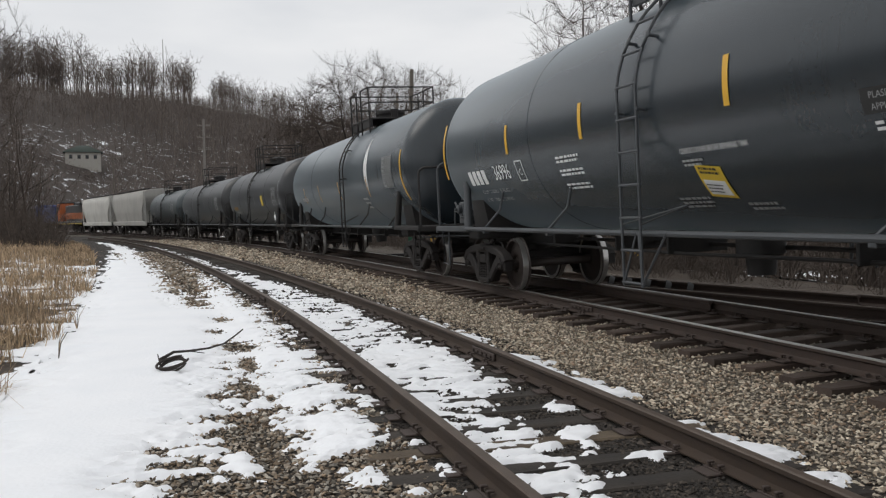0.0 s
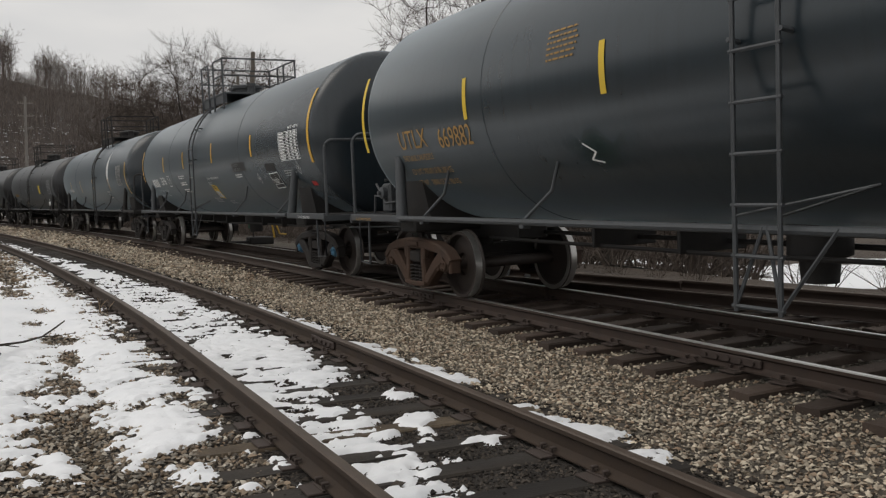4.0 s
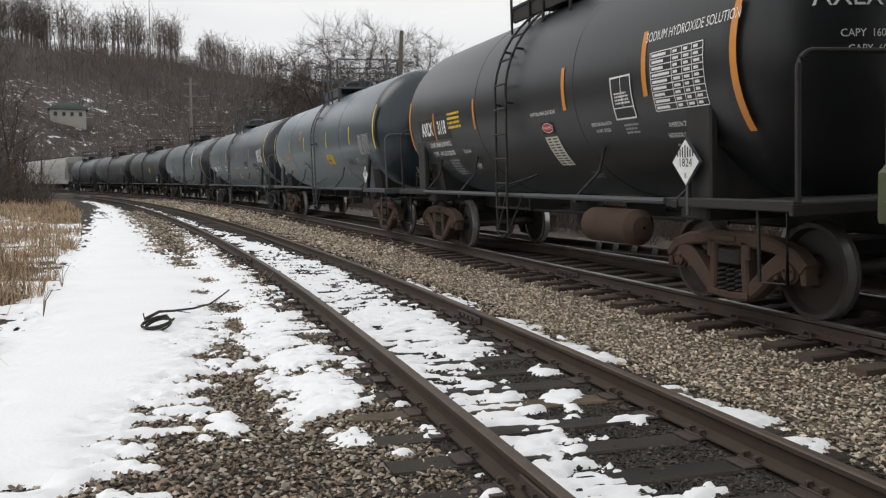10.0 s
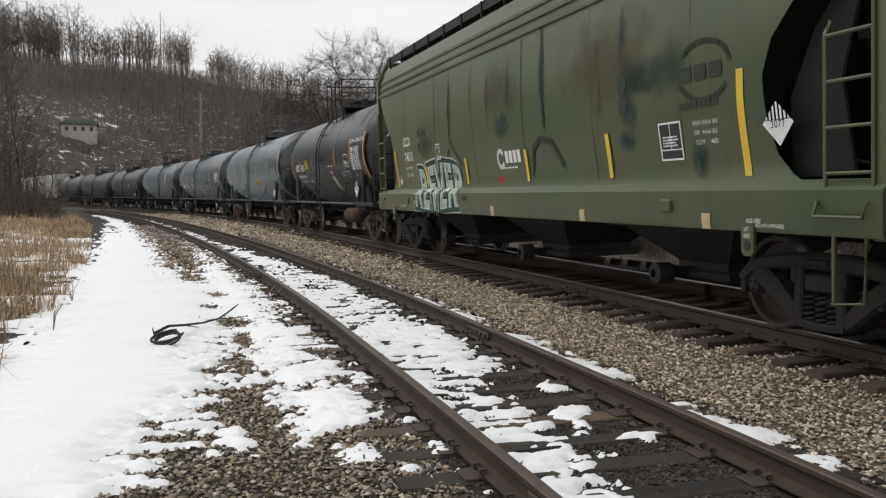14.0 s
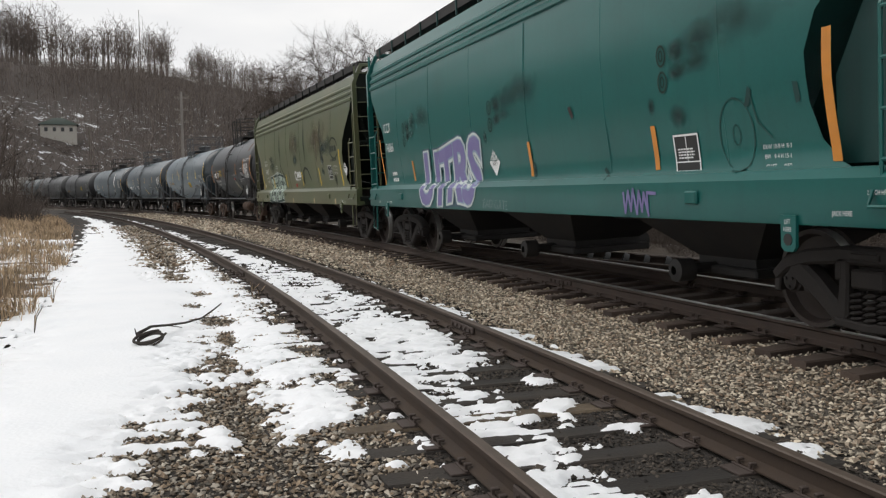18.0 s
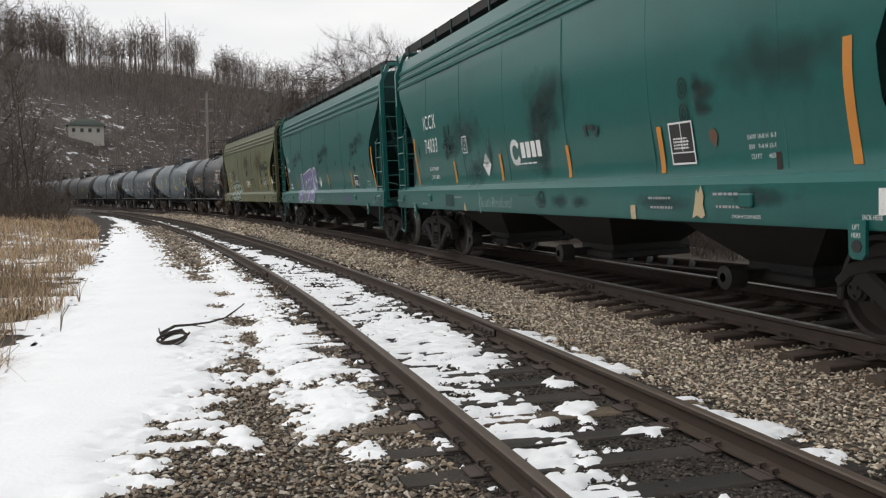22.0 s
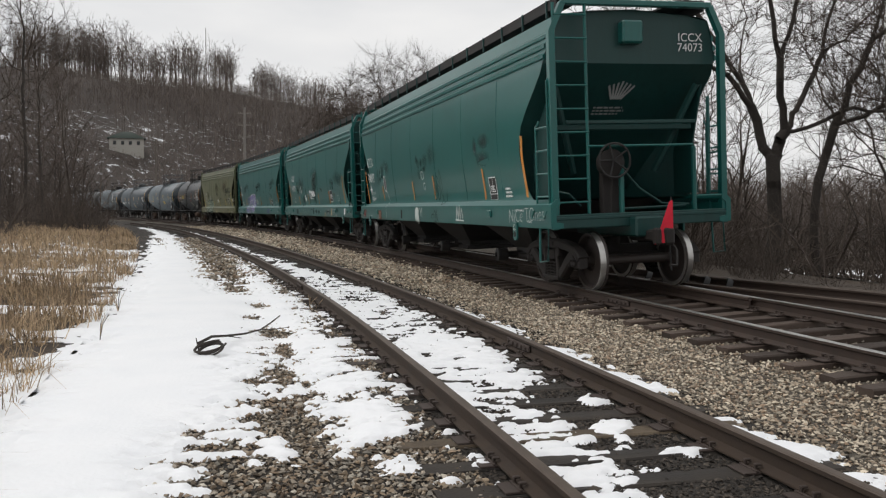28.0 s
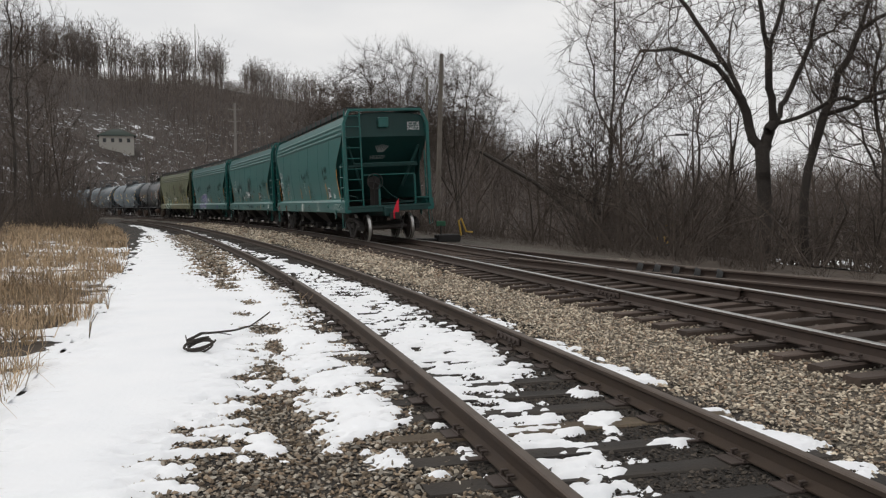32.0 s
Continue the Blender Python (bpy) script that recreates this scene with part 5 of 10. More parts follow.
    for k in range(5):
        part("valve_fitting", Geo().box(bx - 0.42 + 0.12 * k, 0.8 - 0.05 * k, zp + 0.16 + 0.05 * (k % 3), 0.09, 0.2, 0.16, 0.02), gear, car)
    part("valve_cap", Geo().lathe([(-0.05, 0.01), (-0.05, 0.09), (0.03, 0.09), (0.05, 0.03), (0.09, 0.03), (0.09, 0.01)], 10, "y", (bx - 0.2, 1.22, zp + 0.36)), gear, valve)
    part("valve_cap", Geo().lathe([(0, 0.01), (0, 0.08), (0.06, 0.08), (0.09, 0.02)], 10, "z", (bx - 0.27, 1.05, zp + 0.50)), gear, valve)
    if style == 1:
        part("air_reservoir", Geo().lathe([(-0.68, 0.02), (-0.65, 0.14), (-0.55, 0.225), (0.55, 0.225), (0.65, 0.14), (0.68, 0.02)], 20, "x", (-2.4, 1.0, 0.74)), CAST, car, "rust-brown air reservoir")
    add_couplers(car, half)
    return car, add_trucks(car, pivot, cast, cap)


# -- covered hoppers --
HOP_HALF = 7.88


def hopper_y(z):
    return float(np.interp(z, (1.0, 1.04, 1.38, 1.47, 1.6, 2.2, 2.9, 3.6, 4.0, 4.3), (1.575, 1.585, 1.585, 1.45, 1.455, 1.535, 1.565, 1.525, 1.46, 1.38)))


def hopper_end(z):
    return float(np.interp(z, (1.45, 1.52, 1.7, 2.0, 2.4, 2.7, 3.45, 3.75, 4.3), (6.95, 6.78, 6.60, 6.50, 6.48, 6.62, 7.46, 7.62, 7.62)))


def hopper_car(name, label, mat, dark, cast=CASTDARK, pivot=6.63, brake_end=-1):
    car = tagged(new(name), label, "hopper car", "cars of the train")
    hh = HOP_HALF
    zs = [1.45, 1.52, 1.7, 1.85, 2.0, 2.2, 2.4, 2.55, 2.7, 2.95, 3.2, 3.45, 3.6, 3.75, 4.0, 4.15, 4.3]
    xs = np.linspace(-1, 1, 9)
    # the side sheets, a little uneven between their seams
    for y in (1, -1):
        g = Geo()
        rows = []
        for z in zs:
            e = hopper_end(z)
            rows.append([(e * x, y * (hopper_y(z) + (0.007 * math.sin(x * 17 + z) - 0.007 if abs(x) < 0.99 and 1.6 < z < 4 else 0)), z) for x in xs])
        g.loft(rows, close=False, caps=False)
        part("side_sheet", g, mat, car, smooth=60)
        for x in np.linspace(-5.4, 5.4, 6):
            seam = Geo().loft([[(x - 0.014, y * hopper_y(z) - y * 0.004, z), (x - 0.005, y * (hopper_y(z) + 0.0018), z), (x + 0.005, y * (hopper_y(z) + 0.0018), z), (x + 0.014, y * hopper_y(z) - y * 0.004, z)] for z in np.linspace(1.5, 3.62, 9)], close=False, caps=False)
            part("weld_seam", seam, mat, car)
        for k, z in enumerate((3.70, 3.86, 4.02)):
            part("top_chord_rib", Geo().loft([[(x, y * (hopper_y(z) - 0.01), z - 0.05), (x, y * (hopper_y(z) + 0.035), z - 0.03), (x, y * (hopper_y(z) + 0.035), z + 0.02), (x, y * (hopper_y(z) - 0.01), z + 0.06)] for x in (-7.62, 7.62)]), mat, car)
        sill = [(y * 1.44, 1.475), (y * 1.50, 1.47), (y * 1.585, 1.39), (y * 1.59, 1.06), (y * 1.575, 1.02), (y * 1.38, 1.02), (y * 1.38, 1.10), (y * 1.50, 1.12), (y * 1.50, 1.33), (y * 1.42, 1.40)]
        part("side_sill", Geo().loft([[(x, a, b) for a, b in sill] for x in (-hh, -hh / 2, 0, hh / 2, hh)]), mat, car)
        for x in (-6.35, 6.35):
            tab = Geo().plate([(-0.09, 0.06), (0.09, 0.06), (0.085, -0.20), (0.05, -0.24), (-0.05, -0.24), (-0.085, -0.20)], 0.03, Matrix.Translation((x, y * 1.60, 1.04)))
            part("lifting_lug", tab, mat, car)
            part("lug_hole", Geo().lathe([(-0.017, 0.001), (-0.017, 0.05), (0.017, 0.05), (0.017, 0.001)], 12, "y", (x, y * 1.605, 0.90)), SIGNBLACK, car)
        for x in (-5.0, 5.2):
            part("defect_card_box", Geo().box(x, y * 1.60, 1.24, 0.20, 0.05, 0.13, 0.015), mat, car)
    roof = Geo()
    roof.loft([[(x, b, c) for b, c in ((-1.38, 4.30), (-1.30, 4.345), (-0.7, 4.42), (0, 4.45), (0.7, 4.42), (1.30, 4.345), (1.38, 4.30))] for x in np.linspace(-7.62, 7.62, 5)], close=False, caps=False)
    part("roof", roof, dark, car, smooth=60)
    for x in np.linspace(-6.0, 6.0, 10):
        part("roof_hatch", Geo().lathe([(4.42, 0.01), (4.42, 0.34), (4.50, 0.36), (4.54, 0.30), (4.56, 0.01)], 18, "z", (x, 0, 0)), dark, car)
    for y in (1, -1):
        part("running_board", Geo().box(0, y * 1.06, 4.60, 15.3, 0.50, 0.035, 0.006).box(0, y * 1.30, 4.53, 15.3, 0.02, 0.17, 0.004), BLACKSTEEL, car, "dark steel grating")
        for x in np.linspace(-7.3, 7.3, 15):
            part("running_board_bracket", shared(("running_board_bracket", dark.name), lambda: Geo().box(0, 0, 0, 0.035, 0.03, 0.28, 0.005), dark), None, car, m=Matrix.Translation((x, y * 1.32, 4.48)))
    for s in (1, -1):
        m = Matrix.Identity(4) if s > 0 else Matrix.Scale(-1, 4, (1, 0, 0))
        # the sloping end of the bin, its shade put into the dark colour
        g = Geo()
        prof = []
        for z in zs:
            sx = float(np.interp(z, (1.45, 3.45, 3.6, 4.3), (5.45, 7.44, 7.60, 7.60)))
            sy = float(np.interp(z, (1.45, 2.4, 3.45, 3.7, 4.0, 4.3), (0.85, 1.15, 1.40, 1.50, 1.45, 1.37)))
            e = max(hopper_end(z), sx - 0.35) if z < 3.6 else hopper_end(z)
            prof.append([(e, hopper_y(z) - 0.004, z), (sx, sy, z), (sx, 0, z), (sx, -sy, z), (e, -hopper_y(z) + 0.004, z)])
        prof.append([(7.60, 1.37, 4.301), (7.60, 1.0, 4.38), (7.60, 0, 4.45), (7.60, -1.0, 4.38), (7.60, -1.37, 4.301)])
        g.loft(prof, close=False, caps=False)
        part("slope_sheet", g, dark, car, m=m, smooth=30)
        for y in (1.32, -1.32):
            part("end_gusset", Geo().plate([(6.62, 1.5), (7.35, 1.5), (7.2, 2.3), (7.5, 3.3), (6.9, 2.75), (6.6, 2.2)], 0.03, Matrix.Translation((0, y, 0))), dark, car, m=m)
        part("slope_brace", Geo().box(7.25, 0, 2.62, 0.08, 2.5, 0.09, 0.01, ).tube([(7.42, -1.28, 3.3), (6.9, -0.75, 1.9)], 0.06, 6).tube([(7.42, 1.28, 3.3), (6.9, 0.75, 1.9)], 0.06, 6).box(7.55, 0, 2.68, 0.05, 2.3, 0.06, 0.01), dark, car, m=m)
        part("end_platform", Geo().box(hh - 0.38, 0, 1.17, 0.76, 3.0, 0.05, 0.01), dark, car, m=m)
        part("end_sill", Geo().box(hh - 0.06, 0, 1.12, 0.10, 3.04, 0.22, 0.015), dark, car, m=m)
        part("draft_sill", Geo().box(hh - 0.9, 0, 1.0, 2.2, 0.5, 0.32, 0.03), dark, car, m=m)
        for y in (1.49, -1.49):
            part("corner_post", Geo().loft([[(hh - 0.075 + dx * 0.055, y + dy * 0.05, z) for dx, dy in ((-1, -1), (1, -1), (1, 1), (-1, 1))] for z in (1.0, 4.05)] + [[(hh - 0.075 + dx * 0.055, y * 0.86 + dy * 0.05, 4.50) for dx, dy in ((-1, -1), (1, -1), (1, 1), (-1, 1))]]), mat, car, m=m)
        part("end_arch", Geo().box(hh - 0.075, 0, 4.50, 0.12, 2.6, 0.09, 0.012), mat, car, m=m)
        # ladders on side and end
        side = []
        for x in (hh - 0.12, hh - 0.62):
            side.append(("ladder_rail", [(x, 1.555, 1.05), (x, 1.555, 2.62 if x < hh - 0.3 else 3.3), (x, 1.50, 2.72 if x < hh - 0.3 else 3.4)], 0.018))
        for k in range(4):
            z = 1.52 + 0.36 * k
            side.append(("ladder_rung", [(hh - 0.12, 1.555, z), (hh - 0.62, 1.555, z)], 0.016))
        side.append(("sill_grab", [(hh - 0.66, 1.60, 1.30), (hh - 0.66, 1.64, 1.18), (hh - 0.14, 1.64, 1.18), (hh - 0.14, 1.60, 1.30)], 0.016))
        side.append(("corner_step", [(hh - 0.18, 1.56, 1.05), (hh - 0.18, 1.58, 0.52), (hh - 0.50, 1.58, 0.48), (hh - 0.52, 1.56, 1.05)], 0.02))
        for what, line, thick in side:
            part(what, Geo().tube(line, thick, 6), mat, car, m=m)
            part(what, Geo().tube([(x, -y, z) for x, y, z in line], thick, 6), mat, car, m=m)
        for y in (1.45, 0.92):
            part("ladder_rail", Geo().tube([(hh - 0.05, y, 1.2), (hh - 0.05, y, 4.48)], 0.028, 6), mat, car, m=m)
        for k in range(9):
            z = 1.42 + 0.36 * k
            part("ladder_rung", Geo().tube([(hh - 0.03, 1.45, z), (hh - 0.03, 0.90, z)], 0.016, 6), mat, car, m=m)
        rail = Geo()
        rail.tube([(hh - 0.03, 0.92, 2.28), (hh - 0.03, -0.92, 2.28), (hh - 0.03, -0.95, 2.24), (hh - 0.03, -0.95, 1.2)], 0.02, 6)
        rail.tube([(hh - 0.04, -1.48, 1.45), (hh - 0.04, -0.95, 1.45)], 0.02, 6)
        rail.box(hh - 0.06, -0.95, 1.7, 0.07, 0.06, 1.1, 0.01)
        rail.box(hh - 0.10, 0.33, 1.62, 0.07, 0.07, 0.95, 0.01)
        for z in (1.5, 1.8, 2.16):
            rail.tube([(hh - 0.04, -1.48, z), (hh - 0.45, -1.48, z)], 0.014, 5)
        rail.box(hh - 0.45, -1.48, 2.1, 0.05, 0.05, 2.0, 0.008)
        part("end_railing", rail, mat, car, m=m)
        pipes = Geo()
        pipes.tube([(hh - 0.35, 0.2, 1.95), (hh - 0.30, -0.1, 1.6), (hh - 0.30, -0.5, 1.35), (hh - 0.3, -1.0, 1.32)], 0.018, 6)
        pipes.tube([(hh - 0.40, 0.9, 1.35), (hh - 0.40, 1.1, 1.55), (hh - 0.6, 1.3, 1.62)], 0.018, 6)
        pipes.tube([(hh - 0.25, 0.6, 1.28), (hh - 0.25, -0.9, 1.30)], 0.022, 6)
        part("brake_pipe", pipes, dark, car, m=m)
        if s == brake_end:
            wheel = Geo()
            wheel.tube([(hh + 0.02, 0.50 + 0.27 * math.cos(a), 2.05 + 0.27 * math.sin(a)) for a in np.linspace(0, 2 * math.pi, 21)], 0.02, 6, caps=False)
            for k in range(5):
                a = k * 2 * math.pi / 5
                wheel.tube([(hh - 0.01, 0.50, 2.05), (hh + 0.02, 0.50 + 0.26 * math.cos(a), 2.05 + 0.26 * math.sin(a))], 0.016, 5)
            part("brake_wheel", wheel, BLACKSTEEL, car, m=m)
            part("brake_housing", Geo().lathe([(-0.22, 0.02), (-0.22, 0.20), (-0.05, 0.22), (-0.02, 0.10), (0.0, 0.02)], 18, "x", (hh - 0.02, 0.50, 2.02)).box(hh - 0.25, 0.45, 1.6, 0.12, 0.35, 0.9, 0.02).tube([(hh - 0.06, 0.52, 1.8), (hh - 0.06, 0.55, 1.2)], 0.014, 5), CASTDARK, car, m=m)
            part("end_hatch_box", Geo().box(7.66, 0.05, 4.08, 0.22, 0.36, 0.36, 0.03), mat, car, m=m)
    for x in (-4.1, 0.0, 4.1):
        bin_ = Geo()
        bin_.loft([[(x - 1.9, -1.4, 1.42), (x + 1.9, -1.4, 1.42), (x + 1.9, 1.4, 1.42), (x - 1.9, 1.4, 1.42)], [(x - 0.5, -0.55, 0.52), (x + 0.5, -0.55, 0.52), (x + 0.5, 0.55, 0.52), (x - 0.5, 0.55, 0.52)], [(x - 0.5, -0.55, 0.32), (x + 0.5, -0.55, 0.32), (x + 0.5, 0.55, 0.32), (x - 0.5, 0.55, 0.32)]])
        part("outlet_hopper", bin_, BLACKSTEEL, car)
        part("outlet_gate", Geo().box(x, 0, 0.38, 1.25, 1.3, 0.10, 0.02).lathe([(-0.10, 0.02), (-0.10, 0.13), (0.10, 0.13), (0.12, 0.05)], 14, "y", (x + 0.2, 0.98, 0.40)).lathe([(-0.10, 0.02), (-0.10, 0.13), (0.10, 0.13), (0.12, 0.05)], 14, "y", (x + 0.2, -0.98, 0.40)).tube([(x + 0.2, -0.9, 0.4), (x + 0.2, 0.9, 0.4)], 0.06, 8), BLACKSTEEL, car)
    part("center_sill", Geo().box(0, 0, 1.0, 2 * hh - 1.0, 0.4, 0.3, 0.02), BLACKSTEEL, car)
    add_couplers(car, hh + 0.64)
    return car, add_trucks(car, pivot, cast)
import collections

# ---- bare winter trees and brush ----
def grow(seed, trunk, wanted, step, tip, needle, rounds=60, rise=0.12, power=2.35, wander=0.16, needles=2.0, reach=1.1, limbs=(), spray=0.0):
    """A bare tree: shoots leave the trunk towards wanted places until they reach them. Gives (start, end, radius, radius) of each stretch."""
    rng = np.random.default_rng(seed)
    pos, parent = [np.array(q, float) for q in trunk], [-1] + list(range(len(trunk) - 1))
    ends = []
    for line in limbs:
        last = len(trunk) - 1
        if not isinstance(line[0], tuple):
            last, line = ends[line[0]], line[1:]
        for q in stem([pos[last], *line], max(4, int(3.2 * len(line))))[1:]:
            pos.append(q + rng.normal(0, 0.04, 3))
            parent.append(last)
            last = len(pos) - 1
        ends.append(last)
    want = np.asarray(wanted, float)
    P = np.array(pos)
    dist = np.linalg.norm(want[:, None] - P[None], axis=2)
    near, away = dist.argmin(1), dist.min(1)
    near = np.maximum(near, len(trunk) // 3)
    shoots = collections.Counter()
    for _ in range(rounds):
        if not len(want):
            break
        fresh = []
        for i in np.unique(near):
            if shoots[i] > 3:
                continue
            d = want[near == i] - pos[i]
            d = (d / (np.linalg.norm(d, axis=1, keepdims=True) + 1e-9)).mean(0) + rng.normal(0, wander, 3) + (0, 0, rise)
            shoots[i] += 1
            fresh.append((i, pos[i] + d / (np.linalg.norm(d) + 1e-9) * step * rng.uniform(0.75, 1.2)))
        if not fresh:
            break
        o = len(pos)
        for i, q in fresh:
            pos.append(q)
            parent.append(int(i))
        Q = np.array([q for _, q in fresh])
        dist = np.linalg.norm(want[:, None] - Q[None], axis=2)
        k = dist.argmin(1)
        better = dist[np.arange(len(want)), k] < away
        near, away = np.where(better, k + o, near), np.where(better, dist[np.arange(len(want)), k], away)
        left = away > step * reach
        want, near, away = want[left], near[left], away[left]
    n = len(pos)
    total, kids = np.zeros(n), np.zeros(n, int)
    radius = np.full(n, tip)
    for i in range(n - 1, -1, -1):
        if kids[i]:
            radius[i] = max(tip, total[i] ** (1 / power))
        if parent[i] >= 0:
            total[parent[i]] += radius[i] ** power
            kids[parent[i]] += 1
    segs = []
    for i in range(1, n):
        q = parent[i]
        if kids[i] > 1 and radius[i] > 0.04:
            # a rounded end where a limb forks
            d = pos[i] - pos[q]
            d /= np.linalg.norm(d) + 1e-9
            segs += [(pos[i], pos[i] + d * radius[i] * 0.6, radius[i], radius[i] * 0.85), (pos[i] + d * radius[i] * 0.6, pos[i] + d * radius[i], radius[i] * 0.85, max(0.036, radius[i] * 0.3))]
        r0 = min(radius[q], radius[i] * 1.25)
        segs.append((pos[q], pos[i], r0, radius[i]))
        if spray and radius[i] < tip * 3.2:
            d = pos[i] - pos[q]
            d /= np.linalg.norm(d) + 1e-9
            for _ in range(rng.poisson(spray)):
                e = d + rng.normal(0, 0.42, 3) + (0, 0, 0.22)
                e /= np.linalg.norm(e)
                long = needle * rng.uniform(0.6, 1.5)
                bend = e + rng.normal(0, 0.14, 3) + (0, 0, 0.1)
                a, b = pos[i], pos[i] + e * long * 0.5
                c2 = b + bend / np.linalg.norm(bend) * long * 0.5
                segs += [(a, b, tip * 0.8, tip * 0.55), (b, c2, tip * 0.55, 0.0)]
                for u in (0.3, 0.55, 0.75):
                    s = e + rng.normal(0, 0.5, 3) + (0, 0, 0.15)
                    o = a + (c2 - a) * u
                    segs.append((o, o + s / np.linalg.norm(s) * long * rng.uniform(0.25, 0.5), tip * 0.5, 0.0))
        elif radius[i] < tip * 2.2 and needle:
            d = pos[i] - pos[q]
            d /= np.linalg.norm(d) + 1e-9
            for _ in range(rng.poisson(needles if kids[i] else needles * 1.5)):
                e = d + rng.normal(0, 0.55, 3) + (0, 0, 0.25)
                segs.append((pos[i], pos[i] + e / np.linalg.norm(e) * needle * rng.uniform(0.5, 1.3), tip * 0.8, 0.0))
    return segs


def shoots(rng, p, d, length, r, kids, spread=0.55, up=0.3, bend=0.10, bare=0.3, segs=None, least=0.0):
    """A limb with side shoots, which bear shoots in turn: kids gives how many at each order. Stretches as grow() gives them."""
    segs = [] if segs is None else segs
    r = max(r, least)
    p, d = np.array(p, float), np.array(d, float)
    d /= np.linalg.norm(d)
    if not kids:
        segs.append((p, p + d * length, r, 0.0))
        return segs
    n = len(kids)
    line, ways = [p], [d]
    for _ in range(n):
        d = d + rng.normal(0, bend, 3) + (0, 0, up / n)
        d /= np.linalg.norm(d)
        line.append(line[-1] + d * length / n)
        ways.append(d)
    for i in range(n):
        segs.append((line[i], line[i + 1], r * (1 - 0.75 * i / n), 0.0 if i == n - 1 else r * (1 - 0.75 * (i + 1) / n)))
    turn = rng.uniform(0, 6.28)
    for k in range(kids[0]):
        u = bare + (1 - bare) * (k + rng.uniform(0.1, 0.9)) / kids[0]
        i = min(n - 1, int(u * n))
        at = line[i] + (line[i + 1] - line[i]) * (u * n - i)
        turn += 2.4 + rng.normal(0, 0.3)
        w = ways[i + 1]
        a = np.cross(w, (0, 0, 1.0) if abs(w[2]) < 0.9 else (1.0, 0, 0))
        a /= np.linalg.norm(a)
        out = a * math.cos(turn) + np.cross(w, a) * math.sin(turn)
        sp = spread * rng.uniform(0.6, 1.35)
        shoots(rng, at, w + out * sp, length * rng.uniform(0.75, 1.1) * (1.05 - 0.6 * u) * 0.62, r * (1 - 0.75 * u) * 0.55, kids[1:], spread, up, bend * 1.25, 0.15, segs, least)
    return segs


def tubes(segs, n):
    """Tapered bars and pointed twigs for many stretches at once: vertices and triangles."""
    V, F, o = [], [], 0
    for pointed in (False, True):
        some = [s for s in segs if (s[3] <= 0) == pointed]
        if not some:
            continue
        a, b = np.array([s[0] for s in some], float), np.array([s[1] for s in some], float)
        ra, rb = np.array([s[2] for s in some]), np.array([s[3] for s in some])
        d = b - a
        d /= np.linalg.norm(d, axis=1, keepdims=True) + 1e-9
        ref = np.where(np.abs(d[:, 2:3]) < 0.9, np.array([[0, 0, 1.0]]), np.array([[1.0, 0, 0]]))
        u = np.cross(d, ref)
        u /= np.linalg.norm(u, axis=1, keepdims=True) + 1e-9
        w = np.cross(d, u)
        ang = 2 * np.pi * np.arange(n) / n
        ring = u[:, None] * np.cos(ang)[None, :, None] + w[:, None] * np.sin(ang)[None, :, None]
        k = np.arange(n)
        if pointed:
            v = np.concatenate([a[:, None] + ring * ra[:, None, None], b[:, None]], 1)
            f = np.stack([k, (k + 1) % n, np.full(n, n)], 1)
        else:
            v = np.concatenate([a[:, None] + ring * ra[:, None, None], b[:, None] + ring * rb[:, None, None]], 1)
            f = np.concatenate([np.stack([k, (k + 1) % n, n + (k + 1) % n], 1), np.stack([k, n + (k + 1) % n, n + k], 1)])
        m = v.shape[1]
        V.append(v.reshape(-1, 3))
        F.append((f[None] + (np.arange(len(some)) * m)[:, None, None]).reshape(-1, 3) + o)
        o += len(some) * m
    return np.concatenate(V), np.concatenate(F)


def crown_points(rng, n, centre, radii, hollow=0.35, floor=-0.6):
    """Places spread through a crown, more of them near its outside."""
    p = rng.normal(0, 1, (n * 3, 3))
    p /= np.linalg.norm(p, axis=1, keepdims=True)
    p = p[p[:, 2] > floor][:n]
    r = hollow + (1 - hollow) * rng.uniform(0, 1, (len(p), 1)) ** 0.6
    r *= 0.8 + 0.35 * rng.random((len(p), 1))
    return np.array(centre) + p * r * np.array(radii)


def stem(points, n=8):
    """A trunk's line through points, in even stretches."""
    pts = np.array(points, float)
    t = np.linspace(0, len(pts) - 1, n)
    return np.stack([np.interp(t, np.arange(len(pts)), pts[:, k]) for k in range(3)], 1)


def tree(name, label, x, y, segs, thick=0.035, mat=None, flare=1.0):
    """A tree in two parts: its trunk with the large limbs, and its crown of twigs."""
    stout = lambda r: r * (1 + (flare - 1) * min(1.0, max(0.0, (r - 0.03) / 0.06)))
    segs = [(a, b, stout(ra), stout(rb)) for a, b, ra, rb in segs]
    over = lambda a, b, r: (np.asarray(b) - a) / (np.linalg.norm(np.asarray(b) - a) + 1e-9) * r * 0.55
    segs = [(a - over(a, b, rb), b + over(a, b, rb), ra, rb) if rb >= thick else (a, b, ra, rb) for a, b, ra, rb in segs]
    z = float(ground_height(np.array([x]), np.array([y]))[0]) - 0.1
    ob = tagged(new(name), label, "tree", "bare trees")
    ob.matrix_basis = Matrix.Translation((x, y, z))
    part("trunk", raw_mesh("trunk", *tubes([s for s in segs if s[3] >= thick], 8), mat or BARK, smooth=True), None, ob)
    part("crown", raw_mesh("crown", *tubes([s for s in segs if s[3] < thick], 3), TWIG), None, ob)
    return ob


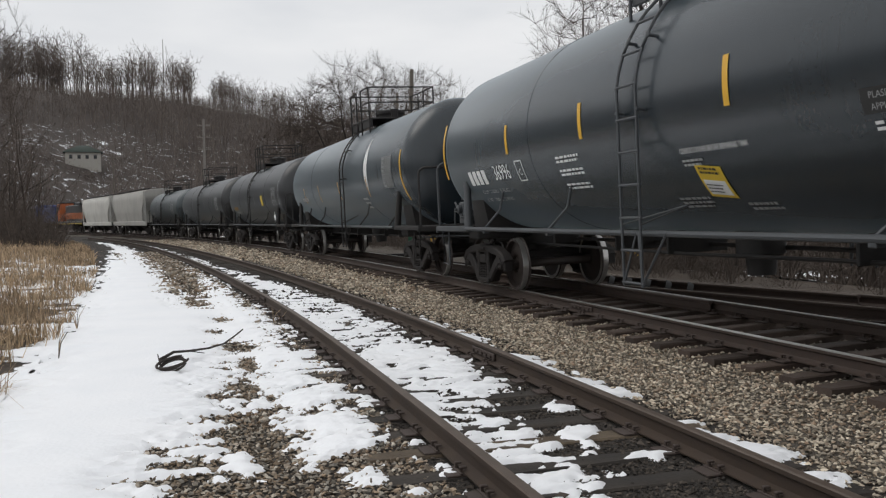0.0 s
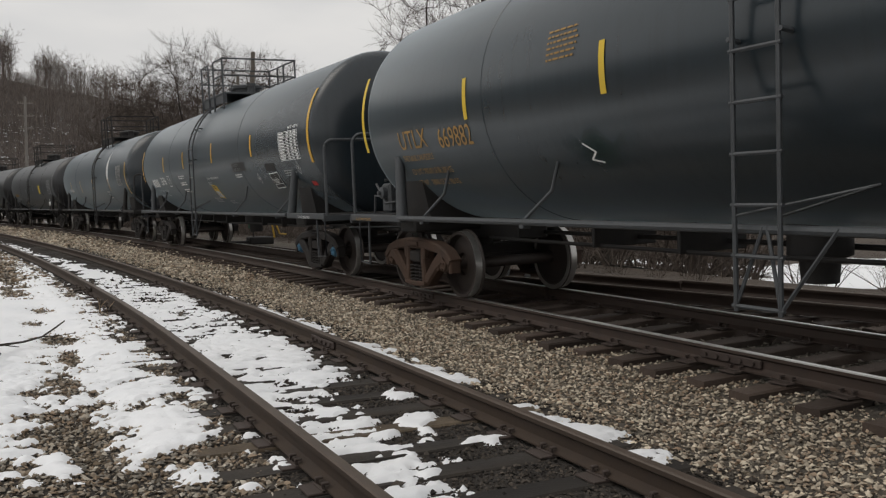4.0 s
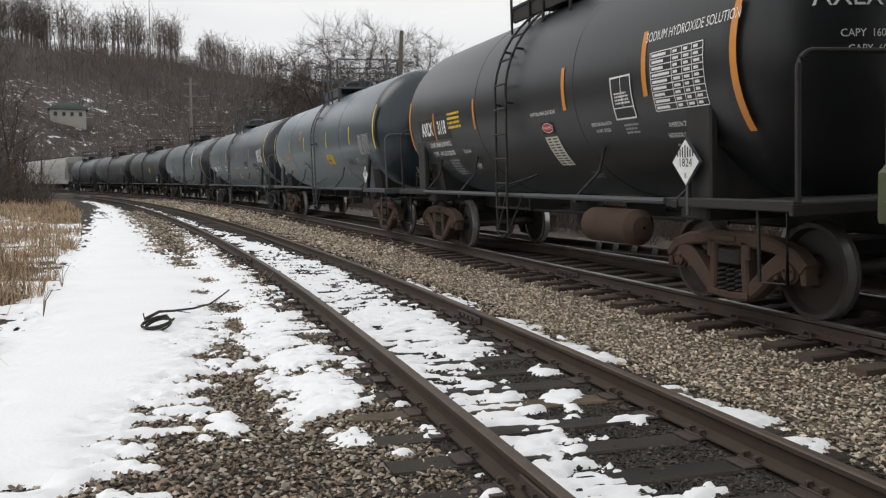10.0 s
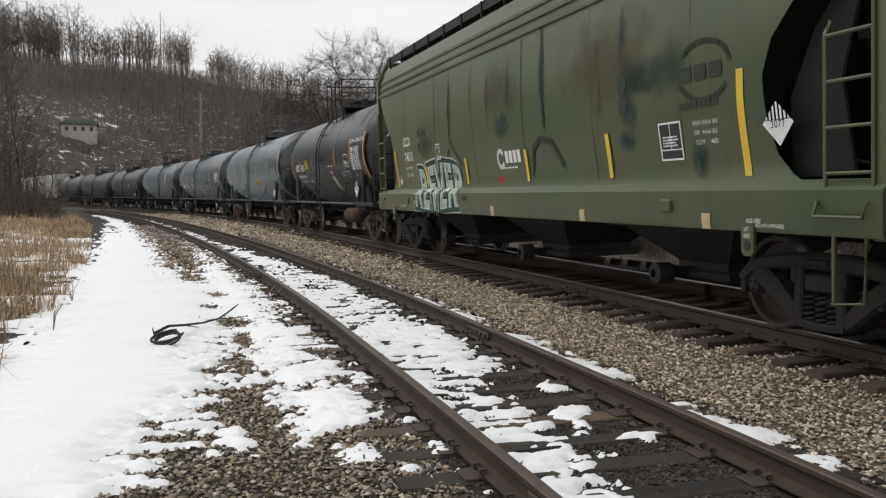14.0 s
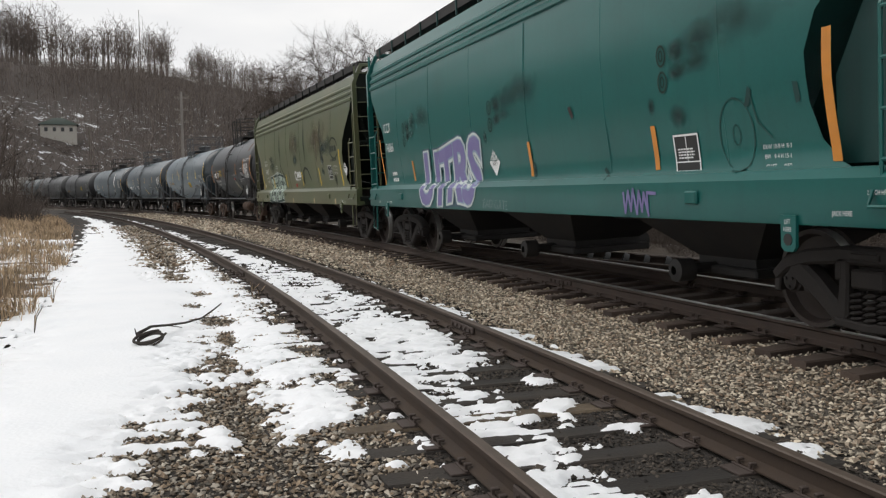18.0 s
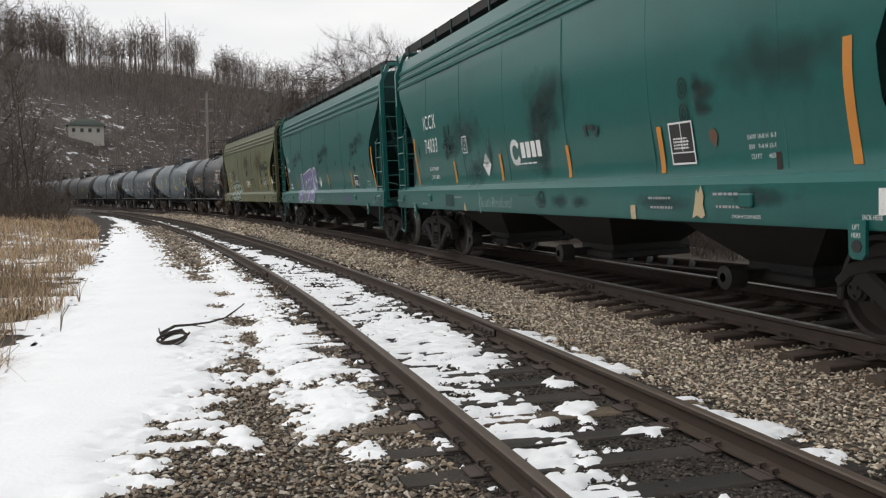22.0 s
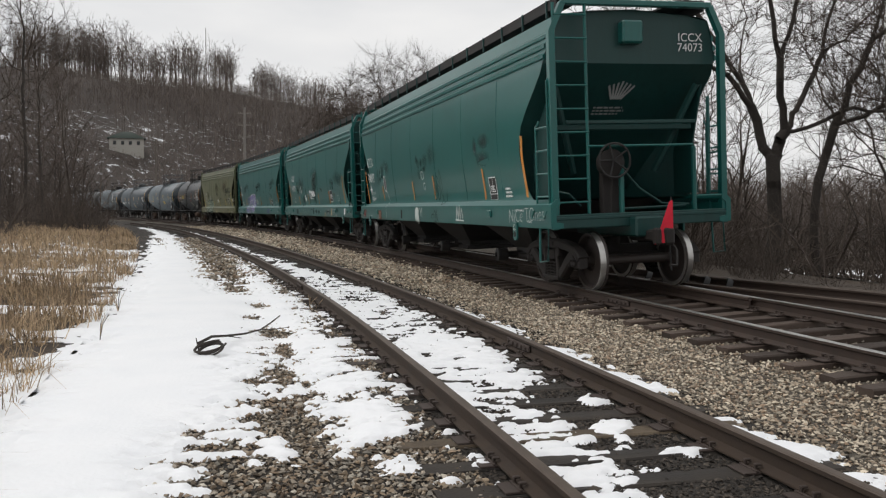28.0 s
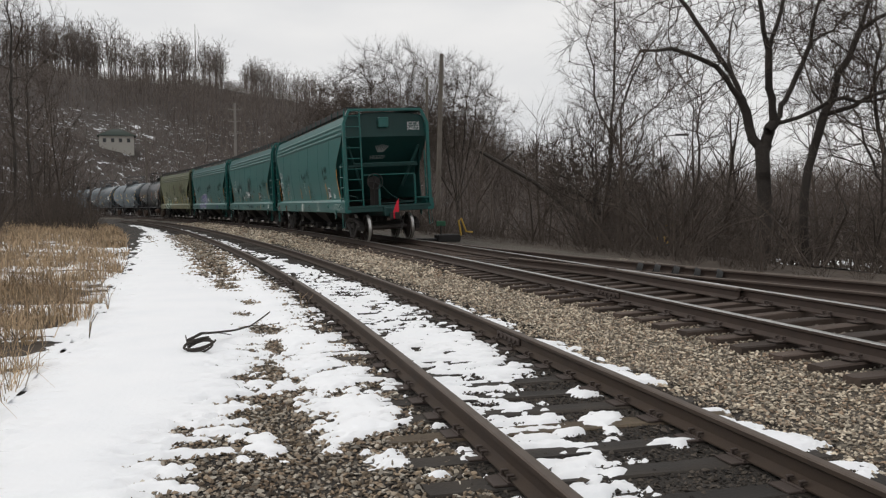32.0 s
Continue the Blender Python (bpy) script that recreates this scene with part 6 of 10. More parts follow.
def plant_mass(name, label, kinds, places, mat, category, n=3):
    """Many plants as one mass; kinds: lists of stretches; places: x, y, z, scale, turn, kind."""
    vs, fs, o = [], [], 0
    made = [tubes(k, n) for k in kinds]
    for x, y, z, sc, a, k in places:
        v, f = made[k]
        c, s = math.cos(a), math.sin(a)
        w = np.stack([x + sc * (v[:, 0] * c - v[:, 1] * s), y + sc * (v[:, 0] * s + v[:, 1] * c), z + sc * v[:, 2]], 1)
        vs.append(w)
        fs.append(f + o)
        o += len(w)
    return tagged(new(name, raw_mesh(name, np.concatenate(vs), np.concatenate(fs), mat)), label, category, kind="stuff")


def build_trees():
    rng = np.random.default_rng(21)
    c = lambda n, centre, radii, hollow=0.3, floor=-0.7: crown_points(rng, n, centre, radii, hollow, floor)
    # the large forked tree across the tracks, and its neighbours
    # each limb leaves the fork, or the end of an earlier limb
    guides = [[(-0.25, 0.1, 3.8), (-0.55, 0.2, 4.9)], [(0.18, 0.0, 3.75), (0.32, -0.1, 4.15)], [0, (-1.05, 0.3, 5.9), (-1.6, 0.5, 6.9), (-2.5, 0.5, 8.2), (-3.0, 0.6, 9.8)], [0, (-1.3, -0.3, 5.7), (-2.5, -0.5, 6.2), (-3.7, -0.6, 6.2)],
              [1, (0.10, -0.3, 5.0), (-0.05, -0.5, 6.1)], [4, (-0.4, -0.8, 7.0), (-0.65, -1.0, 8.6), (-0.6, -1.1, 10.2)], [4, (0.3, -0.5, 7.1), (0.55, -0.4, 8.4), (0.6, -0.3, 10.0)], [1, (0.75, 0.3, 4.8), (1.3, 0.6, 5.7), (1.75, 0.9, 6.6)],
              [7, (2.05, 1.0, 7.8), (2.3, 1.0, 9.6)], [7, (2.4, 0.7, 7.0), (3.2, 0.4, 7.9)], [1, (0.9, -0.5, 4.3), (1.7, -0.9, 4.75), (2.7, -1.1, 4.6), (3.6, -1.2, 4.9)], [0, (-0.5, 1.3, 5.9), (-0.2, 2.2, 7.6)]]
    wanted = np.concatenate([c(800, (0, 0, 7.2), (4.8, 3.6, 4.4), 0.1), c(200, (-0.4, 0, 10.0), (4.6, 3.6, 3.0), 0.2), c(200, (3.6, -0.8, 5.0), (1.8, 1.8, 1.8), 0.1), c(200, (-3.2, -0.3, 5.0), (1.8, 1.8, 2.0), 0.1)])
    tree("bare_tree", "large forked bare tree with dark bark above the thicket", 9.3, 25.4, grow(1, stem([(0, 0, 0), (0.1, 0, 1.6), (0.0, 0, 3.3)], 6), wanted, 0.36, 0.0085, 0.75, 90, 0.08, 2.15, 0.10, 1.5, limbs=guides, spray=2.2), flare=1.55)
    guides = [[(1.05, 0, 5.9), (1.45, 0.1, 6.9)], [0, (1.75, 0.1, 8.0), (1.9, 0.2, 9.6)], [0, (2.2, -0.2, 7.4), (2.9, -0.4, 8.3)], [(0.35, 0.6, 5.4), (0.0, 1.2, 6.8)], [(1.2, -0.5, 4.8), (2.3, -0.9, 5.3)]]
    tree("bare_tree", "leaning bare tree with long dark limbs", 10.5, 25.0, grow(2, stem([(0, 0, 0), (-0.15, 0, 1.4), (-0.1, 0, 2.7), (0.4, 0, 4.5)], 8), np.concatenate([c(480, (2.0, 0, 7.0), (3.2, 3.0, 4.4), 0.1), c(160, (3.0, -0.6, 4.6), (1.8, 1.8, 1.8), 0.1)]), 0.36, 0.0085, 0.75, 90, 0.08, 2.12, 0.10, 1.5, limbs=guides, spray=1.8), flare=1.3)
    guides = [[(-0.5, 0, 6.2), (-1.0, 0.2, 9.0)], [(0.5, 0.2, 6.4), (1.5, 0.3, 8.4), (2.3, 0.3, 9.6)], [(0.1, -0.4, 7.0), (0.1, -0.6, 10.5)], [(0.9, -0.3, 5.4), (2.2, -0.5, 6.6)]]
    tree("bare_tree", "slender pale bare tree with upswept twigs", 7.2, 37.5, grow(3, stem([(0, 0, 0), (-0.1, 0, 2.4), (0.05, 0, 4.6)], 7), np.concatenate([c(420, (0.2, 0, 8.3), (2.5, 2.3, 4.4), 0.1), c(90, (1.9, 0, 7.6), (1.8, 1.6, 2.6), 0.1)]), 0.40, 0.0095, 0.9, 110, 0.25, 2.25, 0.06, 1.5, limbs=guides, spray=3.0))
    tree("bare_tree", "thin bare tree tangled in vines", 13.2, 24.5, grow(4, stem([(0, 0, 0), (-0.3, 0, 2), (-0.6, 0, 3.4)], 6), c(520, (-0.8, 0, 6.0), (2.8, 2.8, 4.0), 0.1), 0.36, 0.008, 0.7, 100, 0.1, 2.25, 0.14, 1.5, spray=2.8))
    tree("bare_tree", "bare tree with many crossing branches", 15.8, 31, grow(5, stem([(0, 0, 0), (0.2, 0, 2.0), (0.4, 0, 3.0)], 6), c(560, (0.4, 0, 6.8), (4.0, 4.0, 4.6), 0.1), 0.45, 0.0095, 0.8, 100, 0.1, 2.25, 0.14, 1.5, spray=2.8))
    tree("bare_tree", "low bare tree draped in a dome of tangled vines", 6.0, 35.0, grow(6, stem([(0, 0, 0), (0.1, 0, 1.4), (0.1, 0, 2.2)], 5), c(1000, (0.2, 0, 3.2), (2.9, 2.6, 2.5), 0.3), 0.30, 0.011, 0.7, 70, -0.15, 2.5, 0.26, 1.8, spray=2.6))
    tree("bare_tree", "thin bare tree beside the dead leaning trunk", 8.6, 31.0, grow(7, stem([(0, 0, 0), (0.3, 0, 2.0), (0.5, 0, 3.0)], 6), c(200, (0.6, 0, 5.6), (1.9, 2.0, 3.2), 0.1), 0.38, 0.008, 0.7, 80, 0.1, 2.3, 0.14, 1.5, spray=1.4))
    for x, y, h, wide, sd, points in ((-5.6, 95, 20.8, 0.38, 11, 1500), (1.6, 97, 20.0, 0.31, 12, 1100), (-13.2, 98, 15.0, 0.33, 13, 520), (7.4, 100, 12.0, 0.34, 14, 300)):
        fan = [[(lean * h * 0.3 * math.cos(a), lean * h * 0.3 * math.sin(a), h * 0.34), (lean * h * 0.75 * math.cos(a), lean * h * 0.75 * math.sin(a), h * 0.60), (lean * h * math.cos(a), lean * h * math.sin(a), h * 0.78)] for a, lean in ((0.3, 0.26), (1.7, 0.14), (2.9, 0.30), (4.1, 0.18), (5.2, 0.24), (5.9, 0.06))]
        crown = crown_points(rng, points, (0, 0, h * 0.60), (h * wide, h * wide, h * 0.385), 0.15, -0.8)
        tree("round_crowned_tree", "tall round-crowned bare tree standing beyond the bend", x, y, grow(sd, stem([(0, 0, 0), (0.1, 0, h * 0.10), (0, 0, h * 0.2)], 5), crown, 0.62, 0.014, 1.5, 70, 0.12, 2.25, 0.08, 2.2, limbs=fan, spray=4.5), 0.06)
    for x, y, h, w, sd in ((-30.5, 62, 21, 4.2, 21), (-34.5, 66, 19, 4.0, 22), (-37, 78, 17, 3.6, 23), (-27.0, 57, 9.5, 2.6, 24)):
        tree("bare_tree", "tall bare tree standing in brown brush at the field's edge", x, y, grow(sd, stem([(0, 0, 0), (0.15, 0, h * 0.25), (0, 0, h * 0.45)], 12), c(320, (0, 0, h * 0.68), (w, w, h * 0.34), 0.25, -0.85), 0.65, 0.014, 1.2, 80, 0.2, 2.2, 0.07, 1.8, spray=1.6), 0.05)
    # thicket across the tracks: brush below, saplings above
    kinds = []
    for k in range(6):
        r2 = np.random.default_rng(100 + k)
        segs = []
        for j in range(7):
            a = 0.9 * j + k
            lean = r2.uniform(0.15, 0.9)
            shoots(r2, (0.05 * math.cos(a), 0.05 * math.sin(a), 0), (math.cos(a) * lean, math.sin(a) * lean, 1), r2.uniform(0.7, 1.05), 0.008, (6, 3), 0.9, -0.1, 0.25, 0.15, segs)
        kinds.append(segs)
    for k in range(6):
        r2 = np.random.default_rng(150 + k)
        kinds.append(shoots(r2, (0, 0, 0), (r2.uniform(-0.12, 0.12), r2.uniform(-0.12, 0.12), 1), 1.0, 0.011, (11, 5, 2), 0.95, 0.08, 0.07, 0.22))

    def strewn(n, s0, s1, d_of, low, tall, share):
        spots = []
        for _ in range(n):
            s = rng.uniform(s0, s1)
            x, y, _p = on_line(MAIN_LINE, s, d_of(s))
            is_tall = rng.random() < share
            spots.append((float(x), float(y), rng.uniform(*(tall if is_tall else low)), rng.uniform(0, 6.28), int(rng.integers(6, 12)) if is_tall else int(rng.integers(0, 6))))
        z = ground_height(np.array([q[0] for q in spots]), np.array([q[1] for q in spots])) - 0.05
        return [(x, y, float(zz), h, a, k) for (x, y, h, a, k), zz in zip(spots, z)]

    places = strewn(250, 12, 85, lambda s: (10.4 if s > 21 else 14.2) + 0.02 * s + abs(rng.normal(0, 1)) * 6, (1.8, 4.2), (4.5, 7.5), 0.34)
    places += strewn(60, -14, 9, lambda s: 13 + abs(rng.normal(0, 5)), (1.8, 3.5), (5, 7), 0.25)
    places += strewn(170, 9, 80, lambda s: 8.7 + abs(rng.normal(0, 1)) * 1.6, (0.5, 1.3) if rng.random() < 0.5 else (0.6, 1.6), (4, 6), 0.03)
    rng2 = np.random.default_rng(210)
    places = [q for q in places if not (0.0 < q[0] / q[1] < 0.15 and q[1] > 15 and rng2.random() < 0.55)]
    for k in range(60):
        y = rng2.uniform(21, 33)
        x = rng2.uniform(0.16, 0.62) * y
        if to_track(np.array([x]), np.array([y]))[1][0] > 9.6:
            places.append((x, y, float(ground_height(np.array([x]), np.array([y]))[0]) - 0.05, rng2.uniform(2.4, 4.6), rng2.uniform(0, 6.28), int(rng2.integers(0, 6))))
    places += strewn(150, 7, 60, lambda s: 8.35 + abs(rng.normal(0, 0.8)), (0.25, 0.9), (1.2, 2.0), 0.06)
    plant_mass("thicket", "dense leafless thicket of brown stems across the tracks", kinds, places, TWIG, "thicket")
    field = strewn(95, 48, 110, lambda s: -6.4 - rng.random() ** 1.4 * 4.5, (1.8, 3.6), (4, 6), 0.15)
    field += strewn(95, 38, 105, lambda s: -np.interp(s, (38, 50, 60), (10.5, 8.6, 8.0)) - rng.random() ** 1.2 * 9, (2.6, 4.6), (5.5, 9), 0.4)
    field += strewn(50, 55, 130, lambda s: -14 - rng.random() * 16, (3, 5), (8, 13), 0.6)
    field += strewn(40, 24, 45, lambda s: -np.interp(s, (24, 34, 45), (11, 10, 9)) - rng.random() * 6, (0.7, 1.6), (2, 3), 0.1)
    plant_mass("field_brush", "leafless brown brush and saplings along the field's edge", kinds, field, TWIG, "brush")


HOUSE = (-93.2, 250.0)


def build_woods():
    """The woods on the hill and the far bank: a few kinds of bare tree, many times."""
    rng = np.random.default_rng(33)
    kinds, ridge = [], []
    for k in range(8):
        r2 = np.random.default_rng(60 + k)
        kinds.append(shoots(r2, (0, 0, 0), (r2.uniform(-0.1, 0.1), r2.uniform(-0.1, 0.1), 1), 1.0, 0.0110, (9, 3), 0.95, 0.05, 0.05, 0.20, None, 0.0036))
    for k in range(6):
        r2 = np.random.default_rng(260 + k)
        w = r2.uniform(3.2, 4.6)
        grown_up = grow(260 + k, stem([(0, 0, 0), (r2.uniform(-0.5, 0.5), 0, 5), (r2.uniform(-1, 1), 0, 8.5)], 8), crown_points(r2, 130, (0, 0, 12.0), (w, w, 8.0), 0.0, -1.0), 0.95, 0.045, 1.5, 60, 0.2, 2.3, 0.10, 1.6)
        ridge.append([(a / 20, b / 20, ra / 20, rb / 20) for a, b, ra, rb in grown_up])
    for k in range(4):
        r2 = np.random.default_rng(80 + k)
        segs = []
        for j in range(8):
            a = 0.8 * j + k
            lean = r2.uniform(0.1, 0.8)
            shoots(r2, (0.06 * math.cos(a), 0.06 * math.sin(a), 0), (math.cos(a) * lean, math.sin(a) * lean, 1), r2.uniform(0.6, 1.0), 0.012, (5,), 0.8, 0.0, 0.15, 0.2, segs)
        kinds.append(segs)
    X, Y = rng.uniform(-330, 220, 26000), rng.uniform(100, 440, 26000)
    Z = ground_height(X, Y)
    hill = hill_height(X, Y)
    cover = fractal(X / 22, Y / 22, 77, 3)
    spots, low = [], 0
    # how high the bare hill stands against the sky, by bearing, and how high the trees on its crest do
    bearings = np.linspace(-0.6, 0.2, 81)
    far = np.arange(150, 440, 3.0)
    brow = np.array([((ground_height(b * far, far) - 1.4) / far).max() for b in bearings])
    crest_tops = ((-0.60, -0.45, -0.39, -0.372, -0.341, -0.31, -0.297, -0.266, -0.238, -0.233, -0.198, -0.154, -0.10), (0.22, 0.215, 0.206, 0.200, 0.186, 0.196, 0.190, 0.185, 0.184, 0.168, 0.160, 0.150, 0.138))
    grown = lambda x, y, z, h: h if x / y > -0.1 else min(h, max(2.0, (np.interp(x / y, bearings, brow) + 0.008) * y + 1.4 - z))
    for x, y, z, hh, cv in zip(X, Y, Z, hill, cover):
        if not -0.57 < x / y < 0.72 or hh < 1.0 or y > 418 or (x > 15 and rng.random() < 0.6):
            continue
        slope = 12 < z < 42 and x < 0
        small = rng.random() < 0.4
        if slope and cv < 0.42 and rng.random() < 0.5:
            continue
        h = rng.uniform(2.2, 4.5) if small else rng.uniform(9, 16) * (0.75 if slope else 1.0)
        if abs(x / y + 0.376) < 0.034 and y < HOUSE[1] + 8 and (z + h - 1.4) / y > 0.063:
            continue
        if small and low > 1300:
            continue
        low += small
        spots.append((x, y, float(z), grown(x, y, z, h), rng.uniform(0, 6.28), int(rng.integers(8, 12)) if small else int(rng.integers(0, 8))))
        if len(spots) >= 3000:
            break
    # the upper slope, thick with trees up to the crest
    while len(spots) < 4200:
        y = rng.uniform(275, 400)
        x = rng.uniform(-0.46, 0.06) * y
        if (abs(x / y + 0.376) < 0.04 and y < 300) or fractal(np.array([x / 20]), np.array([y / 20]), 81, 2)[0] < 0.36:
            continue
        shrub = rng.random() < 0.25
        z = float(ground_height(np.array([x]), np.array([y]))[0])
        spots.append((x, y, z, rng.uniform(3.0, 5.5) if shrub else grown(x, y, z, rng.uniform(8, 15)), rng.uniform(0, 6.28), int(rng.integers(8, 12)) if shrub else int(rng.integers(0, 8))))
    # brush along the brow of the hill, and the open row of tall trees on it
    for k in range(280):
        y = rng.uniform(345, 400)
        x = rng.uniform(-0.37, 0.10) * y
        spots.append((x, y, float(ground_height(np.array([x]), np.array([y]))[0]) - 0.3, rng.uniform(3, 7), rng.uniform(0, 6.28), int(rng.integers(0, 12))))
    for k in range(430):
        y, b = rng.uniform(368, 408), rng.uniform(-0.5, -0.1)
        if fractal(np.array([b * 38]), np.array([0.5]), 83, 2)[0] < 0.27:
            continue
        z = float(ground_height(np.array([b * y]), np.array([y]))[0])
        h = (np.interp(b, *crest_tops) * y + 1.4 - z) * (1.04 - 0.5 * rng.random() ** 1.6)
        spots.append((b * y, y, z - 0.2, max(5.0, h), rng.uniform(0, 6.28), int(rng.integers(12, 18)) if rng.random() < 0.6 else int(rng.integers(0, 8))))
    for k in range(24):
        x, y = HOUSE[0] + rng.uniform(-9, 9), HOUSE[1] - rng.uniform(6, 11)
        spots.append((x, y, float(ground_height(np.array([x]), np.array([y]))[0]), rng.uniform(2.4, 3.9), rng.uniform(0, 6.28), int(rng.integers(8, 12))))
    n = 0
    while n < 460:
        y = rng.uniform(55, 190)
        x = rng.uniform(-0.02, 0.62) * y
        if to_track(np.array([x]), np.array([y]))[1][0] < 14:
            continue
        n += 1
        z = float(ground_height(np.array([x]), np.array([y]))[0])
        small = rng.random() < 0.5
        spots.append((x, y, z, rng.uniform(2.5, 4.5) if small or y < 85 else rng.uniform(6, 11), rng.uniform(0, 6.28), int(rng.integers(8, 12)) if small or y < 85 else int(rng.integers(12, 18))))
    for k in range(420):
        y = rng.uniform(120, 300)
        x = rng.uniform(0.06, 0.62) * y
        spots.append((x, y, float(ground_height(np.array([x]), np.array([y]))[0]) - 0.2, max(4.0, (np.interp(x / y, (0.06, 0.108, 0.172, 0.5), (0.085, 0.056, 0.042, 0.046)) * y + 1.4 - float(ground_height(np.array([x]), np.array([y]))[0])) * rng.uniform(0.62, 1.03)), rng.uniform(0, 6.28), int(rng.integers(0, 8)) if k % 2 else int(rng.integers(12, 18))))
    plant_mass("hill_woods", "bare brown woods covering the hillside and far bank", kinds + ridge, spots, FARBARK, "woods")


build_trees()
build_woods()


# ---- dry grass ----
def build_grass():
    rng = np.random.default_rng(8)
    n = 92000
    s = rng.uniform(0, 1, n) ** 1.6 * 75 - 2.5
    ds = -4.1 - rng.uniform(0, 1, n) ** 1.3 * np.interp(s, (0, 20, 75), (5, 11, 18))
    d = ds + side_d(s)
    x, y, _ = on_line(MAIN_LINE, s, d)
    clump = fractal(x * 0.9, y * 0.9, 51, 3)
    keep = clump + rng.normal(0, 0.05, n) > np.interp(ds, (-8, -5, -4.1), (0.42, 0.46, 0.57))
    x, y, s, clump = x[keep], y[keep], s[keep], clump[keep]
    n = len(x)
    z = ground_height(x, y)
    h = rng.uniform(0.12, 0.5, n) * (0.15 + 1.2 * clump)
    w = np.interp(s, (0, 15, 75), (0.004, 0.008, 0.028))
    a = rng.uniform(0, 2 * np.pi, n)
    lean = rng.normal(0, 0.85, n)
    lx, ly = np.cos(a) * lean * h, np.sin(a) * lean * h
    px, py = -np.sin(a + 0.7) * w, np.cos(a + 0.7) * w
    v = np.stack([np.stack([x - px, y - py, z - 0.02], 1), np.stack([x + px, y + py, z - 0.02], 1),
                  np.stack([x + lx * 0.35 + px * 0.8, y + ly * 0.35 + py * 0.8, z + h * 0.6], 1), np.stack([x + lx * 0.35 - px * 0.8, y + ly * 0.35 - py * 0.8, z + h * 0.6], 1),
                  np.stack([x + lx + px * 0.25, y + ly + py * 0.25, z + h * (1 - 0.3 * np.abs(lean))], 1), np.stack([x + lx - px * 0.25, y + ly - py * 0.25, z + h * (1 - 0.3 * np.abs(lean))], 1)], 1)
    f = np.array([(0, 1, 2, 3), (3, 2, 4, 5)])
    F = f[None] + (np.arange(n) * 6)[:, None, None]
    tagged(new("dry_grass", raw_mesh("dry_grass", v.reshape(-1, 3), F.reshape(-1, 4), DRYGRASS)), "tan dead grass standing in tufts beside the snow", "grass", kind="stuff")


build_grass()


def build_field_snow():
    """Thin snow lying in the grass."""
    rows, cols = np.concatenate([np.arange(-2, 14, 0.12), np.arange(14, 60, 0.4)]), np.arange(-15, -4.0, 0.12)
    S, D = np.meshgrid(rows, cols, indexing="ij")
    m = 0.9 * (fractal(S * 0.8, D * 0.8, 71, 4) - 0.50) + 0.25 * (fractal(S * 4, D * 4, 75, 3) - 0.5) + 0.12 * smooth(D, -5.2, -4.2)
    x, y, _ = on_line(MAIN_LINE, S, D + side_d(S))
    z = ground_height(x, y) - 0.01 + 0.05 * smooth(m, -0.02, 0.12)
    n = len(cols)
    i, j = np.meshgrid(np.arange(len(rows) - 1), np.arange(n - 1), indexing="ij")
    a = (i * n + j).ravel()
    faces = np.stack([a, a + 1, a + n + 1, a + n], 1)
    faces = faces[(m > -0.01).ravel()[faces].any(1)]
    tagged(new("field_snow", raw_mesh("field_snow", np.stack([x.ravel(), y.ravel(), z.ravel()], 1), faces, SNOW, smooth=True)), "patches of old snow among the dead grass", "snow", kind="stuff")


build_field_snow()


def build_yard_snow():
    """Thin snow on the low ground beyond the thicket."""
    gx, gy = np.meshgrid(np.arange(9, 60, 0.6), np.arange(22, 60, 0.6), indexing="ij")
    m = fractal(gx * 0.16, gy * 0.16, 91, 4) - 0.50 + 0.1 * smooth(gx / gy, 0.36, 0.5)
    z = ground_height(gx, gy) - 0.03 + 0.08 * smooth(m, 0, 0.05)
    n = gx.shape[1]
    i, j = np.meshgrid(np.arange(gx.shape[0] - 1), np.arange(n - 1), indexing="ij")
    a = (i * n + j).ravel()
    faces = np.stack([a, a + n, a + n + 1, a + 1], 1)
    d = to_track(gx, gy)[1]
    faces = faces[((m > 0) & (d > 13)).ravel()[faces].any(1)]
    tagged(new("yard_snow", raw_mesh("yard_snow", np.stack([gx.ravel(), gy.ravel(), z.ravel()], 1), faces, SNOW, smooth=True)), "snow lying on low ground beyond the thicket", "snow", kind="stuff")


build_yard_snow()


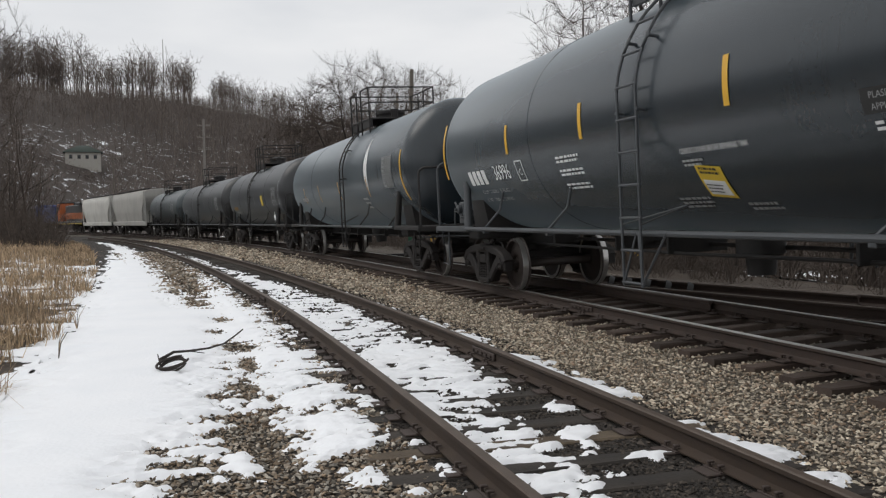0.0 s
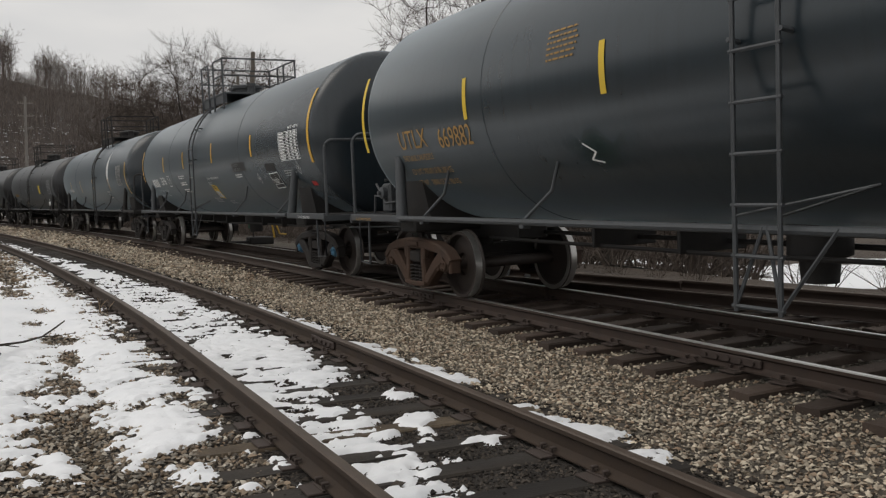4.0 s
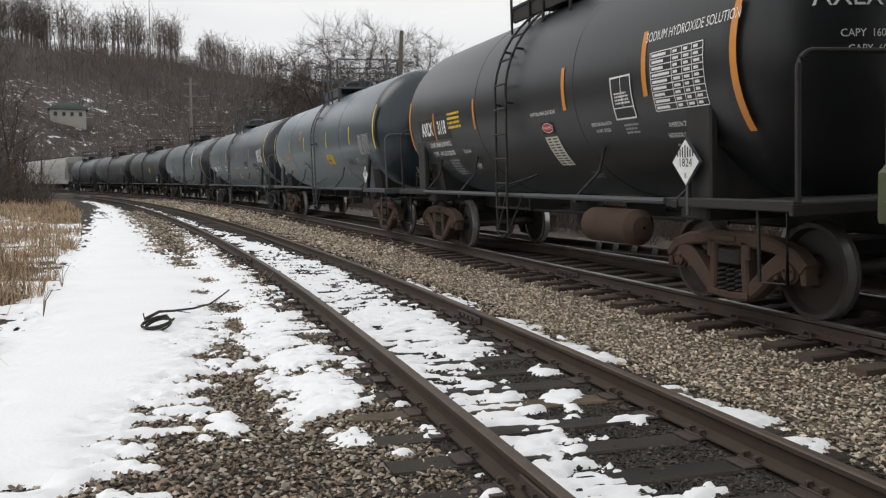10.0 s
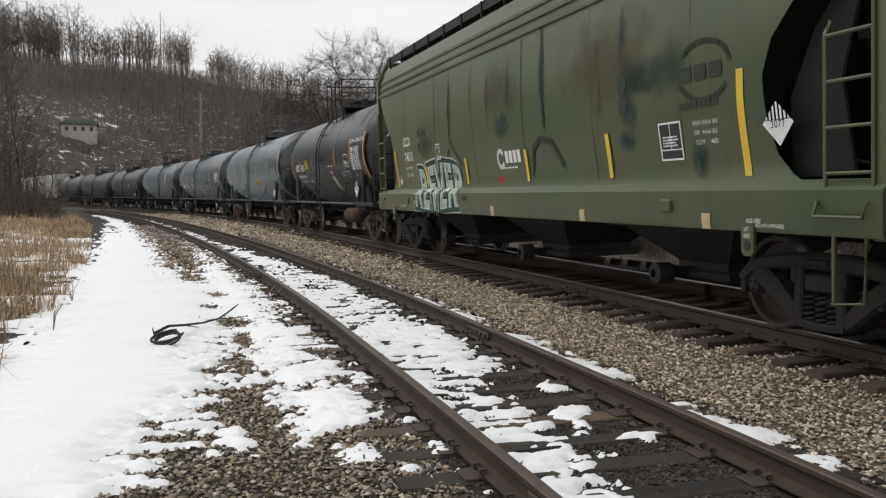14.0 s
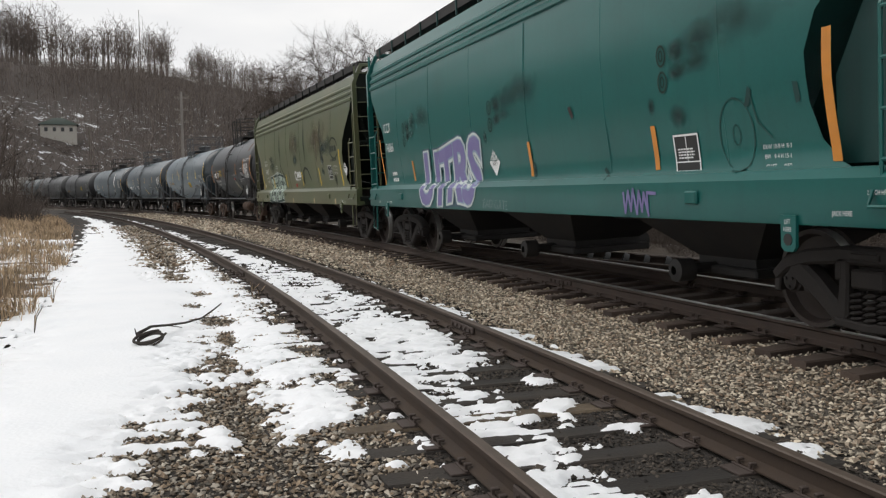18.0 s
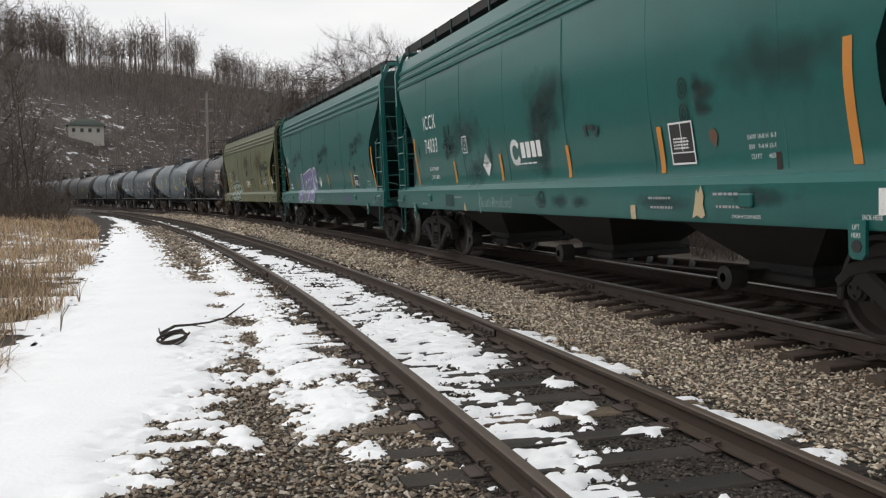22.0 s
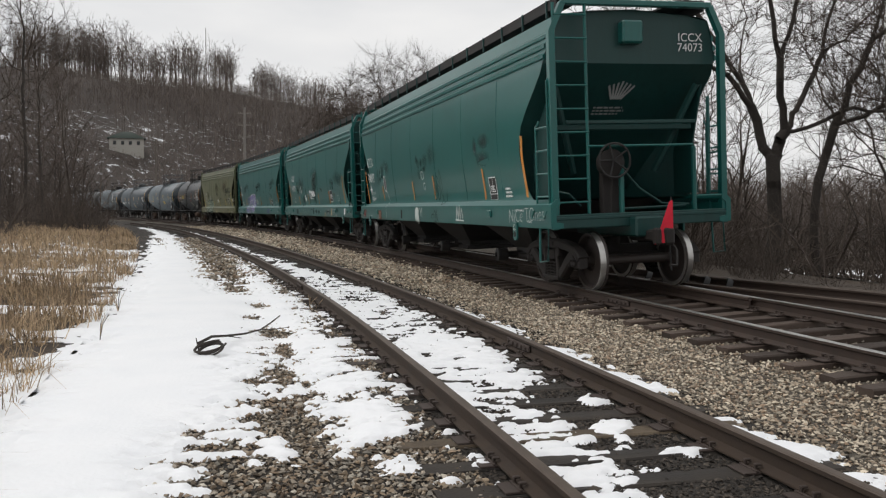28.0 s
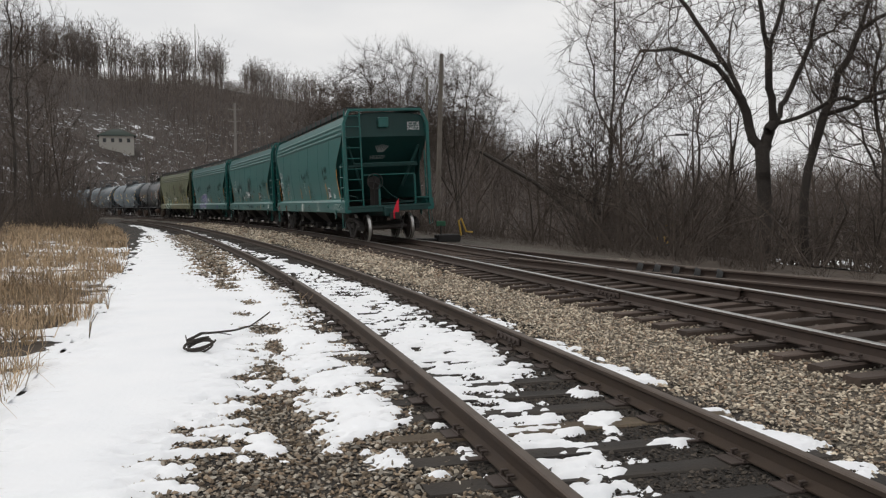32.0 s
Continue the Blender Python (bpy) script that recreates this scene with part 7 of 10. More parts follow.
# ---- small things on the ground ----
def fallen_branch():
    ob = tagged(new("fallen_branch"), "dark crooked fallen branch with a curled end lying on snow", "branch")
    z = -0.17
    pts = [(-2.80, 9.46, z + 0.11), (-2.72, 9.7, z + 0.15), (-2.66, 10.1, z + 0.10), (-2.55, 10.55, z + 0.06), (-2.42, 10.85, z + 0.07), (-2.34, 11.15, z + 0.13), (-2.30, 11.45, z + 0.17)]
    part("stem", Geo().tube(pts, 0.018, 6, 0.008), BARK, ob)
    for k, (rx, ry, rz) in enumerate(((0.14, 0.10, 0.06), (0.12, 0.12, 0.05), (0.15, 0.13, 0.045))):
        loop = [(-2.655 + rx * math.cos(a), 9.40 + ry * math.sin(a + 0.3 * k), z + 0.045 + 0.02 * k + rz * math.sin(a + 0.5)) for a in np.linspace(0.5 + 0.3 * k, 6.3, 16)]
        part("curled_end", Geo().tube(loop, 0.017, 6, 0.012), BARK, ob)
    part("twig", Geo().tube([(-2.79, 9.44, z + 0.02), (-2.84, 9.5, z + 0.16)], 0.011, 5, 0.006), BARK, ob)
    part("twig", Geo().tube([(-2.42, 10.85, z + 0.07), (-2.30, 11.0, z + 0.05), (-2.16, 11.2, z + 0.05)], 0.008, 5, 0.004), BARK, ob)
    part("twig", Geo().tube([(-2.66, 10.1, z + 0.10), (-2.52, 10.25, z + 0.05)], 0.008, 5, 0.004), BARK, ob)


def weed_tuft(x, y, z, n, h, seed):
    rng = random.Random(seed)
    ob = tagged(new("weed_tuft"), "small dry weed stalks poking through the snow", "weed", "weeds in the snow")
    for k in range(n):
        a, l = rng.uniform(0, 6.28), rng.uniform(0.2, 0.6)
        part("stalk", Geo().tube([(x, y, z), (x + 0.3 * l * math.cos(a) * h, y + 0.3 * l * math.sin(a) * h, z + h * 0.6), (x + l * math.cos(a) * h, y + l * math.sin(a) * h, z + h * rng.uniform(0.8, 1.1))], 0.006, 4, 0.003), DRYGRASS if k % 2 else BARK, ob)


fallen_branch()
weed_tuft(-2.29, 13.85, -0.2, 6, 0.22, 1)
weed_tuft(-2.15, 13.7, -0.2, 4, 0.18, 2)
weed_tuft(-4.6, 9.2, -0.2, 7, 0.3, 3)
weed_tuft(-4.35, 10.6, -0.2, 6, 0.32, 4)
weed_tuft(-5.2, 13.4, -0.2, 7, 0.35, 5)
# ---- the house on the hill, poles and things beyond the tracks ----
PLASTER = material("pale_rendered_wall", (0.40, 0.38, 0.34), 0.9, 0.0, (0.42, 0.40, 0.36), 0.6, 12, 0.1)
ROOFGREEN = material("dark_green_roof", (0.035, 0.05, 0.042), 0.85, 0.0, (0.05, 0.06, 0.05), 0.5, 12, 0.1)
GLASSDARK = material("dark_window_pane", (0.02, 0.022, 0.025), 0.15, 0.0, (0.03, 0.03, 0.035), 2, 30, 0.0)
POLEWOOD = material("grey_pole_wood", (0.15, 0.13, 0.11), 0.9, 0.0, (0.10, 0.085, 0.07), 2, 25, 0.4)
POLEPALE = material("pale_pole", (0.24, 0.22, 0.20), 0.8, 0.0, (0.16, 0.15, 0.14), 2, 25, 0.2)
MACHINE = material("yellow_machine_paint", (0.55, 0.34, 0.04), 0.5, 0.0, (0.4, 0.25, 0.05), 2, 25, 0.1)
GREENPAINT = material("green_painted_steel", (0.02, 0.12, 0.06), 0.5, 0.0, (0.02, 0.08, 0.045), 3, 25, 0.1)


def hill_house():
    x, y = HOUSE
    z = float(ground_height(np.array([x]), np.array([y]))[0]) - 1.0
    ob = tagged(new("house"), "small pale house with a dark green hipped roof among the trees", "house")
    ob.matrix_basis = Matrix.Translation((x, y, z)) @ Matrix.Rotation(radians(20), 4, "Z") @ Matrix.Scale(0.74, 4)
    part("wall", Geo().box(0, 0, 0.6, 12.5, 8.5, 7.4, 0.03), PLASTER, ob)
    part("roof", Geo().loft([[(-7, -5, 4.3), (7, -5, 4.3), (7, 5, 4.3), (-7, 5, 4.3)], [(-6.9, -4.9, 4.5), (6.9, -4.9, 4.5), (6.9, 4.9, 4.5), (-6.9, 4.9, 4.5)], [(-1.6, -0.1, 7.2), (1.6, -0.1, 7.2), (1.6, 0.1, 7.2), (-1.6, 0.1, 7.2)]]), ROOFGREEN, ob)
    for px in (-4.3, -1.4, 1.4, 4.3):
        w = part("window", Geo().box(px, -4.26, 2.6, 1.3, 0.1, 1.6, 0.02), POLEPALE, ob)
        part("pane", Geo().box(px, -4.33, 2.6, 1.05, 0.03, 1.35), GLASSDARK, w)
    for py in (-1.8, 1.8):
        w = part("window", Geo().box(6.26, py, 2.6, 0.1, 1.3, 1.6, 0.02), POLEPALE, ob)
        part("pane", Geo().box(6.33, py, 2.6, 0.03, 1.05, 1.35), GLASSDARK, w)
    part("chimney", Geo().box(1.5, 0.6, 7.0, 0.7, 0.7, 1.3, 0.03), PLASTER, ob)


def utility_pole(x, y, top, label, arms=2, mat=POLEWOOD, r=0.16, lean=0.0):
    z = float(ground_height(np.array([x]), np.array([y]))[0]) - 0.3
    ob = tagged(new("utility_pole"), label, "utility pole", "poles along the valley")
    part("post", Geo().tube([(x, y, z), (x + lean, y, top)], r, 10, r * 0.7), mat, ob)
    for k in range(arms):
        za = top - 1.2 - 2.2 * k
        part("crossarm", Geo().box(x + lean * 0.9, y - 0.15, za, 2.4, 0.12, 0.16, 0.02), mat, ob)
        for u in (-1.1, -0.7, 0.7, 1.1):
            part("insulator", Geo().lathe([(za + 0.08, 0.01), (za + 0.08, 0.07), (za + 0.25, 0.09), (za + 0.34, 0.05), (za + 0.35, 0.01)], 8, "z", (x + lean * 0.9 + u, y - 0.15, 0)), POLEPALE, ob)


def street_lamp(x, y, top):
    z = float(ground_height(np.array([x]), np.array([y]))[0]) - 0.2
    ob = tagged(new("street_lamp"), "slim pale street lamp with a flat head beyond the thicket", "street lamp")
    part("post", Geo().tube([(x, y, z), (x, y, top - 0.6)], 0.09, 10, 0.06), POLEPALE, ob)
    part("arm", Geo().tube([(x, y, top - 0.6), (x + 0.5, y, top - 0.1), (x + 1.5, y, top)], 0.045, 8), POLEPALE, ob)
    part("head", Geo().box(x + 1.9, y, top + 0.02, 0.9, 0.32, 0.14, 0.05), BLACKSTEEL, ob)


def yard_loader(x, y):
    z = float(ground_height(np.array([x]), np.array([y]))[0])
    ob = tagged(new("wheel_loader"), "weathered yellow loader parked beyond the thicket", "machine")
    ob.matrix_basis = Matrix.Translation((x, y, z)) @ Matrix.Rotation(0.3, 4, "Z") @ Matrix.Scale(0.7, 4)
    part("body", Geo().box(0, 0, 1.35, 3.0, 1.5, 0.9, 0.1).box(-1.2, 0, 1.7, 1.0, 1.4, 0.5, 0.1), MACHINE, ob)
    part("cab", Geo().box(0.1, 0, 2.4, 1.2, 1.3, 1.3, 0.08), GLASSDARK, ob)
    part("cab_roof", Geo().box(0.1, 0, 3.1, 1.5, 1.5, 0.14, 0.04), MACHINE, ob)
    part("bucket", Geo().loft([[(1.9, -1.1, 0.3), (2.8, -1.1, 0.3), (2.2, -1.1, 1.2)], [(1.9, 1.1, 0.3), (2.8, 1.1, 0.3), (2.2, 1.1, 1.2)]]), MACHINE, ob)
    for px in (-1.0, 1.0):
        for py in (-0.8, 0.8):
            part("tyre", Geo().lathe([(-0.2, 0.25), (-0.22, 0.55), (-0.12, 0.65), (0.12, 0.65), (0.22, 0.55), (0.2, 0.25)], 18, "y", (px, py, 0.65)), BRACE, ob)


def fallen_trunk():
    ob = tagged(new("fallen_tree"), "long dead trunk leaning down through the thicket", "fallen tree")
    part("trunk", Geo().tube([(1.9, 44.0, 4.0), (4.4, 43.0, 2.5), (6.6, 42.0, 0.7), (8.0, 41.5, -0.6)], 0.09, 8, 0.15), BARK, ob)
    part("stub", Geo().tube([(2.9, 43.6, 3.4), (3.6, 43.4, 4.0)], 0.07, 6, 0.03), BARK, ob)


def switch_stand():
    x, y, p = (float(v) for v in on_line(MAIN_LINE, 26.5, 6.7))
    ob = tagged(new("switch_stand"), "low switch stand with a green target and bent yellow lever", "switch stand")
    ob.matrix_basis = Matrix.Translation((x, y, 0.0)) @ Matrix.Rotation(p, 4, "Z")
    part("base", Geo().box(0, 0, 0.12, 0.9, 0.5, 0.28, 0.04).box(-0.9, 0, 0.05, 1.2, 0.25, 0.14, 0.02), BLACKSTEEL, ob)
    part("mast", Geo().tube([(-0.25, 0, 0.2), (-0.25, 0, 0.6)], 0.03, 8), BLACKSTEEL, ob)
    part("target", Geo().box(-0.25, 0, 0.66, 0.36, 0.05, 0.2, 0.02), GREENPAINT, ob)
    part("lever", Geo().tube([(0.55, 0, 0.2), (0.45, 0, 0.75), (0.55, 0, 0.85), (0.75, 0, 0.35), (1.0, 0, 0.32)], 0.035, 8), MACHINE, ob)


hill_house()
utility_pole(-39.0, 164.6, 20.5, "tall wooden utility pole with two crossarms", 3, POLEPALE, 0.3)
utility_pole(-64.5, 190.0, 16.5, "wooden utility pole with a crossarm", 1)
utility_pole(-0.5, 70.0, 13.3, "dark weathered pole standing before the round-crowned trees", 0, POLEWOOD, 0.24, 0.5)
utility_pole(-1.4, 71.0, 11.6, "broken dark pole stump beside a taller pole", 0, POLEWOOD, 0.16, 0.2)
mast = tagged(new("radio_mast"), "thin radio mast rising above the ridge", "mast")
part("mast_tube", Geo().tube([(-111, 396, 55), (-111, 396, 83)], 0.28, 6, 0.12), POLEPALE, mast)
street_lamp(14.0, 58.0, 5.8)
utility_pole(10.6, 58.0, 3.2, "short pale post beyond the thicket", 0, POLEPALE, 0.12)
yard_loader(17.5, 66.0)
fallen_trunk()
switch_stand()
# ---- pale hoppers and engines at the head of the train ----
def pale_hopper(name, label, length, mat):
    car = tagged(new(name), label, "hopper car", "cars of the train")
    h = length / 2 - 0.7
    side = lambda z: float(np.interp(z, (1.3, 1.6, 2.6, 3.9, 4.35), (1.45, 1.48, 1.6, 1.55, 1.35)))
    end = lambda z: float(np.interp(z, (1.3, 2.2, 3.6, 4.35), (h - 1.9, h - 1.5, h - 0.25, h - 0.15)))
    rings = [[(end(z), side(z), z), (end(z), -side(z), z), (-end(z), -side(z), z), (-end(z), side(z), z)] for z in (1.3, 1.6, 2.2, 2.6, 3.1, 3.6, 3.9, 4.2, 4.35)]
    rings.append([(h - 0.2, 0.6, 4.5), (h - 0.2, -0.6, 4.5), (-h + 0.2, -0.6, 4.5), (-h + 0.2, 0.6, 4.5)])
    part("body", Geo().loft(rings), mat, car)
    for y in (1, -1):
        part("side_sill", Geo().box(0, y * 1.5, 1.22, 2 * h, 0.14, 0.42, 0.03), mat, car)
        part("running_board", Geo().box(0, y * 1.0, 4.56, 2 * h - 0.6, 0.5, 0.04, 0.01), BLACKSTEEL, car)
        for s in (1, -1):
            part("corner_post", Geo().box(s * (h - 0.1), y * 1.48, 2.7, 0.12, 0.12, 3.2, 0.02), mat, car)
            lad = Geo()
            for x in (h - 0.12, h - 0.6):
                lad.tube([(s * x, y * 1.56, 1.1), (s * x, y * 1.56, 4.3)], 0.02, 5)
            for k in range(8):
                lad.tube([(s * (h - 0.12), y * 1.56, 1.3 + 0.38 * k), (s * (h - 0.6), y * 1.56, 1.3 + 0.38 * k)], 0.016, 5)
            part("side_ladder", lad, mat, car)
    for x in (-length * 0.22, 0, length * 0.22):
        part("outlet_hopper", Geo().loft([[(x - 1.6, -1.3, 1.35), (x + 1.6, -1.3, 1.35), (x + 1.6, 1.3, 1.35), (x - 1.6, 1.3, 1.35)], [(x - 0.5, -0.5, 0.4), (x + 0.5, -0.5, 0.4), (x + 0.5, 0.5, 0.4), (x - 0.5, 0.5, 0.4)]]), BLACKSTEEL, car)
    add_couplers(car, length / 2)
    return car, add_trucks(car, length / 2 - 2.2, CASTDARK)


def locomotive(name, label, length, upper, lower, stripe):
    car = tagged(new(name), label, "locomotive", "engines of the train")
    h = length / 2 - 0.6
    part("frame", Geo().box(0, 0, 1.45, 2 * h, 2.9, 0.35, 0.04), lower, car)
    part("long_hood", Geo().box(-2.2, 0, 2.75, 2 * h - 7.4, 1.75, 2.3, 0.12), upper, car)
    part("hood_band", Geo().box(-2.2, 0, 2.35, 2 * h - 7.45, 1.80, 0.85, 0.03), stripe, car)
    part("cab", Geo().box(h - 3.6, 0, 2.95, 2.3, 2.9, 2.7, 0.15), stripe, car)
    part("cab_roof", Geo().box(h - 3.6, 0, 4.36, 2.5, 2.95, 0.16, 0.06), upper, car)
    for y in (1, -1):
        for x in (-0.5, 0.5):
            part("cab_window", Geo().box(h - 3.6 + x, y * 1.46, 3.6, 0.75, 0.04, 0.6, 0.02), GLASSDARK, car)
        rail = Geo().tube([(h - 0.3, y * 1.4, 2.6), (-h + 0.3, y * 1.4, 2.6)], 0.025, 5)
        for x in np.linspace(-h + 0.3, h - 0.3, 12):
            rail.tube([(x, y * 1.4, 1.6), (x, y * 1.4, 2.6)], 0.02, 5)
        part("handrail", rail, POLEPALE, car)
        part("step_stripe", Geo().box(0, y * 1.47, 1.30, 2 * h, 0.03, 0.07, 0.005), SIGNYELLOW, car)
    part("short_hood", Geo().box(h - 1.6, 0, 2.4, 1.8, 1.75, 1.5, 0.12), stripe, car)
    part("fuel_tank", Geo().box(0, 0, 0.85, 5.2, 2.6, 0.8, 0.12), BLACKSTEEL, car)
    part("radiator_wing", Geo().box(-h + 3.0, 0, 4.0, 3.4, 2.7, 0.35, 0.08), upper, car)
    for x in (-5.5, -2.0):
        part("fan", Geo().lathe([(3.85, 0.02), (3.85, 0.6), (4.1, 0.6), (4.12, 0.02)], 18, "z", (x, 0, 0)), BLACKSTEEL, car)
    part("exhaust_stack", Geo().box(1.0, 0, 4.05, 0.7, 0.5, 0.35, 0.05), BLACKSTEEL, car)
    add_couplers(car, length / 2)
    return car, add_trucks(car, length / 2 - 4.4, CASTDARK)


LOCO_ORANGE = paint("orange_engine_paint", (0.42, 0.10, 0.02), (0.34, 0.085, 0.02), (0.12, 0.04, 0.02))
LOCO_BLUE = paint("blue_engine_paint", (0.03, 0.05, 0.16), (0.025, 0.04, 0.11), (0.015, 0.02, 0.05))


# ---- marks on the tank cars ----
def rounded_c(r, w):
    return merge(*[stroke([(r * math.cos(a), r * math.sin(a)), (r * math.cos(b), r * math.sin(b))], w) for a, b in ((0.7 + 4.9 * k / 12, 0.7 + 4.9 * (k + 1) / 12) for k in range(12))])


def blocks(n, w, h, gap):
    """A brand's name as plain blocks."""
    return merge(*[rect(w, h, (k - (n - 1) / 2) * (w + gap), 0) for k in range(n)])


def marks_t5(car, X):
    s = Side(car, (1.5, 2.55))
    for k, line in enumerate(("MINER TF-880 DFT GR", "BRAKE 2-DC D-5 & SIC D-5", "36 INCH CL C WHLS")):
        head_words(car, line, 0.060, -0.30, 2.16 - 0.10 * k, 9.15 + 0.15, 1.5, 2.55, 0.02, DULLWHITE)
    Upright(car).words('2" TREAD CONL SHOES', 0.055, WHITE, X(-3.75), 1.09, level=1)
    s.words("36996", 0.36, WHITE, X(8.78), 2.04, stretch=0.82)
    s.put("owner_mark", blocks(4, 0.17, 0.26, 0.06), WHITE, X(9.98), 2.01, level=1)
    s.put("stencil_box", merge(rect(0.02, 0.32, -0.13), rect(0.02, 0.32, 0.13), rect(0.28, 0.02, 0, 0.16), rect(0.28, 0.02, 0, -0.16)), WHITE, X(7.98), 2.03, level=1)
    s.words("C", 0.14, WHITE, X(7.98), 2.01)
    s.words("LD LMT  211000 LB   95 750 KG", 0.10, DULLWHITE, X(9.45), 1.76, stretch=0.95)
    s.words("LT WT    74800 LB   33 950 KG", 0.10, DULLWHITE, X(9.5), 1.62, stretch=0.95)
    for z in (2.10, 1.92, 1.73):
        s.put("small_stencil", bars(0.82, 0.12, 2, int(z * 100)), WHITE, X(6.2), z, level=1)
    s.words("CONSULT OWNER BEFORE REPAIRING TANK", 0.085, WHITE, X(3.0), 1.98, stretch=0.66)
    s.put("small_stencil", bars(0.40, 0.10, 2, 5), DULLWHITE, X(3.4), 1.86, level=1)
    s.put("sticker", rect(0.42, 0.42, n=2, k=4), SIGNYELLOW, X(3.25), 1.64, tilt=-7, level=1)
    s.put("sticker_panel", rect(0.34, 0.20, 0, -0.07, 2, 3), WHITE, X(3.25), 1.64, tilt=-7, level=2)
    s.put("sticker_writing", bars(0.34, 0.10, 2, 9), SIGNBLACK, X(3.22), 1.76, tilt=-7, level=2)
    s.put("sticker_writing", bars(0.28, 0.14, 3, 10, 0.35), SIGNBLACK, X(3.27), 1.58, tilt=-7, level=3)
    s.put("small_stencil", bars(0.66, 0.20, 3, 11), DULLWHITE, X(3.8), 1.44, level=1)
    s.put("small_stencil", bars(0.50, 0.16, 2, 12), DULLWHITE, X(2.77), 1.38, level=1)
    s.put("black_patch", rect(1.0, 0.20, n=2, k=2), SIGNBLACK, X(0.46), 2.16, level=1)
    s.words("PLASITE 9570", 0.075, DULLWHITE, X(0.66), 2.20, level=2)
    s.words("APPLIED 02-2017", 0.075, DULLWHITE, X(0.60), 2.11, level=2)
    s.put("small_stencil", bars(0.6, 0.10, 2, 13), WHITE, X(0.58), 1.97, level=1)
    s.put("diamond_outline", merge(stroke([(0, 0.12), (0.12, 0), (0, -0.12), (-0.12, 0), (0, 0.12)], 0.014), blocks(3, 0.03, 0.06, 0.012)), DULLWHITE, X(-0.75), 1.87, level=1)
    s.put("diamond_outline", merge(stroke([(0, 0.13), (0.11, 0), (0, -0.13), (-0.11, 0), (0, 0.13)], 0.014), rect(0.05, 0.08)), DULLWHITE, X(-3.33), 2.0, level=1)
    s.words("AAR 211A100W1", 0.08, WHITE, X(-3.36), 2.75, level=1)
    for x, z0, z1 in ((8.31, 2.31, 2.76), (5.70, 2.31, 2.77), (2.59, 2.34, 2.82), (-0.69, 2.33, 2.78)):
        s.tape(AMBER, X(x), z0, z1, 0.09)
    s.tape(AMBER, X(11.6), 2.05, 3.1, 0.09, -0.05)
    s.tape(AMBER, X(-4.15), 2.05, 3.4, 0.10, 0.08)
    s.table(X(-3.08), 2.42, 1.08, 0.53, WHITE, 9, seed=3)
    s.frame_sign(X(-1.79), 1.80, 0.54, 0.36, 21, 2)
    s.put("black_patch", rect(0.62, 0.16, n=2, k=2), SIGNBLACK, X(-1.72), 2.07, level=0)
    s.put("small_stencil", bars(0.7, 0.14, 3, 14), DULLWHITE, X(-2.83), 1.925, level=1)
    s.put("reflector_patch", rect(0.22, 0.10), SIGNRED, X(-3.73), 1.70, level=1)


def rear_placard(car, x, y0, z0, size, number):
    """A hazard placard on the car's rear, facing back along the track."""
    h = size / 2
    rot = Matrix.Translation((x, y0, z0)) @ Matrix.Rotation(math.pi / 2, 4, "Z")
    part("placard_holder", Geo().plate([(0, -h - 0.02), (h + 0.02, 0), (0, h + 0.02), (-h - 0.02, 0)], 0.02, rot).box(x + 0.03, y0, z0 - 0.35, 0.03, 0.06, 0.7, 0.004), GREYSTEEL, car)

    def lay(name, sheet, mat, lift):
        g = Geo()
        g.v = [(x - 0.012 - lift, y0 - u, z0 + v) for u, v, _ in sheet[0]]
        g.f = sheet[1]
        part(name, g, mat, car, smooth=0)

    lay("hazard_placard", poly([(0, -h), (h, 0), (0, h), (-h, 0)]), WHITE, 0.002)
    lay("placard_striping", merge(*[rect(h * 0.09, (h - abs(k * h * 0.19)) * 0.55, k * h * 0.19, 0.30 * h + (h - abs(k * h * 0.19)) * 0.16) for k in range(-3, 4)]), SIGNBLACK, 0.006)
    vs, fs = flat_text(number, size * 0.26)
    lay("lettering", (vs, fs), SIGNBLACK, 0.006)


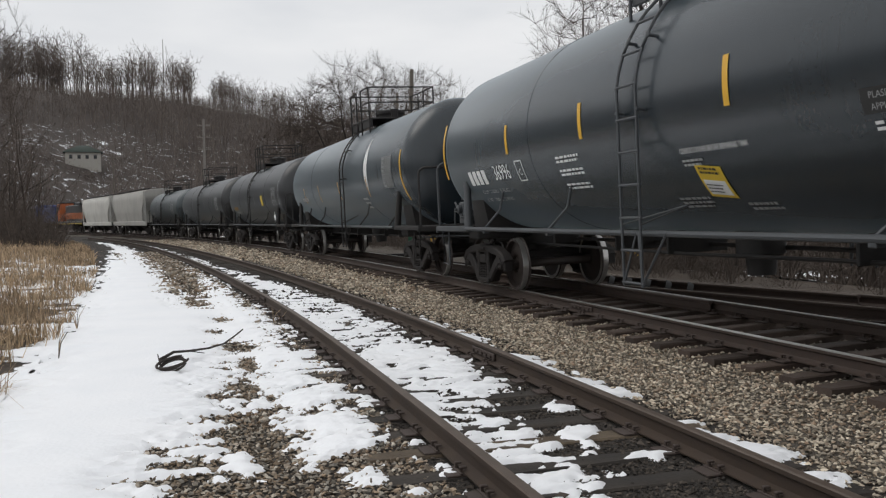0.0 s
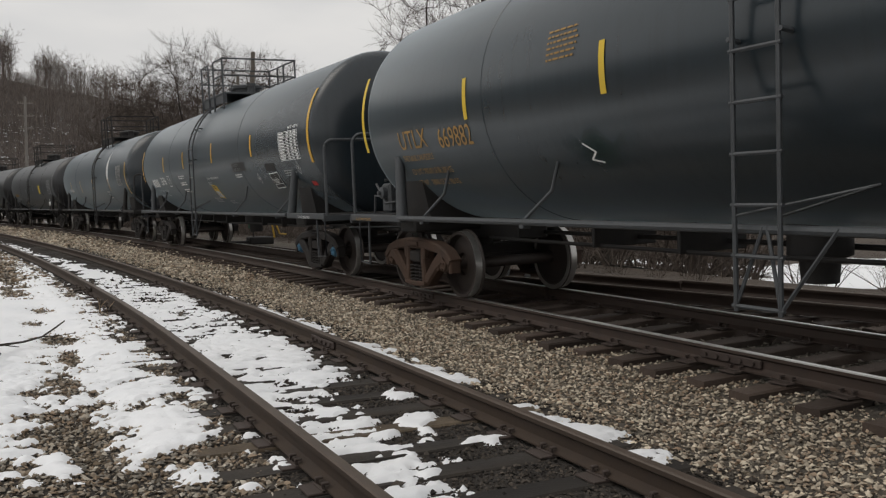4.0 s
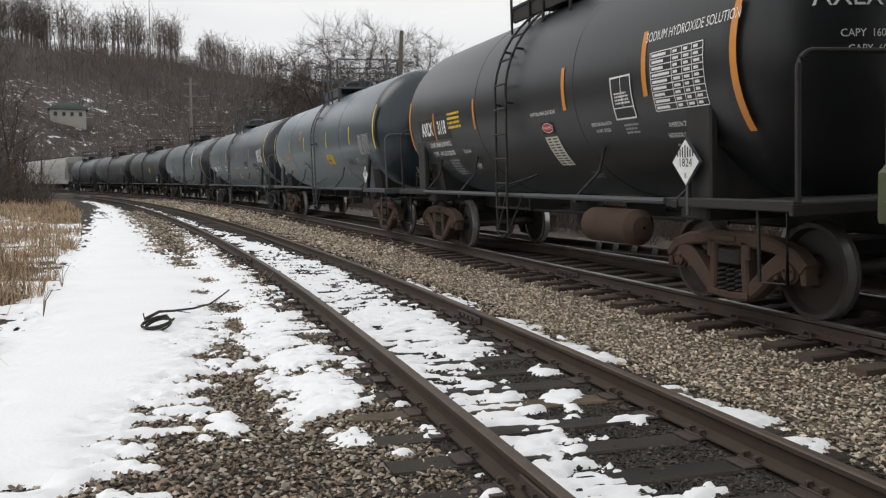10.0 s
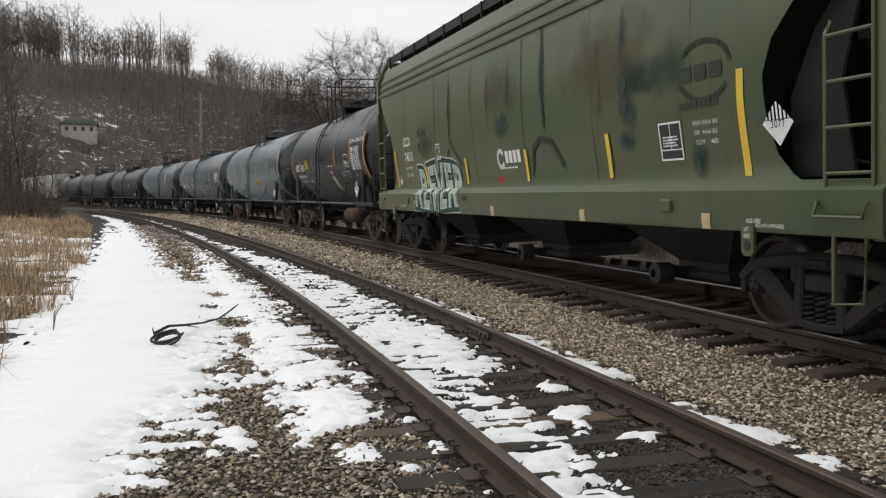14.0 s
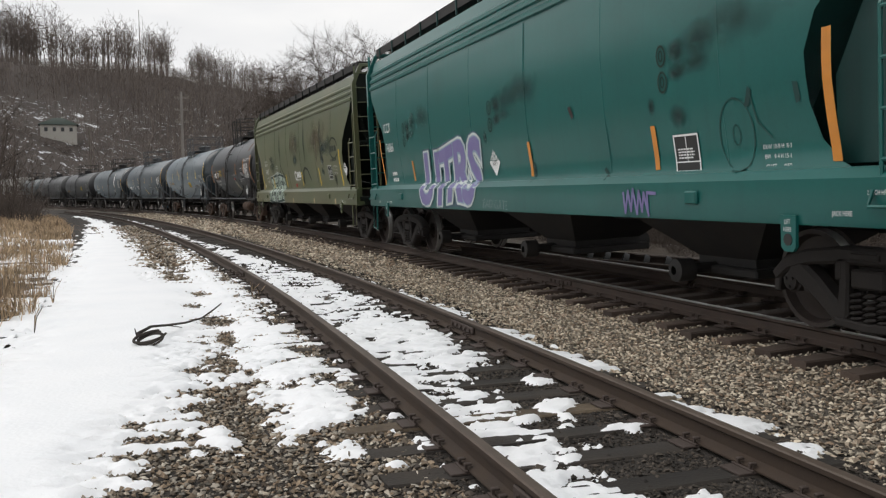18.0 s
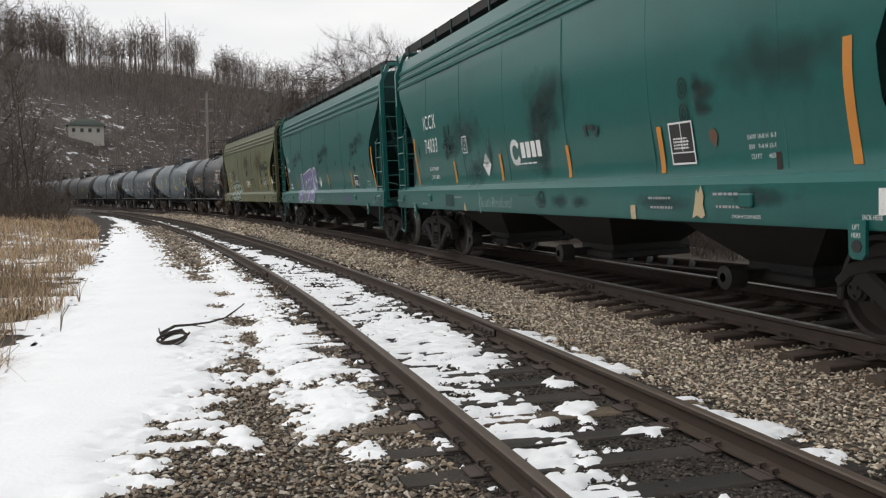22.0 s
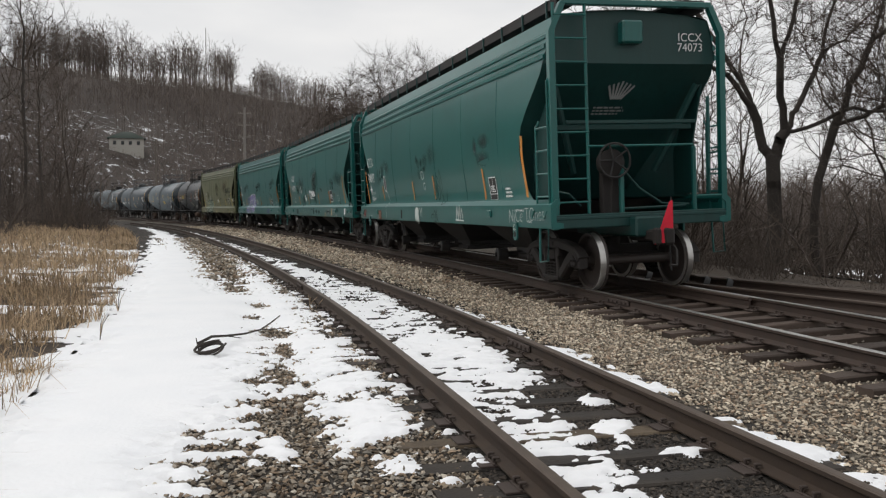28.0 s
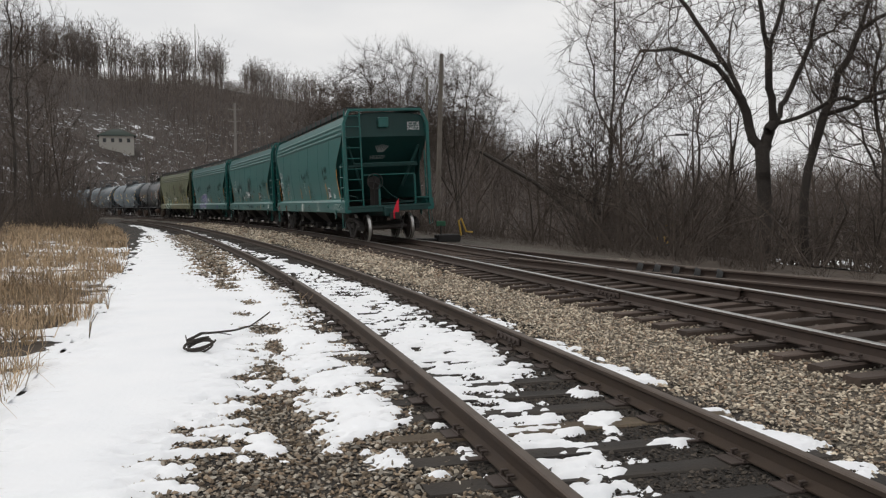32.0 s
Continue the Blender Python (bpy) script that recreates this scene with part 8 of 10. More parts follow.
def marks_t6(car, X):
    s = Side(car, (1.5, 2.55))
    Upright(car).words("2 INCH HF COMP SHOES", 0.055, FADEDORANGE, X(-6.45), 1.09, level=1)
    rear_placard(car, X(-21.8), 0.15, 1.54, 0.36, "3082")
    s.words("UTLX", 0.36, FADEDORANGE, X(-8.22), 2.16, stretch=0.95)
    s.words("669882", 0.36, FADEDORANGE, X(-9.42), 2.12, stretch=0.82)
    s.words("THE TANK CAR PEOPLE", 0.12, FADEDORANGE, X(-8.22), 1.93, stretch=0.72)
    s.words("LD LMT 190000 LB 86 200 KG", 0.13, FADEDORANGE, X(-8.43), 1.75, stretch=0.72)
    s.words("LT WT   73000 LB 33 100 KG", 0.13, FADEDORANGE, X(-8.43), 1.60, stretch=0.72)
    s.tape(SIGNYELLOW, X(-6.63), 2.08, 3.2, 0.09, -0.04)
    for x in (-9.81, -12.43, -15.8, -18.57):
        s.tape(SIGNYELLOW, X(x), 2.30, 2.78, 0.085)
    s.tape(SIGNYELLOW, X(-20.95), 2.1, 3.2, 0.09, 0.06)
    s.put("emergency_card", rect(0.80, 0.31, n=3, k=4), SIGNYELLOW, X(-15.85), 1.97, tilt=-2, level=1)
    s.words("For CHEMICAL EMERGENCY", 0.046, SIGNBLACK, X(-15.85), 2.07, tilt=-2, level=2)
    s.put("card_writing", bars(0.62, 0.04, 1, 31, 0.6), SIGNBLACK, X(-15.85), 2.02, tilt=-2, level=2)
    s.put("card_number", bars(0.56, 0.075, 1, 32, 0.9), SIGNBLACK, X(-15.85), 1.945, tilt=-2, level=2)
    s.put("card_writing", bars(0.62, 0.03, 1, 33, 0.6), SIGNBLACK, X(-15.85), 1.87, tilt=-2, level=2)
    s.words("TEST OPS VALVE", 0.05, DULLWHITE, X(-15.6), 1.79)
    s.put("faded_stencil", bars(0.55, 0.34, 6, 34, 0.35), FADEDORANGE, X(-11.8), 2.86, level=1)
    s.put("faded_stencil", bars(0.75, 0.22, 2, 35), DIMORANGE, X(-18.1), 1.86, level=1)
    s.put("faded_stencil", bars(0.45, 0.2, 3, 36), DULLWHITE, X(-18.9), 1.86, level=1)
    s.put("dark_smudge", poly([(-0.7, -0.2), (-0.45, 0.18), (-0.2, 0.02), (0.0, 0.24), (0.25, -0.05), (0.6, 0.16), (0.8, -0.25), (0.2, -0.42), (-0.3, -0.36)]), SOFTBLACK, X(-12.1), 1.9, level=0)
    s.put("paint_scratch", stroke([(-0.1, 0.1), (0.05, 0.0), (-0.06, -0.08), (0.1, -0.12)], 0.02), WHITE, X(-12.0), 1.8, level=1)
    s.table(X(-19.97), 2.26, 1.0, 0.5, DULLWHITE, 8, seed=6)
    s.diamond(X(-20.13), 1.50, 0.44, "3082", "9")


def head_words(car, body, size, y0, z0, half, r=1.48, zc=2.55, dome=0.72, mat=WHITE):
    """Lettering on a tank's domed rear head."""
    vs, fs = Side(car, (r, zc)).bendable(flat_text(body, size), 0.06)
    tip = half - 0.86
    g = Geo()
    for u, v, _ in vs:
        y, z = y0 - u, z0 + v
        a = math.asin(min(0.999, (math.hypot(y, z - zc) / r) ** (1 / 0.92)))
        g.v.append((-tip + dome * (1 - math.cos(a)) - 0.012, y, z))
    g.f = fs
    part("lettering", g, mat, car, smooth=0)


def marks_t7(car, X):
    s = Side(car, (1.48, 2.55))
    head_words(car, "AXLX  3118", 0.26, 0.25, 2.95, 6.85)
    head_words(car, "CAPY  16000 GAL", 0.10, 0.3, 2.62, 6.85)
    head_words(car, "CAPY  60560 L", 0.10, 0.3, 2.48, 6.85)
    s.words("AXLX", 0.34, WHITE, X(-25.08), 2.32, stretch=0.78, offset=0.012)
    s.words("3118", 0.34, WHITE, X(-25.98), 2.32, stretch=0.72, offset=0.010)
    s.put("black_patch", rect(1.9, 0.42, n=4, k=3), SIGNBLACK, X(-25.5), 2.32, level=0)
    s.tape(ORANGE, X(-25.55), 2.1, 2.62, 0.07)
    s.words("LD LMT 198600 LB  90 100 KG", 0.13, WHITE, X(-25.65), 2.02, stretch=0.75, offset=0.003)
    s.words("LT WT   64400 LB  29 200 KG", 0.13, WHITE, X(-25.65), 1.85, stretch=0.75, offset=0.003)
    s.words("BUN 6-84", 0.11, WHITE, X(-26.95), 1.85, stretch=0.8)
    s.put("phone_stencil", bars(0.75, 0.32, 4, 41), SIGNYELLOW, X(-26.75), 2.42, level=1)
    s.put("small_stencil", bars(0.6, 0.4, 6, 42), DULLWHITE, X(-26.0), 1.58, level=1)
    s.put("chalk_drawing", merge(ring_of(0.16, 0.10, 0.012, 16), stroke([(-0.1, 0.1), (-0.05, 0.22), (0.02, 0.1)], 0.012), stroke([(0.05, -0.08), (0.2, -0.2), (0.1, -0.22)], 0.012)), DULLWHITE, X(-25.4), 1.62, level=1)
    s.put("chalk_smudge", poly([(-0.15, 0.0), (-0.05, 0.06), (0.0, 0.14), (0.05, 0.05), (0.16, 0.04), (0.06, -0.03), (0.08, -0.12), (-0.02, -0.05), (-0.12, -0.1)]), DULLWHITE, X(-27.1), 1.6, level=1)
    s.tape(ORANGE, X(-23.95), 1.95, 2.95, 0.09, -0.08)
    s.tape(ORANGE, X(-27.75), 2.2, 2.7, 0.08)
    s.tape(ORANGE, X(-31.15), 2.25, 2.8, 0.09)
    s.tape(ORANGE, X(-33.14), 2.25, 2.95, 0.09)
    s.tape(ORANGE, X(-34.69), 1.75, 3.05, 0.10, 0.12)
    s.words("VENT TANK WHEN UNLOADING", 0.075, WHITE, X(-30.45), 2.26, stretch=0.72)
    s.put("warning_panel", rect(0.40, 0.48, n=2, k=6), CREAM, X(-30.50), 1.73, level=1)
    s.put("warning_header", rect(0.40, 0.17, n=2, k=3), SIGNBLACK, X(-30.50), 2.057, level=1)
    s.put("warning_oval", poly([(0.165 * math.cos(a), 0.066 * math.sin(a)) for a in np.linspace(0, 2 * math.pi, 25)[:-1]]), SIGNRED, X(-30.50), 2.06, level=2)
    s.put("oval_rim", ring_of(0.165, 0.066, 0.008), WHITE, X(-30.50), 2.06, level=2.5)
    s.words("WARNING", 0.062, WHITE, X(-30.50), 2.06, level=3, stretch=0.85)
    rng = random.Random(43)
    for k in range(10):
        for u in (-0.09, 0.09):
            s.put("warning_writing", rect(rng.uniform(0.10, 0.15), 0.018, u, 0.205 - 0.045 * k), SIGNBLACK, X(-30.50), 1.73, level=2)
    s.put("small_stencil", bars(0.3, 0.16, 3, 44), DULLWHITE, X(-31.1), 1.40, level=1)
    s.words("FIBERGLASS INSULATION", 0.06, WHITE, X(-32.0), 2.02, stretch=0.75)
    s.words("DO NOT EXCEED", 0.06, WHITE, X(-32.0), 1.94, stretch=0.75)
    s.frame_sign(X(-32.63), 2.28, 0.46, 0.50, 45)
    s.put("small_stencil", bars(0.32, 0.14, 3, 46), DULLWHITE, X(-32.68), 1.93, level=1)
    s.words("SODIUM HYDROXIDE SOLUTION", 0.15, WHITE, X(-33.97), 2.86, stretch=0.72)
    s.table(X(-33.76), 2.38, 0.95, 0.62, WHITE, 9, seed=7)
    for k, w in enumerate(("AMERON 253", "INTERIOR COATED", "08-2013 'BIDM'")):
        s.words(w, 0.08, WHITE, X(-33.6), 1.92 - 0.11 * k, stretch=0.8)
    s.diamond(X(-33.95), 1.52, 0.46, "1824", "8")
    part("placard_bracket", Geo().box(X(-33.95), 1.46, 1.2, 0.03, 0.03, 0.26), BLACKSTEEL, car)
    s.put("rust_stain", rect(0.22, 0.75, n=1, k=6), RUSTSTAIN, X(-33.9), 3.55, level=1)


def marks_t4(car, X):
    s = Side(car, (1.5, 2.55))
    s.put("feather_mark", poly([(0.0, -0.75), (0.16, -0.4), (0.22, 0.1), (0.14, 0.75), (0.02, 0.55), (-0.12, 0.1), (-0.14, -0.35)]), WHITE, X(18.0), 2.75, tilt=6, level=1)
    s.put("feather_vein", stroke([(0.02, -0.6), (0.05, 0.0), (0.10, 0.6)], 0.025), DULLWHITE, X(18.0), 2.75, tilt=6, level=2)
    s.table(X(15.9), 2.45, 0.85, 0.75, DULLWHITE, 8, seed=9, back=DULLBLACK)
    for x in (27.0, 24.4, 21.4, 18.0):
        s.tape(FADEDORANGE, X(x), 1.9, 2.45, 0.08)
    s.tape(AMBER, X(14.75), 1.7, 2.9, 0.09, 0.1)
    s.put("faded_stencil", bars(1.3, 0.26, 1, 51), DULLWHITE, X(27.0), 2.05, level=1)
    s.put("faded_stencil", bars(0.5, 0.4, 3, 52), DULLWHITE, X(18.6), 1.75, level=1)


def marks_t3(car, X):
    s = Side(car, (1.5, 2.5))
    s.put("yellow_card", rect(0.42, 0.48, n=2, k=3), SIGNYELLOW, X(36.5), 2.25, level=1)
    s.put("faded_stencil", bars(1.3, 0.3, 1, 61), FADEDORANGE, X(44.5), 2.0, level=1)
    s.put("faded_stencil", bars(1.1, 0.3, 2, 62), DULLWHITE, X(44.3), 1.7, level=1)
    for x in (41.0, 38.5):
        s.tape(DULLWHITE, X(x), 2.1, 2.6, 0.08)
    s.table(X(33.6), 2.35, 0.9, 0.8, DULLWHITE, 8, seed=12)
    s.tape(DULLWHITE, X(32.6), 1.7, 3.0, 0.09, 0.1)
    s.diamond(X(33.4), 1.5, 0.45, "", "")


def marks_plain(car, X, front, rear, r, zc, seed):
    s = Side(car, (r, zc))
    s.put("faded_stencil", bars(1.3, 0.28, 1, seed), DULLWHITE, X(front - 3.4), zc - 0.4, level=1)
    s.put("faded_stencil", bars(1.0, 0.3, 2, seed + 1), DULLWHITE, X(front - 3.4), zc - 0.75, level=1)
    for k in (0.35, 0.6, 0.75):
        s.tape(DULLWHITE, X(front + (rear - front) * k), zc - 0.3, zc + 0.25, 0.08)
    s.table(X(rear + 3.2), zc - 0.1, 0.9, 0.8, DULLWHITE, 7, seed=seed)


# ---- marks on the hoppers ----
def number_block(s, X, x0, number, z0=2.72, size=0.40):
    s.words("ICCX", size, WHITE, X(x0), z0, stretch=0.8, space=1.2)
    s.words(number, size, WHITE, X(x0) - 0.02, z0 - 0.47, stretch=0.8, space=1.15)
    s.words("LD LMT 198100", 0.11, WHITE, X(x0), z0 - 0.92, stretch=0.8)
    s.words("LT WT  64900", 0.11, WHITE, X(x0), z0 - 1.09, stretch=0.8)


def pool_logo(s, X, x0, z0, size=1.0):
    s.put("logo_arc", rounded_c(0.15 * size, 0.08 * size), WHITE, X(x0) + 0.36 * size, z0, level=1)
    s.put("logo_block", blocks(4, 0.14 * size, 0.22 * size, 0.05 * size), WHITE, X(x0) - 0.22 * size, z0 + 0.02, level=1)
    s.put("logo_line", bars(0.8 * size, 0.04, 1, 71), WHITE, X(x0) - 0.1, z0 - 0.17 * size, level=1)


def smudges(s, X, rows, mat=SOFTBLACK):
    for x, z, w, h, seed in rows:
        rng = random.Random(seed)
        w, h = w * 1.9, h * 1.9
        pts = [(w * (0.7 + 0.5 * rng.random()) * math.cos(a), h * (0.7 + 0.5 * rng.random()) * math.sin(a)) for a in np.linspace(0, 2 * math.pi, 15)[:-1]]
        s.put("paint_smudge", poly(pts), mat, X(x), z, level=0)


def sill_bits(s, X, front, rear, shoes=None):
    x, z = shoes or (rear + 2.2, 1.30)
    s.words("2 INCH HF COMP SHOES", 0.05, WHITE, X(x), z, stretch=0.75)
    s.words("JACK HERE", 0.055, WHITE, X(rear + 1.75), 1.12, stretch=0.75)
    s.words("2 INCH HF COMP SHOES", 0.05, WHITE, X(front - 2.6), 1.12, stretch=0.75)
    s.words("JACK HERE", 0.045, WHITE, X(front - 1.75), 1.12, stretch=0.75)
    for lug in (-6.35, 6.35):
        for k, word in enumerate(("LIFT", "HERE")):
            Lug(s.car).words(word, 0.055, WHITE, lug, 1.045 - 0.062 * k, stretch=0.75)


class Lug(Side):
    """The face of a lifting lug."""

    def place(self, x0, z0, u, v, lift):
        return (x0 - u, 1.616 + lift, z0 + v)


def hazard_fan(s, X, x0, z0, size, number):
    """A diamond placard: bars above, a white field with its number below."""
    h = size / 2
    s.put("hazard_placard", poly([(0, -h), (h, 0), (h * 0.84, h * 0.14), (-h * 0.84, h * 0.14), (-h, 0)]), WHITE, X(x0), z0, level=1)
    s.put("placard_striping", merge(*[poly([((k - 0.27) * h * 0.24, 0.17 * h), ((k + 0.27) * h * 0.24, 0.17 * h), ((k + 0.27) * h * 0.24, h * (0.98 - 0.24 * abs(k + 0.27))), ((k - 0.27) * h * 0.24, h * (0.98 - 0.24 * abs(k - 0.27)))]) for k in range(-3, 4)]), WHITE, X(x0), z0, level=1)
    if number:
        s.words(number, size * 0.24, SIGNBLACK, X(x0), z0 - h * 0.05, level=2)


def plate_box(s, X, x0, z0):
    s.put("stencil_box", merge(rect(0.018, 0.30, -0.12), rect(0.018, 0.30, 0.12), rect(0.222, 0.018, 0, 0.141), rect(0.222, 0.018, 0, -0.141)), WHITE, X(x0), z0, level=1)
    s.words("PLATE", 0.065, WHITE, X(x0), z0 + 0.075)
    s.words("C", 0.13, WHITE, X(x0), z0 - 0.05)


def vent_marks(s, X, x0, high, low, smear=1.0, mat=None):
    """Two dark rings, one above the other, with soot blown back from each."""
    for z in (high, low):
        s.put("dark_ring", merge(ring_of(0.075, 0.10, 0.022), ring_of(0.03, 0.05, 0.016)), mat or SPRAYBLACK, X(x0), z, level=1)
    smudges(s, X, [(x0 - 0.25, high + 0.01, 0.15 * smear, 0.09, 3), (x0 - 0.24, low + 0.06, 0.13 * smear, 0.07, 5)])
    if smear > 0.5:
        smudges(s, X, [(x0 - 0.62, high + 0.05, 0.34 * smear, 0.13, 4), (x0 - 1.15, high + 0.13, 0.5 * smear, 0.16, 6), (x0 - 0.5, low + 0.10, 0.28 * smear, 0.07, 7)], SOFTSHADE)


def spray_word(s, body, x, z, wide, high, coats, shape, most=0.05, space=1.0):
    """A sprayed word in coats of paint, each with its own margin; shape bends the word."""
    for k, (margin, mat) in enumerate(coats):
        vs, fs = flat_text(body, 0.75, margin * 0.8, space)
        us, ws = [p[0] for p in vs], [p[1] for p in vs]
        ku, kv = (wide + 2 * margin) / (max(us) - min(us)), (high + 2 * margin) / (max(ws) - min(ws))
        cu, cv = (max(us) + min(us)) / 2, (max(ws) + min(ws)) / 2
        sheet = s.bendable(([((p[0] - cu) * ku, (p[1] - cv) * kv, 0) for p in vs], fs), most)
        s.put("graffiti_layer", ([shape(u, v) + (0,) for u, v, _ in sheet[0]], sheet[1]), mat, x, z, level=0.2 + 0.6 * k)


def marks_h1(car, X):
    s = Side(car)
    s.words("ICCX", 0.27, WHITE, X(-39.05), 2.49, stretch=0.75, space=1.25, offset=0.004)
    s.words("74013", 0.27, WHITE, X(-39.15), 2.17, stretch=0.8, space=1.15, offset=0.004)
    s.words("LD LMT 197700", 0.095, WHITE, X(-39.05), 1.93, stretch=0.8)
    s.words("LT WT   65300", 0.095, WHITE, X(-39.05), 1.79, stretch=0.8)
    hazard_fan(s, X, -38.25, 1.68, 0.22, "")
    plate_box(s, X, -41.24, 2.19)
    for x in (-39.74, -42.9):
        s.put("dark_scrawl", bars(0.3, 0.10, 1, int(-x * 10), 0.8), OLIVE_FADE, X(x), 1.30, level=1)
    s.put("grime_streak", merge(stroke([(0.03, 0.75), (-0.01, 0.2), (-0.03, 0.02), (0.03, -0.08)], 0.045), stroke([(0.0, 0.0), (0.22, -0.22), (0.55, -0.45)], 0.05), stroke([(-0.10, -0.16), (-0.25, -0.33), (-0.42, -0.5)], 0.07)), OLIVE_DARK, X(-42.0), 2.35, level=0.1)
    for z in (2.62, 2.36):
        s.put("paint_blot", poly([(0.07 * math.cos(a), 0.085 * math.sin(a) * (1 + 0.2 * math.sin(3 * a))) for a in np.linspace(0, 2 * math.pi, 15)[:-1]]), OLIVE_DARK, X(-39.98), z, level=1)
    smudges(s, X, ((-40.4, 2.36, 0.42, 0.22, 6), (-40.3, 2.62, 0.25, 0.12, 7)), SOFTSHADE)
    pool_logo(s, X, -44.75, 1.92, 0.85)
    s.put("red_tag", rect(0.22, 0.10), SIGNRED, X(-44.35), 1.60, level=1)
    for x, z0, z1 in ((-38.05, 1.52, 2.35), (-40.3, 1.55, 1.95), (-42.77, 1.55, 2.0), (-45.45, 1.55, 2.02), (-47.95, 1.55, 2.08)):
        s.tape(SIGNYELLOW, X(x), z0, z1, 0.09, -0.02, 3.2)
    s.tape(SIGNYELLOW, X(-50.50), 1.52, 2.50, 0.10, 0.06)
    s.frame_sign(X(-49.30), 1.91, 0.42, 0.40, 83)
    for k, line in enumerate(("EXW 10-8 H  8-3", "EW   9-4 H 15-1", "CU FT      4650")):
        s.words(line, 0.066, WHITE, X(-49.93), 2.06 - 0.095 * k, stretch=0.85)
    hazard_fan(s, X, -50.98, 1.97, 0.40, "3077")
    s.put("logo_arc", merge(stroke([(0.42 * math.cos(a), 0.03 + 0.25 * math.sin(a)) for a in np.linspace(0.1, 2.5, 14)], 0.05), stroke([(0.42 * math.cos(a), -0.03 + 0.25 * math.sin(a)) for a in np.linspace(3.3, 5.7, 14)], 0.05)), OLIVE_FADE, X(-49.95), 2.56, level=1)
    s.put("logo_block", blocks(3, 0.20, 0.15, 0.05), OLIVE_FADE, X(-49.9), 2.55, level=1.5)
    s.put("logo_line", bars(0.85, 0.09, 1, 72, 0.8), OLIVE_FADE, X(-49.95), 2.24, level=1)
    arch = lambda u, v: (u, max(-0.50, v * (1.0 + 0.10 * math.cos(1.9 * u + 0.5)) + 0.035 * math.sin(2.4 * u + 0.4) * (v > 0)))
    spray_word(s, "REVER", X(-41.16), 1.51, 2.72, 0.76, ((0.15, SPRAYWHITE), (0.125, SPRAYBLACK), (0.036, SPRAYWHITE), (0.016, GRAFFITIFILL)), arch, 0.035, 1.16)
    rng = random.Random(77)
    hatch = []
    for k in range(260):
        u, v = rng.uniform(-1.32, 1.32), rng.choice((rng.uniform(0.10, 0.36), rng.uniform(-0.42, -0.02)))
        hatch.append(stroke([(u, v), (u + 0.05, v + rng.uniform(0.04, 0.09))], 0.009))
    s.put("graffiti_hatching", merge(*hatch), SPRAYBLACK, X(-41.16), 1.49, level=2.6)
    s.words("3077", 0.09, SIGNBLACK, X(-44.35), 1.60, level=2)
    s.put("rust_film", rect(3.4, 1.5, n=3, k=10), RUSTFILM, X(-48.0), 2.95, level=-0.5)
    s.put("rust_film", rect(2.2, 1.3, n=3, k=10), RUSTFILM, X(-44.6), 3.0, level=-0.5)
    for z in (2.62, 2.37):
        s.put("paint_blot", poly([(0.10 * math.cos(a), 0.105 * math.sin(a) * (1 + 0.2 * math.sin(3 * a))) for a in np.linspace(0, 2 * math.pi, 15)[:-1]]), OLIVE_FADE, X(-48.38), z, level=1)
    smudges(s, X, ((-48.6, 2.6, 0.25, 0.16, 3), (-48.5, 2.3, 0.16, 0.16, 4), (-44.6, 2.41, 0.28, 0.16, 5), (-48.4, 2.0, 0.18, 0.1, 8), (-49.8, 1.73, 0.12, 0.2, 9)))
    smudges(s, X, ((-49.1, 2.66, 0.5, 0.2, 6),), SOFTSHADE)
    s.put("grime_arch", stroke([(-0.5, -0.35), (-0.36, 0.02), (-0.1, 0.14), (0.26, 0.08), (0.55, -0.25)], 0.08), OLIVE_FADE, X(-46.1), 2.0, level=0)
    s.put("grime_streak", stroke([(-0.02, 0.7), (0.02, 0.3), (0.0, 0.0), (0.02, -0.7)], 0.05), OLIVE_FADE, X(-46.15), 3.0, level=0.1)
    for x, z, h in ((-44.0, 2.9, 1.6), (-47.8, 2.75, 1.4), (-43.2, 3.0, 1.4)):
        s.put("rust_run", rect(0.14, h, n=1, k=8), SOFTRUST, X(x), z, level=0)
    for x, z, h in ((-46.15, 3.0, 1.7), (-48.4, 3.15, 1.0), (-42.03, 3.1, 1.6), (-44.9, 3.1, 1.2)):
        s.put("grime_run", rect(0.26, h, n=1, k=8), SOFTBLACK, X(x), z, level=0.3)
    for x in (-44.22, -47.39, -50.03):
        s.put("sill_sticker", rect(0.14, 0.15), STICKERTAN, X(x), 1.10, level=1)
    sill_bits(s, X, -36.1, -52.5, (-50.95, 1.08))


